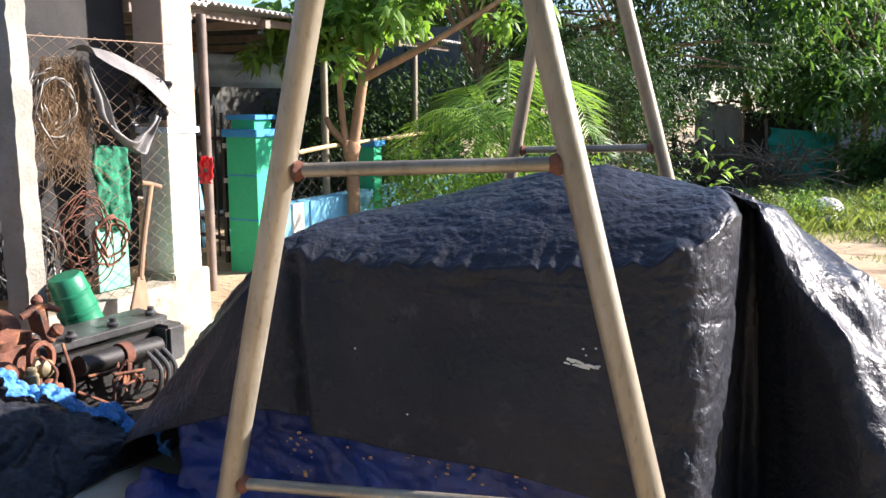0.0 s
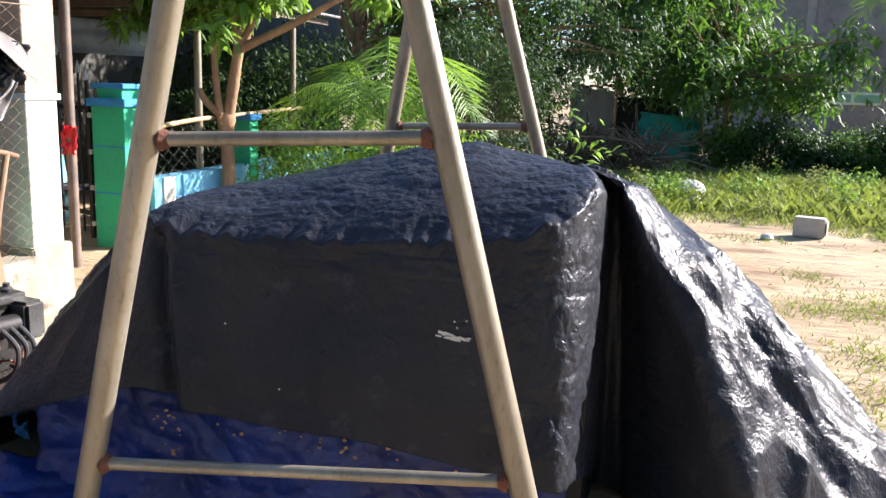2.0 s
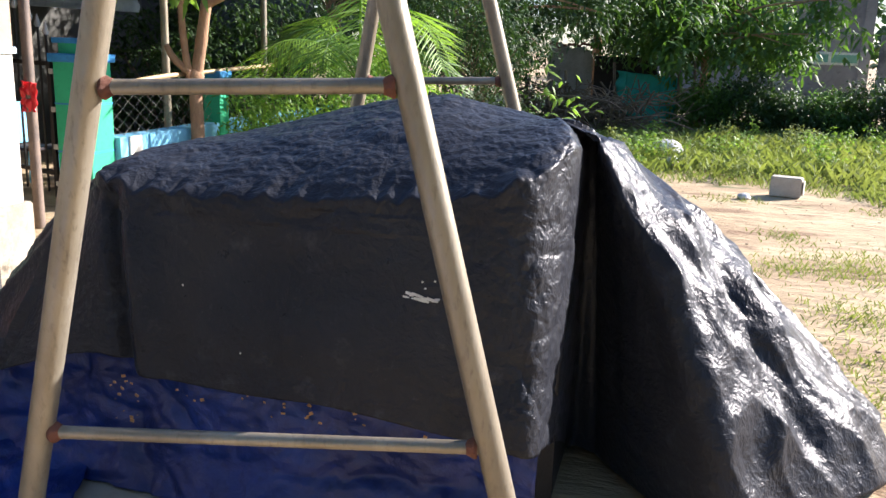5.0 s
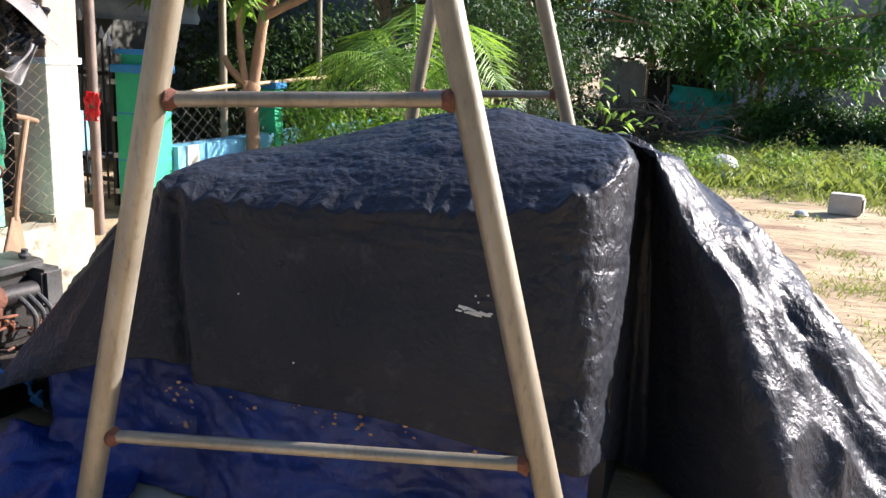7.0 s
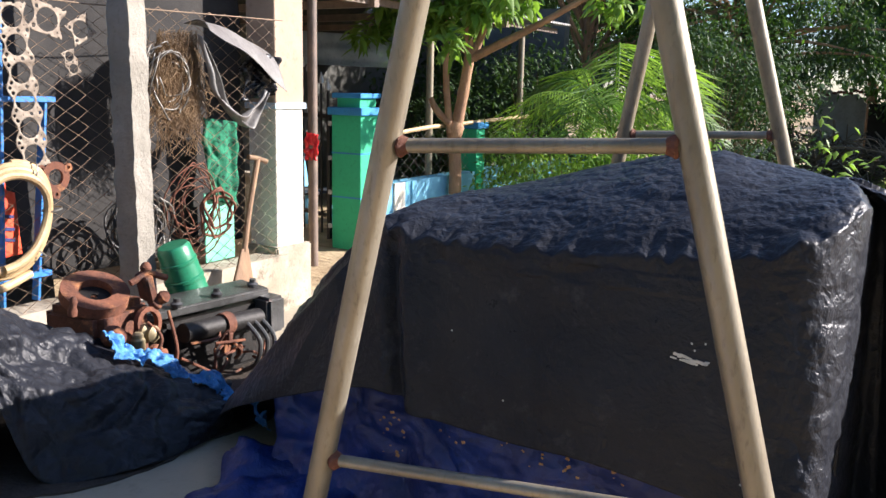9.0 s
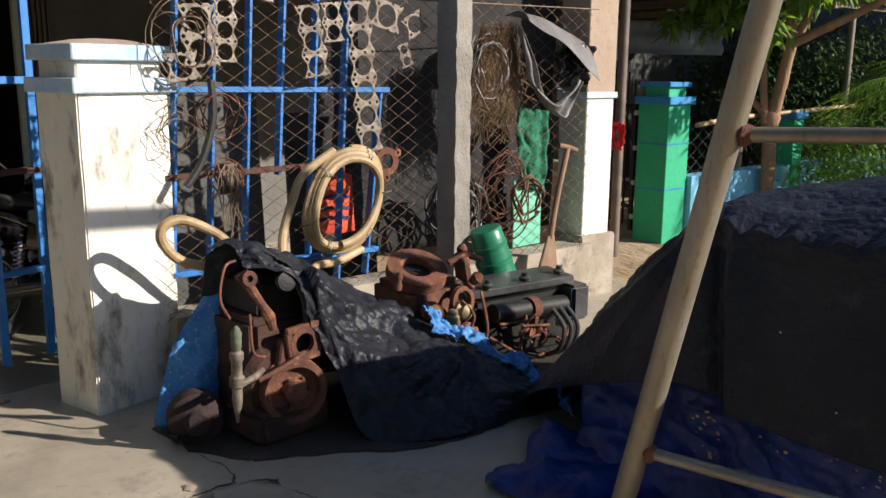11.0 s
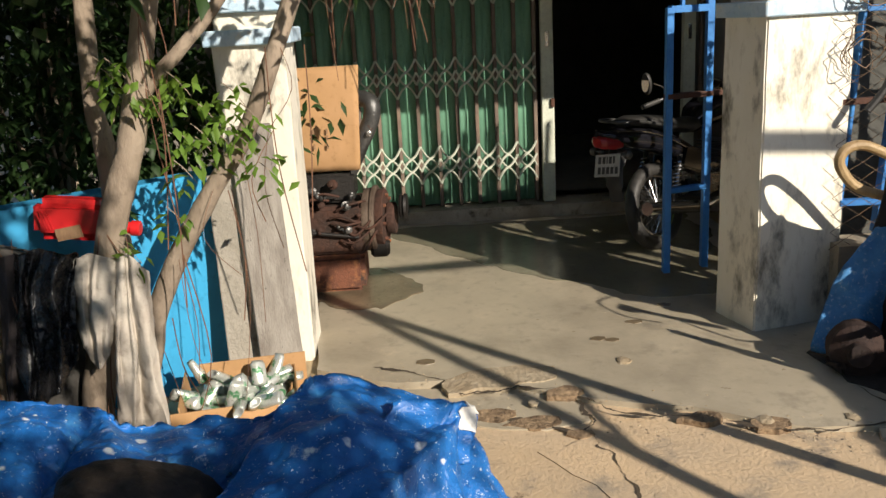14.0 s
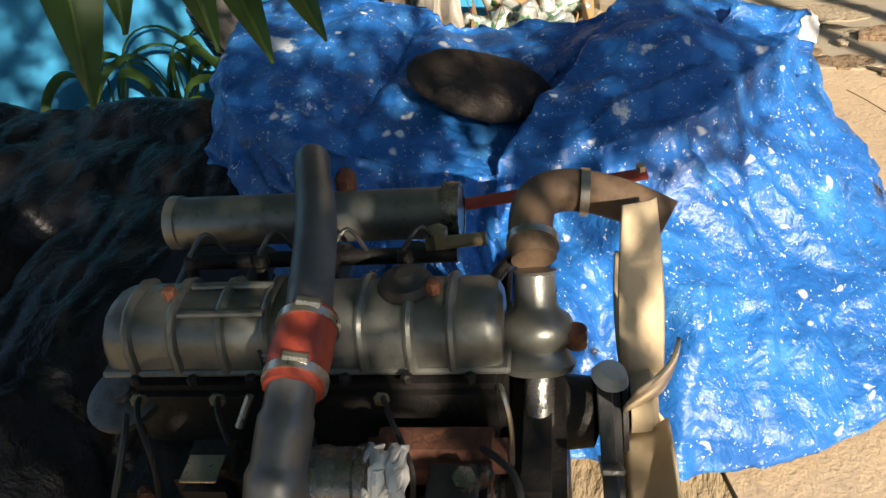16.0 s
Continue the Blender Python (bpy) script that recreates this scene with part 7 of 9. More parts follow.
def fig_tree():
    g = thing("ficus_tree", "grey-barked ficus with several stems and hanging roots", "tree", (-3.5, -1.95, 0))
    stems = [([(-3.42, -2.16, -0.1), (-3.40, -2.13, 0.27), (-3.40, -2.11, 0.46), (-3.40, -2.09, 0.72), (-3.40, -2.09, 0.90)], 0.075, 0.066),
             ([(-3.45, -1.80, -0.1), (-3.45, -1.74, 0.24), (-3.45, -1.66, 0.60), (-3.45, -1.59, 0.91), (-3.45, -1.47, 1.23), (-3.45, -1.41, 1.45), (-3.45, -1.34, 1.75), (-3.5, -1.2, 2.4)], 0.070, 0.042),
             ([(-3.54, -1.66, -0.1), (-3.56, -1.54, 0.37), (-3.56, -1.49, 0.54), (-3.56, -1.37, 0.78), (-3.56, -1.20, 1.04), (-3.56, -1.05, 1.25), (-3.56, -0.90, 1.57), (-3.6, -0.68, 2.1)], 0.052, 0.032),
             ([(-3.40, -2.08, 0.86), (-3.40, -2.12, 1.12), (-3.40, -2.13, 1.31), (-3.40, -2.15, 1.57), (-3.42, -2.22, 2.3)], 0.052, 0.036),
             ([(-3.43, -2.07, 0.84), (-3.46, -2.08, 1.20), (-3.46, -2.06, 1.41), (-3.47, -2.03, 1.70), (-3.5, -1.98, 2.3)], 0.040, 0.030),
             ([(-3.40, -2.08, 0.80), (-3.36, -2.21, 1.04), (-3.36, -2.28, 1.18), (-3.34, -2.40, 1.38), (-3.3, -2.7, 1.9)], 0.060, 0.036),
             ([(-3.46, -1.42, 1.40), (-3.47, -1.34, 1.49), (-3.47, -1.23, 1.59), (-3.5, -1.05, 1.8), (-3.6, -0.8, 2.3)], 0.030, 0.020),
             ([(-3.72, -1.66, -0.1), (-3.75, -1.67, 1.12), (-3.75, -1.69, 1.39), (-3.8, -1.66, 2.2)], 0.050, 0.035)]
    for pts, a, b in stems:
        part("stem", limb(bmesh.new(), pts, a, b), M_BARKG, g)
    rg = np.random.default_rng(31)
    bm = bmesh.new()
    for i in range(60):
        s = stems[rg.integers(0, 3)][0]
        k = rg.integers(1, len(s))
        p = Vector(s[k]) + Vector((rg.normal(0.02, 0.05), rg.normal(0.02, 0.06), 0))
        L = rg.uniform(0.3, 0.9)
        tube(bm, spline([p, p + Vector((rg.normal(0.02, 0.03), rg.normal(0, 0.05), -L * 0.5)), p + Vector((rg.normal(0, 0.05), rg.normal(0, 0.06), -min(L, p.z - 0.05)))], 4), rg.uniform(0.0012, 0.003), 4, cap=False)
    for i in range(46):
        y = rg.normal(-0.42, 0.22)
        x = -4.9 + rg.normal(0, 0.12)
        z1 = 2.4
        L = rg.uniform(0.2, 0.8) * math.exp(-((y + 0.35) / 0.12) ** 2) + rg.uniform(0.15, 0.40)
        tube(bm, spline([(x, y, z1), (x + rg.normal(0, 0.02), y + rg.normal(0, 0.03), z1 - L * 0.5), (x + rg.normal(0, 0.03), y + rg.normal(0, 0.04), z1 - L)], 4), rg.uniform(0.0015, 0.0035), 4, cap=False)
    tagged(part("aerial_root", bm, M_ROOT, g, "thin reddish hanging roots"), "thin reddish hanging roots", "", "", "stuff")
    # leafy sprays by the pillar, and the crown above
    cs = [(-3.46 + rg.normal(0, 0.04), y + rg.normal(0, 0.02), z + rg.normal(0, 0.02)) for y, z in ((-1.48, 1.50), (-1.43, 1.51), (-1.52, 1.53), (-1.46, 1.44), (-1.36, 1.39), (-1.31, 1.41), (-1.21, 1.42), (-1.26, 1.25), (-1.21, 1.27), (-1.18, 1.18), (-1.25, 1.10), (-1.11, 1.26), (-1.0, 1.19), (-0.98, 1.33), (-0.95, 1.12), (-1.33, 0.97), (-1.15, 1.34), (-1.05, 1.42), (-1.5, 0.86))]
    me = leaf_mesh("spray", clumps(rg, cs, (0.05, 0.045, 0.045), 13), 0.062, 0.034, rg, 0.6)
    part_ob = meshpart("leaf_sprays", me, M_LEAFL, g, "bright green leaves", 0)
    bm = bmesh.new()
    for c in cs:
        c = Vector(c)
        limb(bm, [c + Vector((0.0, -0.05, 0.06)), c + Vector((0.02, -0.01, 0.03)), c + Vector((0.01, 0.03, -0.03))], 0.0025, 0.0012, 5, 4)
    tagged(part("twig", bm, M_BARKG, g), "", "", "", "stuff")
    # This crown is out of view, thickened to shade the corner behind.
    top = [(rg.uniform(-4.9, -2.4), rg.uniform(-4.2, -0.5), rg.uniform(2.0, 4.0)) for _ in range(260)]
    me = leaf_mesh("crown", clumps(rg, top, (0.18, 0.18, 0.14), 60), 0.08, 0.042, rg, 0.5)
    meshpart("crown", me, M_LEAFD, g, "dense dark green crown", 0)
    bm = bmesh.new()
    for i in range(26):
        t = Vector(top[i * 9])
        limb(bm, [Vector((-3.3, -1.7, 2.1)), Vector((-3.3, -1.7, 2.1)).lerp(t, 0.5) + Vector((0, 0, 0.2)), t], 0.03, 0.008, 6, 4)
    tagged(part("branch", bm, M_BARKG, g), "", "", "", "stuff")


fig_tree()

# dark shrubs over the blue wall
rg = np.random.default_rng(41)
for k, (y0, x0) in enumerate(((-2.2, -4.6), (-3.2, -4.4), (-4.0, -3.6), (-1.9, -5.0), (-3.9, -5.2))):
    g = thing("shrub", "dark leafy shrub growing behind the blue wall", "shrub", (x0, y0, 0), "shrubs behind the blue wall")
    bm = bmesh.new()
    cs = [(x0 + rg.normal(0, 0.25), y0 + rg.normal(0, 0.35), rg.uniform(0.7, 2.2)) for _ in range(75)]
    for c in cs[::3]:
        limb(bm, [(x0, y0, 0), (x0 + (c[0] - x0) * 0.4, y0 + (c[1] - y0) * 0.4, c[2] * 0.6), c], 0.02, 0.005, 6, 4)
    tagged(part("stem", bm, M_BARKG, g), "", "", "", "stuff")
    meshpart("foliage", leaf_mesh("foliage", clumps(rg, cs, (0.14, 0.14, 0.12), 38), 0.09, 0.045, rg, 0.5), M_LEAFD, g, "", 0)


def jerrycan():
    g = thing("jerrycan", "red plastic oil can lying across the stems", "can", (-3.56, -1.75, 0.88))
    c = Vector((-3.575, -1.775, 0.945))
    bm = one(box, c, (0.12, 0.29, 0.165), (-7, 0, 4), 0.035, 3)
    bmesh.ops.subdivide_edges(bm, edges=[e for e in bm.edges if e.calc_length() > 0.1], cuts=3, use_grid_fill=True)
    part("body", rough(bm, 0.006, 6), M_RED, g)
    part("shoulder", one(tube, [c + Vector((0, 0.12, -0.03)), c + Vector((0, 0.17, -0.045)), c + Vector((0, 0.20, -0.05))], [0.058, 0.042, 0.026], 16), M_RED, g)
    part("neck", one(tube, [c + Vector((0, 0.19, -0.05)), c + Vector((0, 0.235, -0.055))], 0.024, 16), M_RED, g)
    part("cap", one(lathe, [(0.031, 0), (0.031, 0.03), (0.026, 0.034)], axis(c + Vector((0, 0.225, -0.055)), (0, 1, -0.12)), 20), M_RED, g)
    part("label", one(box, c + Vector((0.068, 0.0, -0.045)), (0.004, 0.10, 0.05), (8, 0, 4)), M_WOOD, g, "peeled brown label")
    for i in range(4):
        part("rib", one(box, c + Vector((0.066, -0.105 + 0.012 * i, 0.01)), (0.006, 0.005, 0.08), (14, 0, 4)), M_RED, g)


jerrycan()


def draped(name, pts_top, pts_low, material, label, seed, folds=9, amp=0.03, thick=0.004):
    T, L = spline(pts_top, 8), spline(pts_low, 8)
    n = min(len(T), len(L)) - 1
    def fn(u, v):
        k = u * n
        i = min(n - 1, int(k))
        a, b = T[i].lerp(T[i + 1], k - i), L[i].lerp(L[i + 1], k - i)
        f = 1.1 * amp * (0.6 - 2 * abs(noise.noise((u * folds * 0.45 + 0.8 * noise.noise((u * 3, v * 2, seed)), v * 0.9, seed * 3.1)))) * (0.4 + 0.6 * v) + 0.4 * amp * math.sin(u * folds * 1.3 + 2 * noise.noise((u * 3, v * 1.5, seed)))
        return a.lerp(b, v) + Vector((f + 0.03 * math.sin(math.pi * v), 0.3 * f, 0))
    me = grid_mesh(name, 56, 60, fn)
    crease(me, 0.008, 5, 0.006, 13)
    ob = meshpart(name, me, material, None, "", 0)
    solid(ob, thick)
    return tagged(ob, label, "cloth", "cloths hung on the ficus")


draped("trousers", [(-3.34, -1.98, 0.86), (-3.33, -1.93, 0.87), (-3.34, -1.88, 0.85)], [(-3.32, -2.05, 0.10), (-3.31, -2.0, 0.10), (-3.32, -1.95, 0.12)], M_CLOTHD, "dark brown trousers hung on the stem", 1, 6)
draped("trousers", [(-3.44, -2.18, 0.78), (-3.43, -2.14, 0.80)], [(-3.42, -2.20, 0.10), (-3.40, -2.14, 0.10)], M_CLOTHD, "second leg of dark trousers behind the trunk", 6, 5)
draped("plastic_sheet", [(-3.36, -1.93, 0.87), (-3.33, -1.80, 0.88), (-3.35, -1.69, 0.85)], [(-3.30, -1.97, 0.44), (-3.22, -1.86, 0.30), (-3.30, -1.73, 0.46)], M_BLKPLAST, "black plastic sheet hung between stems", 2, 9, 0.06)
draped("shirt", [(-3.38, -1.72, 0.83), (-3.34, -1.63, 0.85), (-3.36, -1.55, 0.82)], [(-3.33, -1.73, 0.56), (-3.29, -1.66, 0.41), (-3.32, -1.58, 0.55)], M_CLOTH, "dusty grey-brown shirt hung on the stem", 3, 9, 0.045)
draped("rag", [(-3.36, -1.55, 0.83), (-3.34, -1.49, 0.84), (-3.36, -1.44, 0.76)], [(-3.30, -1.63, 0.10), (-3.27, -1.53, 0.08), (-3.30, -1.42, 0.10)], M_CLOTH, "long pale rag hanging to the ground", 4, 8, 0.045)


def can_box():
    g = thing("cardboard_box", "open brown cardboard box full of crushed cans", "box", (-3.6, -1.22, 0))
    for c, s, r in (((-3.80, -1.18, 0.10), (0.006, 0.46, 0.24), (0, 8, 10)), ((-3.42, -1.24, 0.07), (0.006, 0.44, 0.16), (0, -8, 10)), ((-3.60, -1.44, 0.08), (0.38, 0.006, 0.18), (8, 0, 10)), ((-3.62, -0.98, 0.08), (0.38, 0.006, 0.18), (-8, 0, 10)), ((-3.61, -1.21, 0.006), (0.38, 0.44, 0.008), (0, 0, 10))):
        part("panel", one(box, c, s, r), M_CARD, g)
    rg = np.random.default_rng(51)
    base = bmesh.new()
    lathe(base, [(0.026, 0), (0.033, 0.008), (0.033, 0.10), (0.026, 0.115), (0.024, 0.112)], Matrix(), 14)
    for v in base.verts:
        v.co.x *= 0.75 + 0.25 * math.sin(v.co.z * 50)
    me = bpy.data.meshes.new("can")
    base.to_mesh(me)
    base.free()
    me.materials.append(M_CAN)
    me.polygons.foreach_set("use_smooth", [True] * len(me.polygons))
    for i in range(70):
        z = 0.04 + 0.10 * (i / 70) + rg.uniform(0, 0.02)
        o = new("crushed_can", me)
        o.matrix_basis = Matrix.Translation((-3.61 + rg.uniform(-0.15, 0.15), -1.21 + rg.uniform(-0.18, 0.18), z)) @ Euler(rg.uniform(0, 6.28, 3)).to_matrix().to_4x4()
        tagged(o, "crushed green and silver drink can", "can", "crushed cans in the box")


can_box()


def bromeliads():
    rg = np.random.default_rng(61)
    for k, (x, y) in enumerate(((-2.72, -2.70), (-2.85, -2.45), (-2.62, -2.40))):
        g = thing("strap_leaf_plant", "strap-leaved green plant by the blue wall", "plant", (x, y, 0), "strap-leaved plants")
        for i in range(7):
            a, L = rg.uniform(0, 6.28), rg.uniform(0.25, 0.5)
            d = Vector((math.cos(a), math.sin(a), 0))
            pts = spline([Vector((x, y, 0.02)), Vector((x, y, 0.02)) + d * L * 0.25 + Vector((0, 0, L * 0.7)), Vector((x, y, 0.02)) + d * L * 0.6 + Vector((0, 0, L * 0.75)), Vector((x, y, 0.02)) + d * L * 0.9 + Vector((0, 0, L * 0.4))], 5)
            part("leaf", one(tube, pts, [0.009 + 0.010 * math.sin(math.pi * j / (len(pts) - 1)) for j in range(len(pts))], 6, flat=0.2), M_LEAF, g)


bromeliads()


# ---------------------------------------------------------------- the open engine in the foreground
def near_engine():
    # along the crankshaft: Y; towards the blue tarp: minus X
    g = thing("diesel_engine", "greasy four-cylinder diesel engine with an aluminium rocker cover and cream fan", "engine", (-0.9, -1.1, 0))
    T = Matrix.Translation((-0.95, -1.15, 0)) @ Matrix.Rotation(radians(6), 4, "Z")
    def W(x, y, z):
        return T @ Vector((x, y, z))
    R = Matrix.Rotation(radians(6), 4, "Z")
    def bx(name, c, s, m, bev=0.012, label="", par=None, rot=None):
        return part(name, one(box, W(*c), s, R @ (rot or Matrix()), bev, 2), m, par or g, label)
    bx("block", (0.02, 0, 0.30), (0.34, 0.60, 0.46), M_DARKIRON, 0.02)
    bx("head", (-0.03, 0, 0.58), (0.20, 0.57, 0.12), M_DARKIRON, 0.012)
    bx("skirt", (0.16, 0.0, 0.44), (0.10, 0.50, 0.20), M_DARKIRON, 0.02)
    # rocker cover with raised ribs
    bm = bmesh.new()
    n = 24
    prof = [(-0.098, 0.0), (-0.098, 0.035), (-0.088, 0.066), (-0.062, 0.083), (-0.02, 0.088), (0.008, 0.084), (0.030, 0.068), (0.042, 0.040), (0.044, 0.0)]
    rings = []
    for j, (y, s) in enumerate([(-0.318, 0.74), (-0.310, 0.92), (-0.292, 1.0)] + [(-0.27 + 0.51 * k / 14, 1.0) for k in range(15)] + [(0.262, 1.0), (0.278, 0.93), (0.285, 0.80)]):
        rings.append([bm.verts.new(W(px * s, y, 0.655 + pz * s)) for px, pz in prof])
    for A, B in zip(rings, rings[1:]):
        for k in range(len(prof) - 1):
            bm.faces.new((A[k], A[k + 1], B[k + 1], B[k]))
    bm.faces.new(rings[0])
    bm.faces.new(rings[-1])
    cover = part("rocker_cover", bm, M_COVER, g, "ribbed cast aluminium cover")
    for y in (-0.270, -0.200, -0.125, -0.055, 0.085, 0.155, 0.215):
        part("rib", one(tube, [W(px * 1.015, y, 0.655 + pz * 1.02) for px, pz in prof], 0.0085, 8, flat=0.8), M_COVER, cover)
    for x in (-0.045, 0.02):
        part("rail", one(tube, [W(x, -0.185, 0.745), W(x, -0.055, 0.745)], 0.006, 8), M_COVER, cover)
    part("cover_flange", one(box, W(-0.027, -0.015, 0.652), (0.155, 0.62, 0.012), R, 0.004), M_COVER, cover)
    part("filler_cap", one(lathe, [(0.040, 0), (0.042, 0.012), (0.036, 0.022), (0.022, 0.026), (0.012, 0.033)], axis(W(-0.037, 0.146, 0.735), (0, 0, 1)), 20), M_BLKRUB, cover, "black filler cap")
    for y in (-0.21, 0.0, 0.19):
        part("cover_nut", one(lathe, [(0.011, 0), (0.011, 0.018), (0.006, 0.02)], axis(W(-0.02, y, 0.745), (0, 0, 1)), 6), M_RUST, cover)
    lab = part("plate", one(box, W(0.047, -0.045, 0.68), (0.003, 0.045, 0.035), R), M_DARKBAR, cover, "small dark maker's plate")
    for i in range(3):
        part("plate_bar", one(box, W(0.049, -0.045, 0.69 - 0.01 * i), (0.002, 0.034, 0.004), R), M_PLATE, lab)
    # the long cylinder behind the cover
    def cyl(name, a, b, r, m, seg=28, label="", par=None):
        return part(name, one(tube, [W(*a), W(*(Vector(a).lerp(Vector(b), 0.5))), W(*b)], r, seg), m, par or g, label)
    man = cyl("air_cylinder", (-0.356, -0.361, 0.66), (-0.356, 0.188, 0.66), 0.047, M_COVER, label="long grey steel cylinder")
    part("end_band", one(ring, W(-0.356, 0.160, 0.66), T.to_3x3() @ Vector((0, 1, 0)), 0.047, 0.056, 0.03, 30), M_ALU, man)
    part("end_band", one(ring, W(-0.356, -0.361, 0.66), T.to_3x3() @ Vector((0, 1, 0)), 0.047, 0.051, 0.02, 30), M_COVER, man)
    for y in (-0.30, -0.17, -0.02, 0.11):
        cyl("pipe_stub", (-0.30, y, 0.62), (-0.14, y, 0.60), 0.022, M_GREYIRON, 14)
    cyl("fuel_rail", (-0.20, -0.26, 0.68), (-0.20, 0.20, 0.68), 0.014, M_DARKIRON, 12)
    for y in (-0.24, -0.12, 0.0, 0.12):
        part("injector", one(lathe, [(0.016, 0), (0.018, 0.02), (0.010, 0.03), (0.010, 0.06), (0.014, 0.065), (0.012, 0.08)], axis(W(-0.14, y, 0.64), (-0.25, 0, 1)), 12), M_DARKIRON, g)
        part("injector_pipe", one(tube, spline([W(-0.16, y, 0.72), W(-0.18, y + 0.03, 0.75), W(-0.2, y + 0.05, 0.69)], 5), 0.004, 6), M_GREYIRON, g)
    part("pipe_union", one(tube, [W(-0.20, 0.15, 0.70), W(-0.20, 0.25, 0.71)], 0.011, 8), M_BRASS, g)
    part("hex_union", one(lathe, [(0.018, 0), (0.018, 0.03), (0.01, 0.034)], axis(W(-0.20, 0.17, 0.70), (0, 0, 1)), 6), M_BRASS, g)
    # the flat pipe that crosses the cover, its red joint and the turbo elbow
    cross = part("intake_pipe", one(tube, spline([W(-0.395, -0.085, 0.690), W(-0.392, -0.080, 0.735), W(-0.365, -0.065, 0.772), W(-0.29, -0.045, 0.795), W(-0.12, 0.003, 0.80), W(0.10, 0.040, 0.79)], 7), [0.024, 0.027, 0.029, 0.031, 0.032, 0.033, 0.033] + [0.033] * 29, 20, flat=0.95), M_PIPE, g, "grey flattened intake pipe")
    part("pipe_flange", one(box, W(-0.40, -0.025, 0.705), (0.045, 0.035, 0.05), R, 0.01), M_RUST, cross)
    part("red_joint", one(tube, [W(0.085, 0.042, 0.79), W(0.145, 0.041, 0.782), W(0.20, 0.040, 0.768)], [0.037, 0.041, 0.038], 20), M_REDHOSE, g, "red rubber hose joint")
    for f, p in ((0.100, 0.789), (0.185, 0.772)):
        part("clamp", one(ring, W(f - 0.006, 0.041, p), T.to_3x3() @ Vector((1, 0.0, -0.2)), 0.037, 0.0425, 0.013, 24), M_CLAMP, g)
        part("clamp_screw", one(tube, [W(f, 0.035, p + 0.042), W(f, 0.066, p + 0.036)], 0.007, 8), M_CLAMP, g)
    part("turbo_elbow", one(tube, spline([W(0.19, 0.040, 0.772), W(0.225, 0.034, 0.745), W(0.265, 0.022, 0.69), W(0.33, 0.012, 0.60)], 6), [0.032] * 6 + [0.036] * 6 + [0.042] * 7, 18), M_PIPE, g)
    tb = part("turbo_outlet", one(lathe, [(0.042, 0), (0.046, 0.02), (0.042, 0.03), (0.042, 0.06), (0.046, 0.065), (0.046, 0.075)], axis(W(0.245, 0.052, 0.655), T.to_3x3() @ Vector((0, 1, 0.0))), 26), M_ALU, g)
    part("turbo_scroll", one(lathe, [(0.10, -0.05), (0.13, -0.02), (0.13, 0.03), (0.10, 0.05)], axis(W(0.37, -0.02, 0.56), T.to_3x3() @ Vector((0, 1, 0))), 28), M_DARKIRON, g)
    rg = np.random.default_rng(71)
    bm = bmesh.new()
    for i in range(12):
        a0 = rg.uniform(0, 6.28)
        pts = [W(0.245 + 0.038 * math.cos(a) + rg.normal(0, 0.004), 0.125 + 0.05 * i / 12 + rg.normal(0, 0.005), 0.655 + 0.038 * math.sin(a)) for a in np.linspace(a0, a0 + 3.5, 12)]
        tube(bm, pts, 0.008, 6, flat=0.5)
    tagged(part("rag_plug", bm, M_RAG, tb), "white rag stuffed in the outlet", "", "", "stuff")
    part("side_cap", one(lathe, [(0.062, 0), (0.064, 0.006), (0.064, 0.014), (0.05, 0.018), (0.02, 0.018), (0.018, 0.03)], axis(W(0.045, -0.30, 0.60), (0.25, -0.1, 1)), 28), M_GREYIRON, g, "grey round cap")
    bx("bracket", (0.20, -0.10, 0.60), (0.09, 0.10, 0.10), M_DARKIRON, 0.02)
    bx("bright_tag", (0.228, -0.10, 0.655), (0.045, 0.05, 0.004), M_CLAMP, 0.001)
    cyl("hook", (0.16, -0.07, 0.66), (0.14, -0.05, 0.70), 0.006, M_CLAMP, 8)
    cyl("oil_filter", (0.27, -0.30, 0.40), (0.27, -0.30, 0.56), 0.06, M_DARKIRON)
    cyl("starter", (0.25, 0.02, 0.45), (0.25, 0.24, 0.45), 0.055, M_RUST)
    bx("manifold", (0.13, 0.19, 0.57), (0.08, 0.20, 0.07), M_RUST, 0.02)
    part("manifold_bolt", one(lathe, [(0.016, 0), (0.016, 0.02)], axis(W(0.2, 0.24, 0.60), (0.4, 0, 1)), 6), M_ALU, g)
    # thermostat end, hoses, pulleys and belt
    th = part("thermostat_housing", one(lathe, [(0.052, 0), (0.058, 0.012), (0.052, 0.02), (0.046, 0.035), (0.056, 0.05), (0.058, 0.065), (0.050, 0.082), (0.036, 0.092), (0.032, 0.10), (0.030, 0.145), (0.034, 0.15)], axis(W(-0.01, 0.330, 0.60), T.to_3x3() @ Vector((-0.55, 0.0, 1.0))), 26), M_COVER, g)
    part("housing_ear", one(lathe, [(0.016, 0), (0.016, 0.03)], axis(W(-0.02, 0.388, 0.64), (0, 0, 1)), 12), M_RUST, th)
    hz = part("top_hose", one(tube, spline([W(-0.095, 0.330, 0.742), W(-0.15, 0.325, 0.768), W(-0.205, 0.338, 0.778), W(-0.235, 0.39, 0.772), W(-0.238, 0.47, 0.745), W(-0.215, 0.535, 0.72)], 7), 0.034, 18), M_BRNHOSE, g, "brown rubber radiator hose")
    part("clamp", one(ring, W(-0.115, 0.328, 0.750), T.to_3x3() @ Vector((-0.9, 0, 0.25)), 0.034, 0.040, 0.014, 24), M_CLAMP, hz)
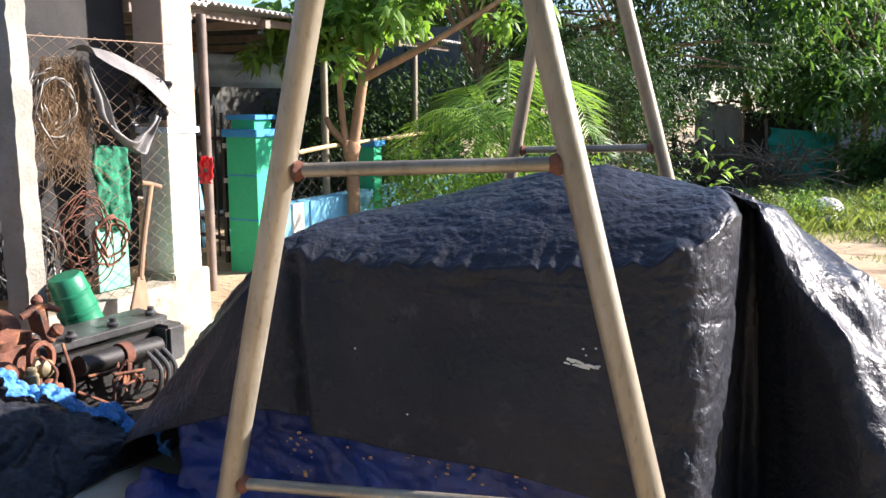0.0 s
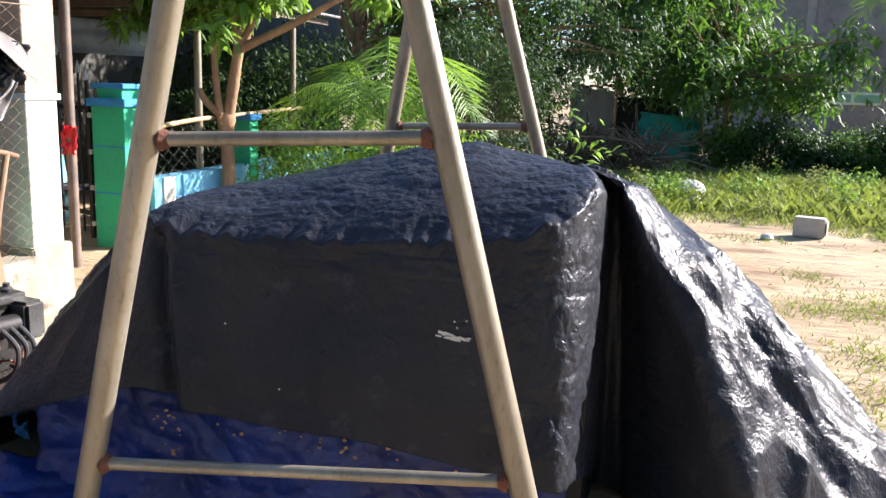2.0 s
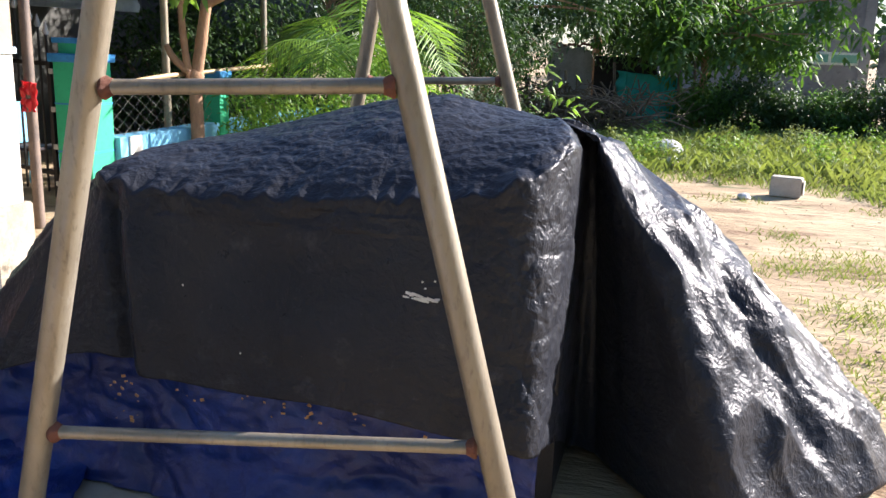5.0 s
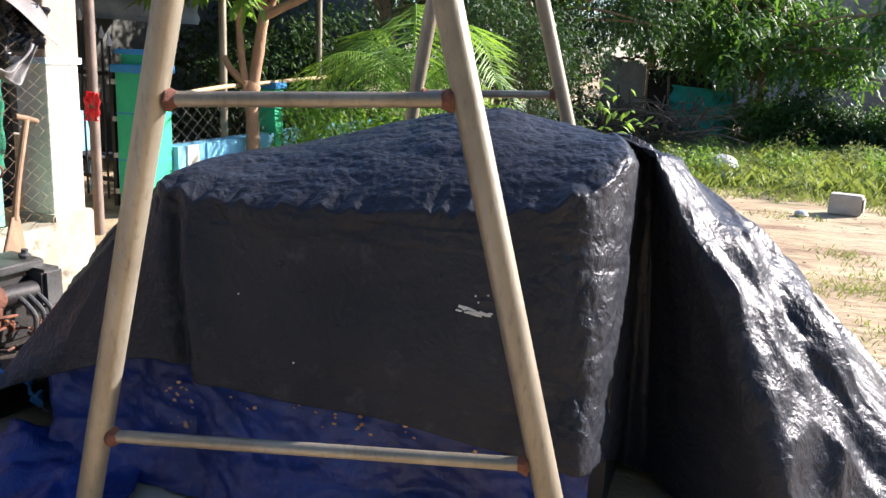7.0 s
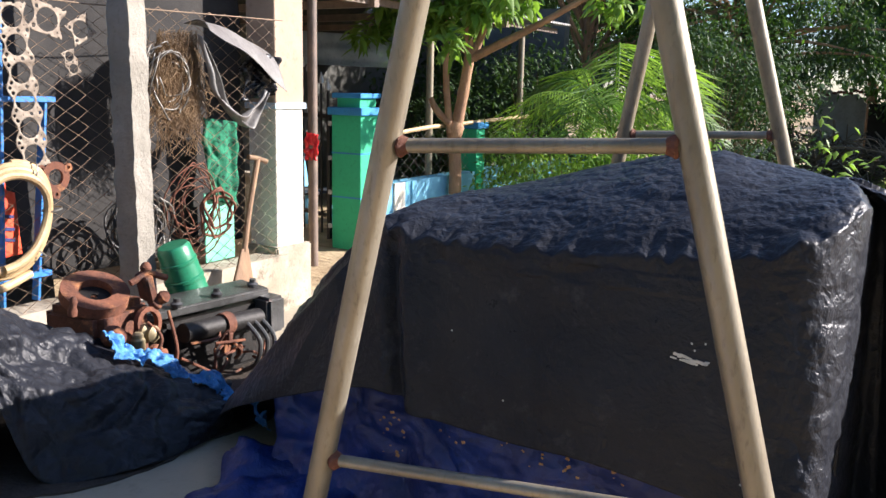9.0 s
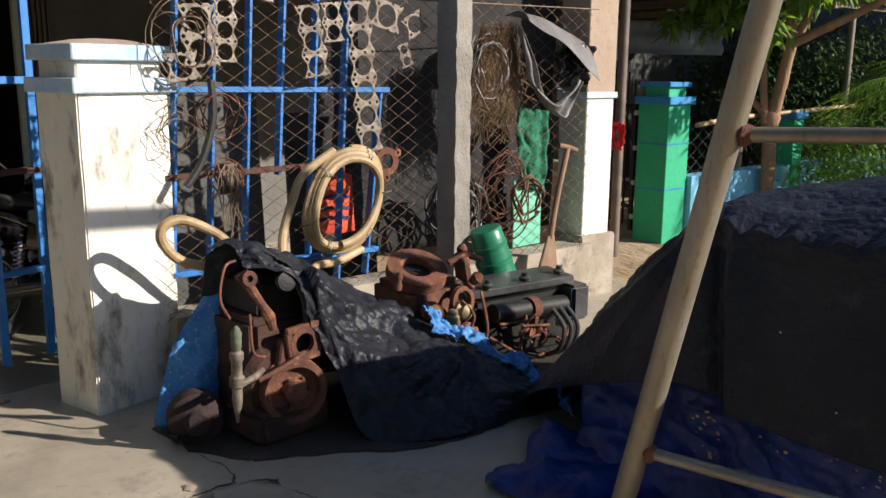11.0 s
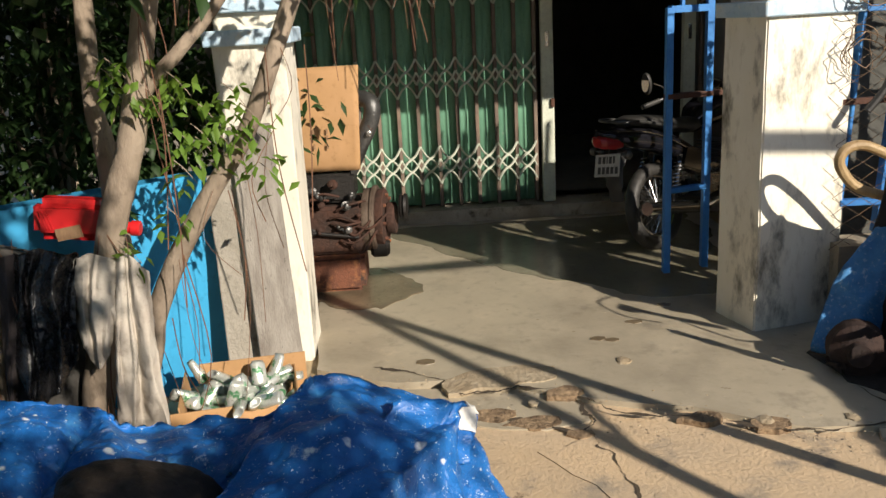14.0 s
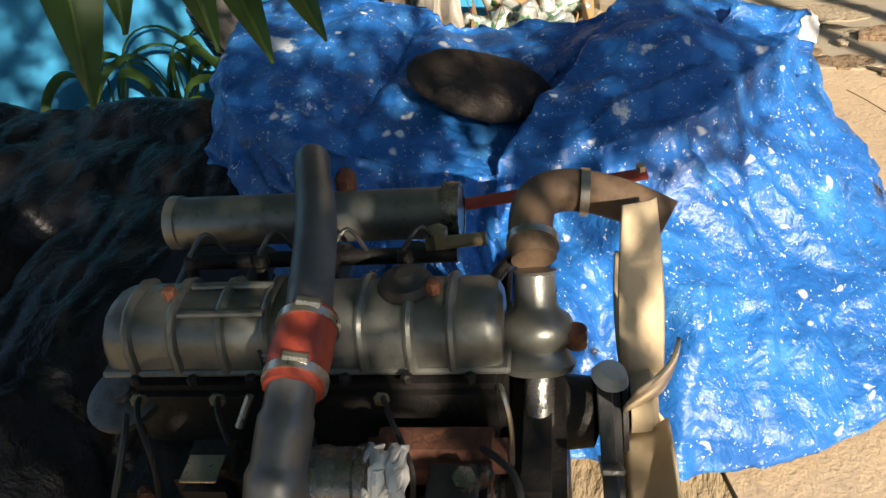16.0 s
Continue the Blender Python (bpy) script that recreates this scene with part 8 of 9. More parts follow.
    part("clamp", one(ring, W(-0.23, 0.40, 0.77), T.to_3x3() @ Vector((0.0, 1, -0.1)), 0.034, 0.039, 0.014, 24), M_CLAMP, hz)
    part("lower_hose", one(tube, spline([W(0.01, 0.335, 0.62), W(0.04, 0.332, 0.585), W(0.07, 0.33, 0.54), W(0.10, 0.325, 0.49)], 6), 0.022, 14), M_ALU, g)
    part("strap", one(bar, W(-0.445, 0.16, 0.615), W(-0.458, 0.525, 0.662), 0.035, 0.008), M_REDBR, g, "red painted flat bracket")
    part("strap_bolt", one(lathe, [(0.01, 0), (0.01, 0.012)], axis(W(-0.458, 0.512, 0.668), (0, 0, 1)), 6), M_CLAMP, g)
    bx("timing_case", (0.06, 0.33, 0.36), (0.32, 0.08, 0.44), M_DARKIRON, 0.02)
    d = T.to_3x3() @ Vector((0, 1, 0))
    part("water_pump", one(lathe, [(0.06, 0), (0.055, 0.05), (0.03, 0.06), (0.03, 0.12)], axis(W(-0.02, 0.36, 0.50), d), 22), M_DARKIRON, g)
    part("fan_pulley", one(lathe, [(0.075, 0), (0.078, 0.008), (0.062, 0.02), (0.078, 0.032), (0.075, 0.04), (0.02, 0.042)], axis(W(-0.02, 0.42, 0.50), d), 28), M_DARKIRON, g)
    alt = cyl("alternator", (0.13, 0.26, 0.48), (0.13, 0.37, 0.48), 0.065, M_ALU)
    bm = bmesh.new()
    for k in range(10):
        ring(bm, W(0.13, 0.265 + 0.01 * k, 0.48), d, 0.064, 0.068, 0.004, 24)
    part("windings", bm, M_RUST, alt)
    part("alternator_pulley", one(lathe, [(0.035, 0), (0.04, 0.006), (0.03, 0.015), (0.04, 0.024), (0.02, 0.03)], axis(W(0.13, 0.42, 0.48), d), 20), M_DARKIRON, alt)
    part("belt", one(tube, spline([W(-0.02, 0.44, 0.58), W(0.08, 0.44, 0.55), W(0.15, 0.44, 0.52), W(0.17, 0.44, 0.48), W(0.14, 0.44, 0.44), W(0.05, 0.44, 0.42), W(-0.06, 0.44, 0.43), W(-0.10, 0.44, 0.51)], 6, True), 0.009, 6, closed=True), M_BLKRUB, g)
    part("adjuster", one(bar, W(0.01, 0.425, 0.61), W(0.24, 0.43, 0.53), 0.022, 0.008), M_GREYIRON, g)
    part("adjuster_rag", one(lathe, [(0.018, 0), (0.028, 0.012), (0.02, 0.028)], axis(W(0.03, 0.43, 0.61), (0, 0.3, 1)), 14), M_RAG, g)
    # cream fan: blades twisted about the hub
    fan = part("fan", one(lathe, [(0.05, 0), (0.055, 0.03), (0.04, 0.04)], axis(W(-0.02, 0.465, 0.52), d), 24), M_FAN, g, "cream plastic cooling fan")
    for k in range(6):
        a = radians(60 * k + 114)
        rad = T.to_3x3() @ Vector((math.cos(a), 0, math.sin(a)))
        tan = T.to_3x3() @ Vector((-math.sin(a), 0, math.cos(a)))
        c = W(-0.02, 0.485, 0.52)
        def bl(u, v):
            r = 0.045 + 0.265 * u
            w = 0.030 + 0.016 * math.sin(math.pi * min(1, 0.15 + 0.6 * u))
            tw = radians(58 - 20 * u)
            s = (v - 0.5) * 2 * w
            return c + rad * r + tan * s * math.cos(tw) + d * (s * math.sin(tw) + 0.012 * math.sin(math.pi * v))
        ob = meshpart("blade", grid_mesh("blade", 12, 8, bl), M_FAN, fan)
        solid(ob, 0.005)
    for i in range(14):
        p = (0.2 + rg.uniform(0, 0.12), rg.uniform(-0.28, 0.28), 0.40 + rg.uniform(0, 0.16))
        q = (p[0] + rg.normal(0, 0.06), p[1] + rg.uniform(0.05, 0.2), p[2] + rg.normal(0, 0.04))
        part("pipe", one(tube, spline([W(*p), W((p[0] + q[0]) / 2 + 0.02, (p[1] + q[1]) / 2, p[2] + 0.03), W(*q)], 5), rg.uniform(0.005, 0.012), 8), (M_DARKIRON, M_GREYIRON)[i % 2], g)
    for i in range(10):
        p = W(0.15 + rg.uniform(0, 0.15), rg.uniform(-0.25, 0.28), 0.52 + rg.uniform(0, 0.06))
        part("nut", one(lathe, [(0.012, 0), (0.012, 0.012), (0.006, 0.02)], axis(p, (0.3, 0, 1)), 6), (M_GREYIRON, M_RUST)[i % 2], g)
    # fuel lines, breather, wiring and bolts that crowd the block
    for y in (-0.22, -0.10, 0.02, 0.14):
        part("fuel_line", one(tube, spline([W(0.10, y - 0.02, 0.66), W(0.15, y, 0.67), W(0.20, y + 0.03, 0.62), W(0.22, y + 0.02, 0.54)], 6), 0.0045, 6), M_DARKIRON, g)
        part("line_nut", one(lathe, [(0.010, 0), (0.010, 0.016), (0.006, 0.02)], axis(W(0.10, y - 0.02, 0.65), (0.5, 0, 0.6)), 6), M_BRASS, g)
    for y in (-0.26, -0.17, -0.08, 0.06, 0.15, 0.24):
        for x in (-0.108, 0.068):
            part("flange_bolt", one(lathe, [(0.009, 0), (0.009, 0.010), (0.005, 0.013)], axis(W(x, y, 0.655), (0, 0, 1)), 6), M_DARKIRON, g)
    part("injection_pump", one(box, W(0.27, -0.06, 0.47), (0.11, 0.30, 0.13), R, 0.02, 2), M_DARKIRON, g)
    for k in range(4):
        part("pump_outlet", one(lathe, [(0.016, 0), (0.018, 0.012), (0.012, 0.02), (0.012, 0.045), (0.008, 0.05)], axis(W(0.27, -0.17 + 0.07 * k, 0.53), (0.1, 0, 1)), 10), M_GREYIRON, g)
    part("solenoid", one(tube, [W(0.33, 0.02, 0.52), W(0.33, 0.15, 0.52)], 0.028, 16), M_DARKIRON, g)
    part("bracket_plate", one(box, W(0.22, 0.22, 0.585), (0.12, 0.07, 0.012), R, 0.003), M_GREYIRON, g)
    for p, q in (((0.16, 0.26, 0.62), (0.30, 0.32, 0.58)), ((0.12, -0.26, 0.64), (0.24, -0.24, 0.60)), ((0.30, 0.12, 0.60), (0.36, 0.24, 0.56))):
        part("wire", one(tube, spline([W(*p), W((p[0] + q[0]) / 2, (p[1] + q[1]) / 2 + 0.02, p[2] + 0.02), W(*q)], 6), 0.005, 6), M_BLKRUB, g)
    part("dip_stick", one(tube, spline([W(0.13, 0.29, 0.50), W(0.15, 0.30, 0.64), W(0.13, 0.29, 0.70), W(0.11, 0.28, 0.68)], 6), 0.004, 6), M_CLAMP, g)
    part("breather_pipe", one(tube, spline([W(-0.06, 0.25, 0.70), W(-0.12, 0.29, 0.72), W(-0.16, 0.28, 0.66), W(-0.15, 0.27, 0.56)], 6), 0.010, 10), M_DARKIRON, g)
    part("tensioner_arm", one(bar, W(0.02, 0.43, 0.44), W(0.20, 0.43, 0.62), 0.03, 0.008), M_GREYIRON, g)
    part("crank_pulley", one(lathe, [(0.085, 0), (0.09, 0.01), (0.07, 0.022), (0.09, 0.034), (0.085, 0.045), (0.03, 0.05)], axis(W(0.06, 0.41, 0.24), d), 28), M_DARKIRON, g)
    bx("bed", (0.03, 0.0, 0.04), (0.30, 0.62, 0.08), M_DARKIRON, 0.01)


near_engine()


# ---------------------------------------------------------------- the young tree beside the camera
def shade_tree():
    g = thing("mango_tree", "young mango tree shading the engine, long pointed leaves", "tree", (1.75, -1.1, 0))
    rg = np.random.default_rng(81)
    part("trunk", limb(bmesh.new(), [(1.75, -1.1, 0), (1.72, -1.05, 0.9), (1.65, -0.95, 1.8), (1.6, -0.8, 2.6)], 0.09, 0.05), M_BARK, g)
    cs = []
    for i in range(190):
        c = (rg.uniform(0.55, 3.0), rg.uniform(-2.6, 1.6), rg.uniform(1.7, 3.6))
        off = c[0] * 0.593 - c[1] * 0.805
        if off > -0.40 and rg.uniform() < (0.40 if off < 0.20 else 0.50 if off < 0.36 else 0.42 if off < 0.85 else 0.85) and c[0] > 0.5 * c[1] + 0.5:
            cs.append(c)
    # Unseen clumps added along sun rays to shade chosen spots on tarp and engine.
    for i in range(14):
        s = rg.uniform(3.6, 5.2)
        t = (rg.uniform(-2.5, -1.2), rg.uniform(-2.1, -1.05), 0.6)
        c = (t[0] + 0.805 * s, t[1] + 0.593 * s, t[2] + 0.4986 * s)
        if c[0] > 0.5 * c[1] + 0.5:
            cs.append(c)
    for i in range(36):
        s = rg.uniform(2.4, 4.6)
        t = (rg.uniform(-1.12, -0.5), rg.uniform(-2.5, -1.35), 0.45)
        c = (t[0] + 0.7204 * s, t[1] + 0.5307 * s, t[2] + 0.4462 * s)
        if c[0] > 0.5 * c[1] + 0.5:
            cs.append(c)
    for i in range(11):
        s = rg.uniform(3.8, 5.4)
        t = (rg.uniform(-2.3, -1.7), rg.uniform(-1.12, -0.62), 0.6)
        cs.append((t[0] + 0.7204 * s, t[1] + 0.5307 * s, t[2] + 0.4462 * s))
    # unseen clumps added on the sun's path, putting the fig corner in broken shade
    for i in range(44):
        t = Vector((rg.uniform(-3.9, -3.0), -2.95 + 1.35 * rg.uniform(0, 1) ** 1.3, rg.uniform(0.2, 1.7)))
        s = (rg.uniform(2.4, 3.2) - t.z) / 0.446
        cs.append((t.x + 0.7204 * s, t.y + 0.5307 * s, t.z + 0.4462 * s))
    # Unseen overhead clumps, added to hold back sky light.
    for i in range(200):
        cs.append((rg.uniform(-2.6, 0.5), rg.uniform(-3.8, -1.0), rg.uniform(2.35, 3.6)))
    for c in cs[::11]:
        z0 = rg.uniform(1.5, 2.6)
        b = Vector((1.75 - 0.08 * z0 + 0.05, -1.1 + 0.11 * z0, z0))
        m = b.lerp(Vector(c), 0.5) + Vector((rg.normal(0, 0.15), rg.normal(0, 0.15), 0.15))
        part("branch", limb(bmesh.new(), [b, b.lerp(m, 0.6) + Vector((0, 0, 0.08)), m, c], 0.024, 0.006, 7, 5), M_BARK, g)
    meshpart("crown", leaf_mesh("crown", clumps(rg, cs, (0.15, 0.15, 0.12), 30), 0.17, 0.05, rg, 0.5), M_LEAF, g, "", 0)
    # a low bough that reaches in beside the lens
    bough = [(1.5, -1.3, 1.9), (0.5, -1.6, 1.92), (-0.15, -1.3, 1.72), (-0.46, -0.92, 1.55)]
    part("bough", limb(bmesh.new(), bough, 0.016, 0.003, 8, 5), M_BARK, g)
    for i, (o, t, w) in enumerate((((-0.45, -0.91, 1.53), (-0.412, -0.862, 1.355), 0.020), ((-0.45, -0.88, 1.51), (-0.410, -0.806, 1.36), 0.018), ((-0.44, -0.86, 1.50), (-0.425, -0.800, 1.385), 0.016),
                                   ((-0.46, -0.86, 1.52), (-0.470, -0.800, 1.43), 0.017), ((-0.44, -0.92, 1.49), (-0.400, -0.90, 1.37), 0.018), ((-0.45, -0.90, 1.49), (-0.41, -0.835, 1.35), 0.016),
                                   ((-0.46, -0.90, 1.52), (-0.445, -0.845, 1.455), 0.017), ((-0.43, -0.94, 1.47), (-0.385, -0.92, 1.34), 0.018), ((-0.46, -0.88, 1.53), (-0.49, -0.83, 1.47), 0.015), ((-0.44, -0.93, 1.52), (-0.40, -0.88, 1.42), 0.019))):
        o, t = Vector(o), Vector(t)
        d = t - o
        s = d.cross(Vector((0.85, 0.3, 0.3 + 0.2 * math.sin(i * 2.1)))).normalized()
        n = d.cross(s).normalized()
        def lf(u, v):
            h = w * math.sin(math.pi * min(1, u * 0.97 + 0.03) ** 0.75) ** 0.9 + 0.0004
            return o + d * u + s * (v - 0.5) * 2 * h + n * (abs(v - 0.5) * 0.010 + 0.012 * math.sin(math.pi * u))
        leaf = meshpart("leaf", grid_mesh("leaf", 16, 6, lf), M_SHADELEAF, g, "", 0)
        part("midrib", one(tube, [lf(k / 10, 0.5) + n * 0.0006 for k in range(11)], 0.0009, 5), M_LEAF, leaf)
        part("leaf_stalk", one(tube, spline([Vector((-0.46, -0.92, 1.55)), o.lerp(Vector((-0.46, -0.92, 1.55)), 0.4), o], 4), 0.0014, 6), M_LEAF, g)


shade_tree()


# ---------------------------------------------------------------- neighbour's gate, wall and canopy
def green_post(at, side, h, label):
    g = thing("gate_post", label, "post", (*at, 0), "green gate posts")
    part("shaft", one(box, (at[0], at[1], (h - 0.1) / 2), (side, side, h + 0.0), None, 0.006), M_GREENP, g)
    part("cap", one(box, (at[0], at[1], h - 0.03), (side + 0.07, side + 0.07, 0.08), None, 0.008), M_BLUETRIM, g, "blue cap")
    if side > 0.3:
        part("upper_block", one(box, (at[0], at[1], h + 0.05), (side - 0.08, side - 0.08, 0.12), None, 0.006), M_GREENP, g)
        part("upper_cap", one(box, (at[0], at[1], h + 0.13), (side + 0.0, side + 0.0, 0.05), None, 0.006), M_BLUETRIM, g, "blue cap")
        for z in (0.52, 0.98):
            part("line", one(box, (at[0], at[1], z), (side + 0.006, side + 0.006, 0.016)), M_BLUETRIM, g, "painted blue line")


green_post((-5.50, 7.46), 0.37, 1.44, "emerald green gate post with blue caps")
green_post((-5.36, 9.75), 0.22, 1.24, "small green fence post")
wall_box("neighbour_front_wall", -5.46, -5.26, 7.66, 13.5, -0.1, 0.64, M_SKYBLUE, "pale blue low front wall")
for i, y in enumerate((7.9, 8.25)):
    wall_box("wall_pilaster_%d" % (i + 1), -5.255, -5.235, y - 0.1, y + 0.1, -0.1, 0.64, M_WHITE if i == 0 else M_SKYBLUE, "flat pilaster on the blue wall", "wall")
g = thing("chain_link_fence", "galvanised chain-link above the blue wall, with a bamboo rail", "fence", (-5.36, 9.5, 0.64))
bm = bmesh.new()
chain_link(bm, (-5.36, 7.66, 0), (-5.36, 12.0, 0), 0.64, 1.18, 0.10, 0.003)
tagged(part("wire_mesh", bm, M_WIREG, g, "", 0), "", "", "", "stuff")
part("bamboo_rail", one(tube, spline([(-5.3, 7.75, 1.16), (-5.3, 8.6, 1.22), (-5.3, 9.7, 1.25), (-5.3, 11.2, 1.30)], 5), 0.026, 8), M_HOSE, g, "split bamboo rail")


def spiked_gate():
    g = thing("spiked_gate", "black steel gate with white spear tips standing open", "gate", (-6.0, 7.3, 0))
    part("stile", one(bar, (-5.74, 7.30, 0.05), (-5.74, 7.30, 1.42), 0.04), M_DARKIRON, g)
    for i in range(4):
        part("hinge", one(box, (-5.715, 7.29, 0.2 + 0.36 * i), (0.05, 0.03, 0.05), None, 0.005), M_PLATE, g)
    part("rail", one(bar, (-5.74, 7.30, 0.3), (-6.9, 7.75, 0.3), 0.04), M_DARKIRON, g)
    part("rail", one(bar, (-5.74, 7.30, 1.35), (-6.9, 7.75, 1.35), 0.04), M_DARKIRON, g)
    for i in range(10):
        f = i / 9
        x, y = -5.76 - 1.12 * f, 7.305 + 0.44 * f
        top = 1.52 + 0.42 * math.sin(math.pi * min(1, f + 0.15) * 0.5)
        part("picket", one(tube, [(x, y, 0.1), (x, y, top)], 0.012, 8), M_DARKIRON, g)
        part("tip", one(lathe, [(0.022, 0), (0.03, 0.03), (0.004, 0.12)], axis((x, y, top), (0, 0, 1)), 8), M_PLATE, g, "white spear tip")


spiked_gate()
corrugated("roof_canopy", -9.0, -5.25, 5.95, 12.5, 2.62, 3.0)
for i, y in enumerate((6.1, 7.6, 9.1, 10.6)):
    wall_box("canopy_rafter_%d" % (i + 1), -9.0, -5.35, y - 0.04, y + 0.04, 2.47, 2.55, M_BARBROWN, "rough canopy rafter", "rafter")
wall_box("canopy_beam", -5.48, -5.42, 6.0, 12.4, 2.50, 2.57, M_BARBROWN, "rough canopy edge beam", "beam")
for i, (x, y) in enumerate(((-5.62, 9.1), (-5.62, 11.6), (-5.24, 6.42))):
    tagged(part("canopy_pole", one(tube, [(x, y, -0.03), (x, y, 2.5)], 0.045, 14), M_GALV if i < 2 else M_BARBROWN), "plain pole carrying the canopy", "pole", "canopy poles")
# Two dark walls added to stand in for the gloom beneath the canopy.
wall_box("wall_neighbour_back", -9.2, -9.0, 4.8, 14.0, 0, 3.0, M_GLOOM, "added back wall, dark to stand for shade under the canopy")
wall_box("wall_neighbour_end", -9.0, -5.9, 13.8, 14.0, 0, 3.0, M_GLOOM, "added end wall, dark to stand for shade under the canopy")
wall_box("porch_end_wall", -7.2, -5.2, 5.72, 5.84, 0, 0.9, M_CURB, "low wall at the porch end")
hung_sheet("shade_sheet", [(-8.2, 8.7, 2.40), (-5.7, 8.7, 2.22), (-5.7, 8.7, 1.88), (-8.2, 8.7, 1.95)], M_BLUEGREY, "grey-blue plastic sheet hung under the canopy", "sheet", 0.05, 3, 30)
hung_sheet("red_cloth", [(-5.27, 6.35, 1.24), (-5.17, 6.40, 1.22), (-5.18, 6.40, 0.98), (-5.29, 6.36, 0.98)], M_RED, "red cloth hung on a pole", "cloth", 0.03, 5, 16)


def plastic_chair():
    g = thing("plastic_chair", "blue-grey plastic chair under the canopy", "chair", (-6.6, 8.0, 0))
    part("seat", one(box, (-6.6, 8.0, 0.43), (0.42, 0.42, 0.03), None, 0.012, 2), M_CLOTHD, g)
    part("backrest", one(box, (-6.8, 8.0, 0.68), (0.03, 0.40, 0.44), (0, -8, 0), 0.012, 2), M_SKYBLUE, g)
    for sx in (-1, 1):
        for sy in (-1, 1):
            part("leg", one(bar, (-6.6 + 0.2 * sx, 8.0 + 0.2 * sy, 0), (-6.6 + 0.17 * sx, 8.0 + 0.17 * sy, 0.42), 0.035), M_SKYBLUE, g)


plastic_chair()


# ---------------------------------------------------------------- trees and plants
def plumeria():
    g = thing("garden_tree", "forked tree with brown trunk and long glossy leaves", "tree", (-5.1, 9.0, 0))
    rg = np.random.default_rng(101)
    part("trunk", limb(bmesh.new(), [(-5.16, 8.95, 0), (-5.15, 8.95, 0.6), (-5.17, 8.97, 1.1), (-5.10, 9.0, 1.6), (-5.02, 9.0, 2.05)], 0.085, 0.062), M_BARK, g)
    part("knot", rough(one(lathe, [(0.06, -0.12), (0.10, -0.05), (0.11, 0.05), (0.07, 0.14)], axis((-5.18, 8.97, 1.15), (0, 0, 1)), 16), 0.03, 7), M_BARK, g)
    ends = [(-3.3, 9.1, 2.85), (-5.6, 9.0, 2.65), (-4.6, 8.8, 3.1), (-5.2, 9.3, 3.0), (-3.9, 9.0, 3.2), (-4.2, 8.8, 2.75)]
    for e in ends[:4]:
        part("limb", limb(bmesh.new(), [(-4.98, 9.0, 2.02), ((-4.98 + e[0]) / 2, 9.0, (2.02 + e[2]) / 2 - 0.05), e], 0.055, 0.025), M_BARK, g)
    part("side_stem", limb(bmesh.new(), [(-5.2, 8.9, 1.15), (-5.27, 8.9, 1.7), (-5.3, 8.9, 2.4), (-5.35, 8.9, 2.8)], 0.045, 0.03), M_BARK, g)
    part("stub", limb(bmesh.new(), [(-5.2, 8.9, 1.25), (-5.36, 8.85, 1.4), (-5.42, 8.8, 1.55)], 0.05, 0.03), M_BARK, g)
    heads = [(-5.55 + rg.normal(0, 0.35), 8.8 + rg.normal(0, 0.2), 2.5 + rg.normal(0, 0.22)) for _ in range(22)] + [(-4.75 + rg.normal(0, 0.3), 8.8 + rg.normal(0, 0.2), 2.62 + rg.normal(0, 0.22)) for _ in range(22)] + [(e[0] + rg.normal(0, 0.3), e[1] + rg.normal(0, 0.25), e[2] + rg.normal(0, 0.2)) for e in ends for _ in range(7)]
    meshpart("crown", leaf_mesh("crown", clumps(rg, heads, (0.07, 0.07, 0.06), 24), 0.21, 0.078, rg, 0.45), M_LEAFL, g, "", 0)


plumeria()


def palm(at, z, n, L, label, seed, lean=(0, 0)):
    g = thing("palm", label, "palm", (*at, 0))
    rg = np.random.default_rng(seed)
    top = Vector((at[0] + lean[0], at[1] + lean[1], z))
    part("trunk", limb(bmesh.new(), [(*at, -0.05), (at[0] + lean[0] * 0.5, at[1] + lean[1] * 0.5, z * 0.5), top], 0.07, 0.05), M_BARK, g)
    for i in range(n):
        a = 2 * math.pi * i / n + rg.normal(0, 0.15)
        up = rg.uniform(0.5, 1.9)
        d = Vector((math.cos(a), math.sin(a), 0))
        l = L * rg.uniform(0.8, 1.15)
        mid = [top, top + d * l * 0.35 + Vector((0, 0, l * 0.38 * up)), top + d * l * 0.75 + Vector((0, 0, l * 0.36 * up)), top + d * l * 1.0 + Vector((0, 0, l * (0.30 * up - 0.28)))]
        c = spline(mid, 9)
        bm = bmesh.new()
        tube(bm, c, [0.014 * (1 - 0.8 * k / (len(c) - 1)) for k in range(len(c))], 6)
        s = Vector((-d.y, d.x, 0))
        for k in range(3, len(c) - 1):
            for f in (0.0, 0.5):
                p = c[k].lerp(c[k + 1], f)
                for sg in (-1, 1):
                    ll = l * 0.46 * math.sin(math.pi * (0.15 + 0.8 * k / len(c)))
                    t = p + s * sg * ll * 0.8 + d * ll * 0.45 + Vector((0, 0, -ll * rg.uniform(0.2, 0.75)))
                    w = (c[k + 1] - c[k]).normalized() * 0.009
                    m = p.lerp(t, 0.5) + Vector((0, 0, 0.02))
                    vs = [bm.verts.new(q) for q in (p - w * 0.5, m - w, t, m + w, p + w * 0.5)]
                    bm.faces.new(vs)
        part("frond", bm, M_LEAF if i % 3 == 0 else M_LEAFL, g)


palm((-3.75, 10.4), 1.15, 12, 1.4, "young feathery palm with arching fronds", 111)
palm((5.15, 20.2), 3.35, 18, 1.9, "coconut palm with drooping fronds", 112, (-0.3, 0))


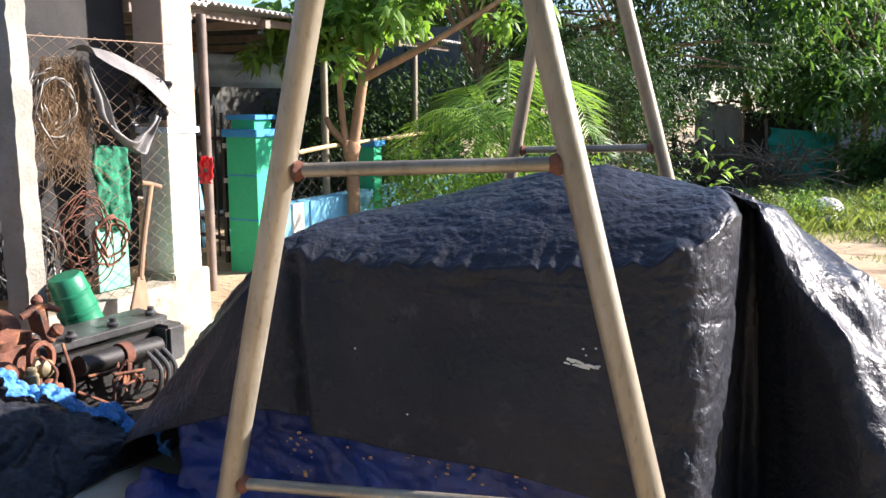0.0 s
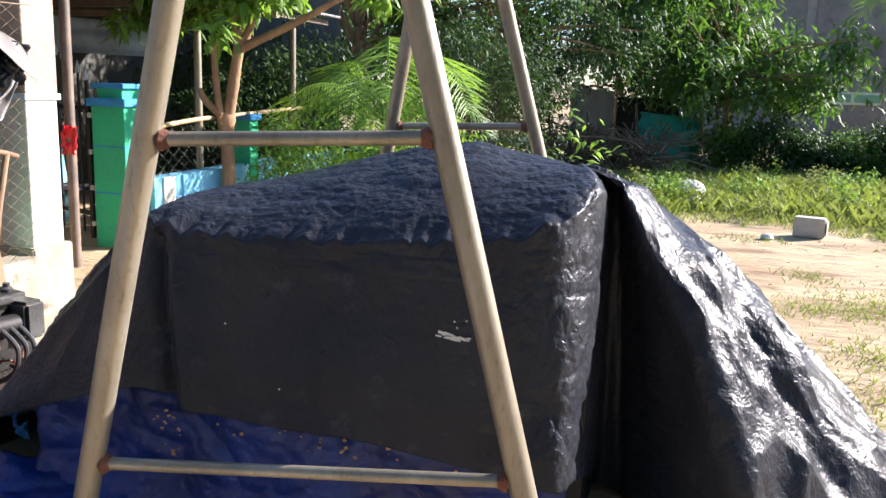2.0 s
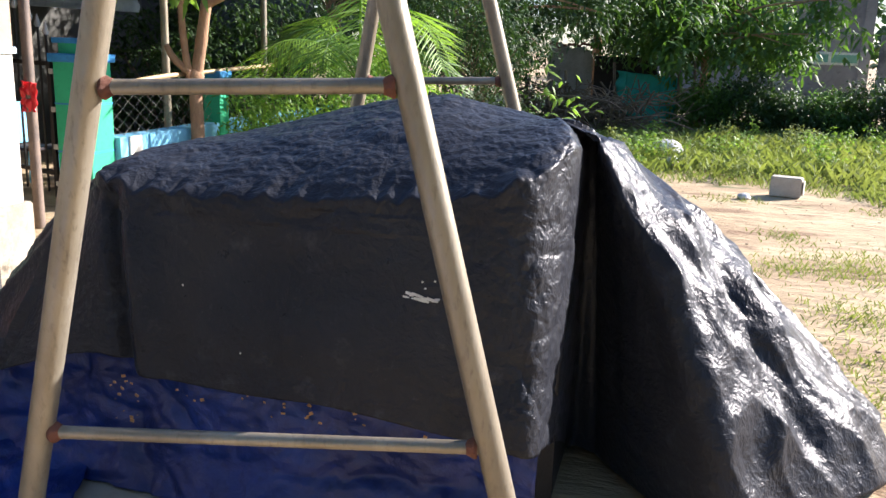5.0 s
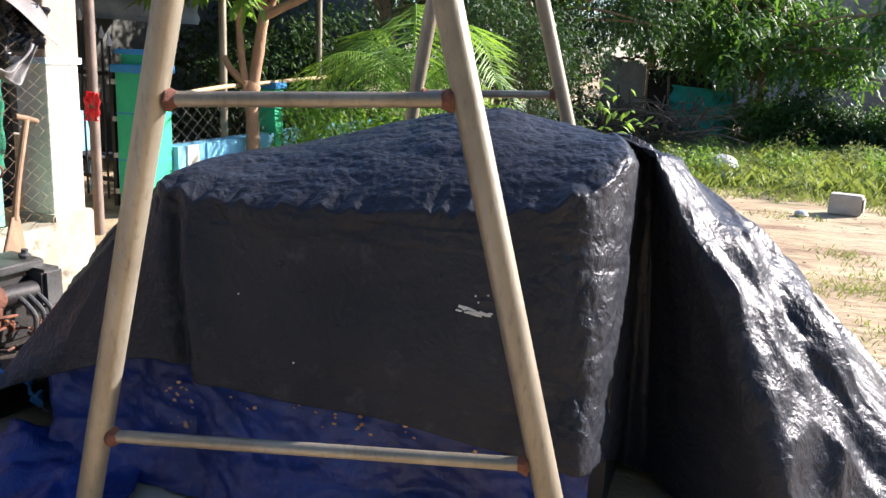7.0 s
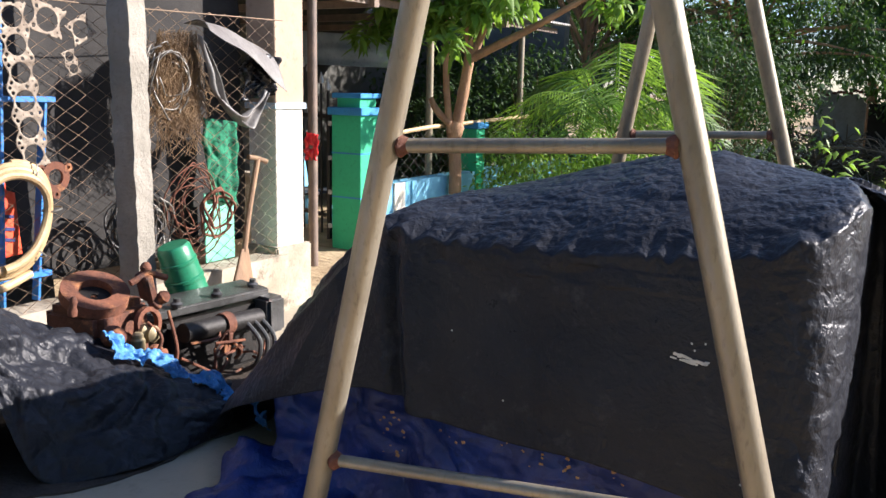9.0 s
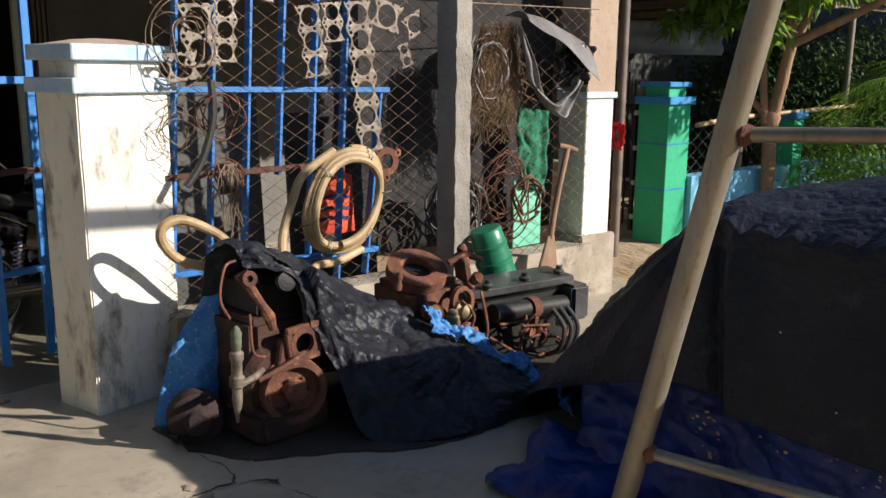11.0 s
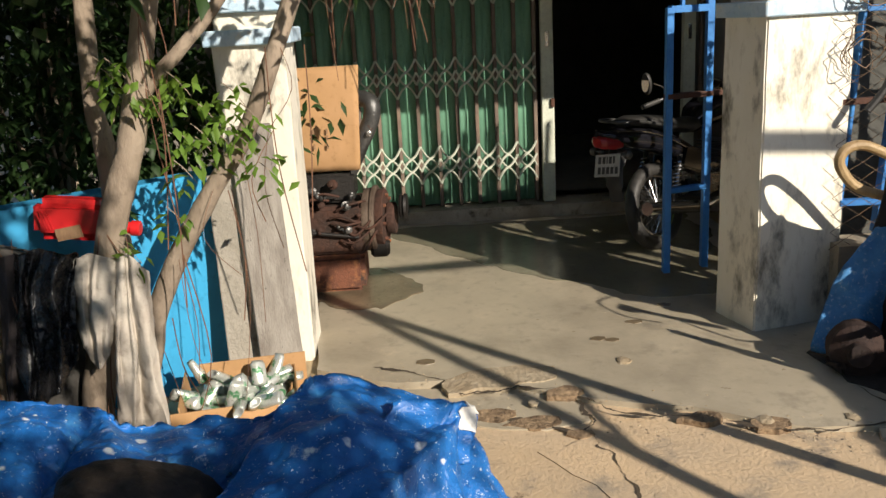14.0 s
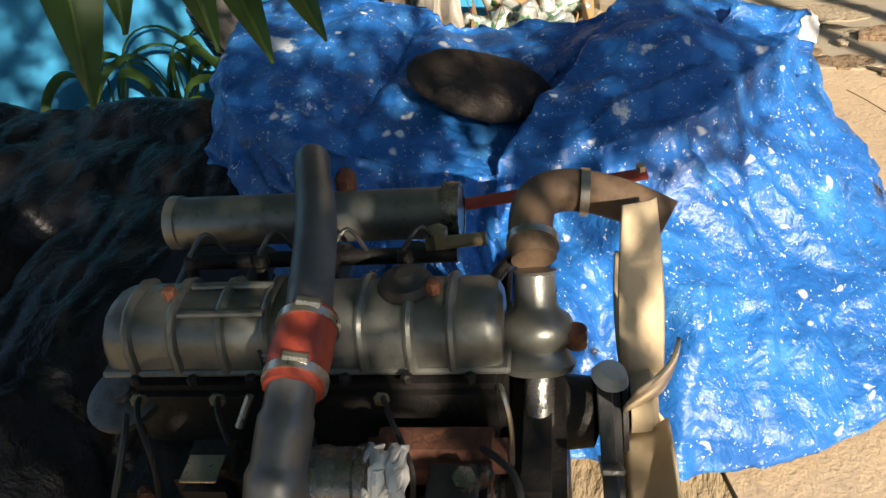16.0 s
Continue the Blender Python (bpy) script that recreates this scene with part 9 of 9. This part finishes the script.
def bush(at, r, h, n, material, leaf, label, seed, z0=0.15, per=40, cat="bush", name="bush"):
    g = thing(name, label, cat, (*at, 0))
    rg = np.random.default_rng(seed)
    cs = []
    for _ in range(n):
        a, q = rg.uniform(0, 6.28), rg.uniform(0, 1) ** 0.5
        z = rg.uniform(z0, h) * (1.05 - 0.35 * q)
        cs.append((at[0] + r[0] * q * math.cos(a), at[1] + r[1] * q * math.sin(a), z))
    bm = bmesh.new()
    for c in cs[::6]:
        limb(bm, [(at[0] + (c[0] - at[0]) * 0.3, at[1] + (c[1] - at[1]) * 0.3, -0.03), (at[0] + (c[0] - at[0]) * 0.6, at[1] + (c[1] - at[1]) * 0.6, c[2] * 0.6), c], 0.018, 0.005, 5, 3)
    tagged(part("stem", bm, M_STICK, g), "", "", "", "stuff")
    sp = 0.5 * (r[0] * r[1] * h / n) ** (1 / 3) + 0.05
    meshpart("foliage", leaf_mesh("foliage", clumps(rg, cs, (sp, sp, sp * 0.8), per), leaf[0], leaf[1], rg, 0.4), material, g, "", 0)


bush((-4.0, 9.4), (0.95, 0.5), 1.30, 110, M_LEAFL, (0.09, 0.03), "bright yellow-green garden bush", 121)
bush((-3.0, 9.6), (0.8, 0.5), 1.30, 90, M_LEAFL, (0.09, 0.03), "bright yellow-green garden bush", 122)
bush((-4.9, 10.2), (0.5, 0.6), 1.5, 40, M_LEAF, (0.10, 0.03), "green garden bush by the blue wall", 123)
bush((-3.45, 13.6), (1.6, 0.9), 3.1, 220, M_LEAFD, (0.10, 0.035), "tall dark green shrub with small leaves", 124, 0.5)
bush((-0.80, 6.6), (0.16, 0.14), 1.42, 9, M_LEAFL, (0.10, 0.04), "slender sapling with bright leaves", 125, 1.1, 10, "sapling", "sapling")
bush((-6.9, 11.6), (1.2, 0.8), 2.5, 150, M_LEAFD, (0.12, 0.045), "dark shrub under the canopy's end", 126, 0.3)
bush((-5.9, 12.6), (0.9, 0.7), 2.7, 110, M_LEAFD, (0.12, 0.045), "dark shrub under the canopy's end", 127, 0.3)
# hedge along the far side
for k in range(7):
    x = 0.7 + 0.85 * k
    bush((x, 19.2 + 0.15 * (k % 2)), (0.75, 0.6), 1.15 + 0.22 * math.sin(k * 1.9), 80, M_LEAFD if k % 3 else M_LEAF, (0.10, 0.05), "dark green hedge shrub", 130 + k, 0.15, 46)


def broad_tree(at, h, r, label, material, leaf, seed, n=220, per=60, zlo=0.35, trunk=0.14):
    g = thing("tree", label, "tree", (*at, 0))
    rg = np.random.default_rng(seed)
    part("trunk", limb(bmesh.new(), [(at[0], at[1], -0.05), (at[0] + 0.1, at[1], h * 0.25), (at[0] - 0.05, at[1] + 0.1, h * 0.55)], trunk, trunk * 0.6), M_BARK, g)
    cs = []
    lobes = [(rg.normal(0, 0.5), rg.normal(0, 0.5), rg.uniform(zlo, 1.0)) for _ in range(14)]
    while len(cs) < n:
        lo = lobes[rg.integers(0, len(lobes))]
        d = rg.normal(0, 1, 3)
        d = d / np.linalg.norm(d) * rg.uniform(0.5, 1.0)
        c = (at[0] + r * (0.75 * lo[0] + 0.38 * d[0]), at[1] + r * (0.75 * lo[1] + 0.38 * d[1]), h * lo[2] * 0.92 + 0.30 * r * d[2])
        if c[2] > h * zlo * 0.75:
            cs.append(c)
    bm = bmesh.new()
    for c in cs[::8]:
        b = Vector((at[0], at[1], h * rg.uniform(0.3, 0.55)))
        limb(bm, [b, b.lerp(Vector(c), 0.5) + Vector((0, 0, 0.15)), c], trunk * 0.32, 0.012, 6, 4)
    tagged(part("limb", bm, M_BARK, g), "", "", "", "stuff")
    sp = 0.16 * r / 2
    meshpart("crown", leaf_mesh("crown", clumps(rg, cs, (sp, sp, sp), per), leaf[0], leaf[1], rg, 0.55), material, g, "", 0)


broad_tree((0.55, 20.6), 5.2, 2.7, "mango tree with long drooping leaves", M_LEAF, (0.28, 0.085), 141, 250, 40, 0.36, 0.11)
broad_tree((-3.6, 16.5), 5.8, 2.3, "dense tree with small dark leaves", M_LEAFD, (0.11, 0.045), 142, 300, 80, 0.22)
broad_tree((-6.2, 15.5), 6.5, 2.6, "dense tree with small green leaves", M_LEAF, (0.12, 0.045), 143, 300, 70, 0.25)
broad_tree((-2.0, 22.5), 7.5, 3.0, "tall dark tree behind the ruin", M_LEAFD, (0.14, 0.06), 144, 280, 60, 0.25)
broad_tree((7.6, 27.0), 5.6, 2.3, "leafy tree before the grey house", M_LEAF, (0.22, 0.07), 145, 170, 36, 0.5, 0.1)
broad_tree((11.5, 27.0), 6.0, 2.6, "leafy tree at the yard's edge", M_LEAFD, (0.16, 0.06), 146, 220, 50, 0.3)
broad_tree((-8.5, 18.0), 7.5, 3.2, "tall dark green spreading tree", M_LEAFD, (0.16, 0.06), 147, 260, 60, 0.25)


def far_woods():
    # Added ring, unseen behind the camera, closing the horizon and filling reflections.
    rg = np.random.default_rng(151)
    cs = []
    for i in range(420):
        a = rg.uniform(0, 2 * math.pi)
        d = rg.uniform(42, 56)
        cs.append((d * math.cos(a), 5 + d * math.sin(a), rg.uniform(0.5, 7.5) * (0.7 + 0.3 * math.sin(a * 7))))
    me = leaf_mesh("far_woods", clumps(rg, cs, (1.6, 1.6, 1.2), 60), 0.9, 0.6, rg, 0.3)
    tagged(meshpart("far_woods", me, M_LEAFD, None, "", 0), "distant belt of dark trees added round the yard", "woods", "", "stuff")


far_woods()


# ---------------------------------------------------------------- far side of the yard
def far_house():
    g = thing("house", "grey rendered house behind the trees", "house", (2.5, 32, 0))
    part("wall", one(box, (2.6, 32.0, 2.6), (7.2, 0.2, 5.2)), M_FARWALL, g)
    part("side_wall", one(box, (6.1, 34.5, 2.6), (0.2, 5.0, 5.2)), M_FARWALL, g)
    bm = bmesh.new()
    prism(bm, [(-1.4, 31.4), (6.9, 31.4), (6.9, 37.2), (-1.4, 37.2)], 5.2, 5.4)
    part("roof", bm, M_CORR, g)
    for x in (-0.6, 1.4, 3.4, 6.0):
        part("pilaster", one(box, (x, 31.86, 2.6), (0.28, 0.09, 5.2)), M_FARWALL, g)
    w = part("window", one(box, (4.95, 31.88, 1.62), (1.8, 0.06, 0.42), None, 0.01), M_PALELAT, g, "pale framed window strip")
    for x in (4.5, 5.4):
        part("pane", one(box, (x, 31.845, 1.62), (0.80, 0.02, 0.26)), M_GREENGATE, w)


far_house()
wall_box("far_boundary_wall", 6.3, 20, 31.0, 31.2, 0, 2.4, M_FARWALL, "grey boundary wall behind the trees")


def ruin():
    g = thing("ruined_wall", "half-fallen block wall with bare render", "wall", (-2.4, 21.3, 0))
    bm = bmesh.new()
    prism(bm, [(-2.95, 0.0), (-1.9, 0.0), (-1.9, 1.5), (-2.1, 1.72), (-2.4, 1.66), (-2.7, 1.8), (-2.95, 1.75)], 0, 0.22)
    bm.transform(Matrix.Translation((0, 21.5, 0)) @ Matrix.Rotation(radians(90), 4, "X"))
    part("render", bm, M_GREYCON, g)
    rg = np.random.default_rng(161)
    for i in range(10):
        part("brick", one(box, (-2.9 + 0.11 * i, 21.36, 1.72 + rg.normal(0, 0.03)), (0.10, 0.2, 0.06), (0, 0, rg.normal(0, 6)), 0.006), M_WELD, g)


ruin()
wall_box("shed_wall", -1.9, -0.4, 22.0, 22.15, 0, 1.5, M_SHADENET, "dark shed wall")
hung_sheet("teal_tarp", [(-1.2, 19.6, 1.22), (0.05, 19.7, 1.12), (0.05, 19.3, 0.0), (-1.15, 19.5, 0.35)], M_TEAL, "teal plastic sheet strung between stakes", "tarpaulin", 0.10, 4, 30)
for x, y, h in ((-1.25, 19.6, 1.4), (0.1, 19.6, 1.7), (0.42, 20.0, 1.9), (4.9, 20.6, 1.1), (3.3, 20.3, 1.0), (-2.2, 18.8, 1.2), (-3.0, 18.6, 1.1)):
    tagged(part("stake", limb(bmesh.new(), [(x, y, -0.05), (x + 0.03, y, h * 0.5), (x - 0.02, y, h)], 0.04, 0.03, 8), M_STICK), "weathered grey fence stake", "stake", "fence stakes")
bm = bmesh.new()
rg = np.random.default_rng(171)
for i in range(420):
    x, y = rg.uniform(-3.4, -0.5), rg.uniform(17.2, 18.8)
    a = rg.uniform(0, 6.28)
    L = rg.uniform(0.4, 1.4)
    z = rg.uniform(0.02, 0.75)
    tube(bm, spline([(x, y, z), (x + L * 0.5 * math.cos(a), y + L * 0.5 * math.sin(a), z + rg.normal(0.08, 0.12)), (x + L * math.cos(a), y + L * math.sin(a), max(0.02, z + rg.normal(0.05, 0.2)))], 3), rg.uniform(0.006, 0.02), 4, cap=False)
tagged(part("brush_pile", bm, M_STICK, None, "", 0), "tangled pile of dry grey branches", "branches", "", "stuff")


def grass():
    rg = np.random.default_rng(181)
    pts, hs = [], []
    while len(pts) < 60000:
        x, y = rg.uniform(-3.5, 9.5), rg.uniform(6.0, 20)
        edge = 11.6 + 0.9 * noise.noise((x * 0.6, 0, 0)) + 0.6 * noise.noise((x * 2.1, 3, 0))
        patch = noise.noise((x * 0.8, y * 0.8, 9))
        if y > edge:
            p = 0.5 + 0.5 * min(1, (y - edge) / 2)
        else:
            p = 0.5 if patch > 0.30 and y > 7.5 else 0.0
        if x < 0.2 and y < 13:
            p *= 0.6
        if rg.uniform() < p:
            pts.append((x, y))
            hs.append(rg.uniform(0.03, 0.10) * (1 if y > edge else 0.6) + (0.20 * rg.uniform() ** 3 if y > edge + 1 else 0) + 0.07 * max(0, noise.noise((x, y, 2))) * (y > edge))
    for x, y, r in ((1.65, 7.84, 0.35), (0.99, 7.39, 0.16), (1.38, 7.53, 0.2), (1.35, 6.29, 0.22), (1.39, 6.04, 0.2), (1.22, 5.27, 0.2), (1.72, 7.38, 0.3), (1.18, 8.79, 0.15), (1.18, 4.77, 0.2)):
        # thin tufts on the sand beside the heap
        for k in range(int(1100 * r)):
            pts.append((x + 1.3 * r * rg.normal(0, 0.8), y + 1.3 * r * rg.normal(0, 0.8)))
            hs.append(rg.uniform(0.015, 0.05))
    P, Hh = np.array(pts), np.array(hs)
    n = len(P)
    a = rg.uniform(0, 6.28, n)
    b = rg.uniform(0, 6.28, n)
    z = np.array([ground_z(x, y) for x, y in pts])
    w = 0.004 + 0.07 * Hh * rg.uniform(0.4, 1.0, n)
    A = np.stack([P[:, 0] - w * np.cos(a), P[:, 1] - w * np.sin(a), z], 1)
    B = np.stack([P[:, 0] + w * np.cos(a), P[:, 1] + w * np.sin(a), z], 1)
    C = np.stack([P[:, 0] + 0.35 * Hh * np.cos(b), P[:, 1] + 0.35 * Hh * np.sin(b), z + Hh * 0.7], 1)
    D = np.stack([P[:, 0] + 0.8 * Hh * np.cos(b), P[:, 1] + 0.8 * Hh * np.sin(b), z + Hh], 1)
    V = np.stack([A, B, C, D], 1).reshape(-1, 3)
    k = np.arange(n)[:, None] * 4
    F = np.concatenate([k + [0, 1, 2], k + [1, 3, 2]], 0)
    me = bpy.data.meshes.new("grass")
    me.from_pydata(V.tolist(), [], F.tolist())
    tagged(meshpart("grass", me, M_GRASS, None, "", 0), "patchy sunlit grass and low weeds", "grass", "", "stuff")


grass()
rg = np.random.default_rng(191)
for k in range(34):
    x, y = rg.uniform(-1.2, 7.5), rg.uniform(12.2, 18.5)
    if k < 6:
        x, y = rg.uniform(-0.8, 0.6), rg.uniform(12.3, 14.2)
    g = thing("weed", "leafy green weed in the grass", "weed", (x, y, 0), "weeds in the grass")
    cs = [(x + rg.normal(0, 0.16), y + rg.normal(0, 0.16), rg.uniform(0.05, 0.42)) for _ in range(12)]
    bm = bmesh.new()
    for c in cs[::2]:
        limb(bm, [(x, y, -0.04), ((x + c[0]) / 2, (y + c[1]) / 2, c[2] * 0.6), c], 0.006, 0.003, 4, 3)
    tagged(part("stem", bm, M_LEAF, g), "", "", "", "stuff")
    meshpart("foliage", leaf_mesh("foliage", clumps(rg, cs, (0.06, 0.06, 0.05), 16), 0.07, 0.03, rg, 0.1), M_LEAFL if k % 2 else M_GRASS, g, "", 0)

# concrete block, rag and litter
bm = bmesh.new()
box(bm, (1.46, 11.28, 0.105), (0.36, 0.20, 0.24), (0, 0, -14), 0.012, 2)
box(bm, (1.46 + 0.190, 11.230, 0.105), (0.012, 0.14, 0.17), (0, 0, -14), 0.004)
tagged(part("concrete_block", rough(bm, 0.004, 9), M_BLOCK), "pale concrete block standing at the grass edge", "block")
for at, s, lab in (((0.02, 14.4, 0.15), 0.22, "crumpled white plastic in the weeds"), ((0.95, 10.9, 0.0), 0.07, "scrap of white paper on the sand"), ((0.1, 13.6, 0.05), 0.12, "pale rubbish in the weeds")):
    b = bmesh.new()
    bmesh.ops.create_icosphere(b, subdivisions=3, radius=s)
    for v in b.verts:
        v.co *= 1 + 0.6 * ridged(v.co, 6 / s * 0.2) * 0.5
        v.co.z *= 0.6
    b.transform(Matrix.Translation(at))
    tagged(part("plastic_scrap", b, M_RAG), lab, "litter", "litter")
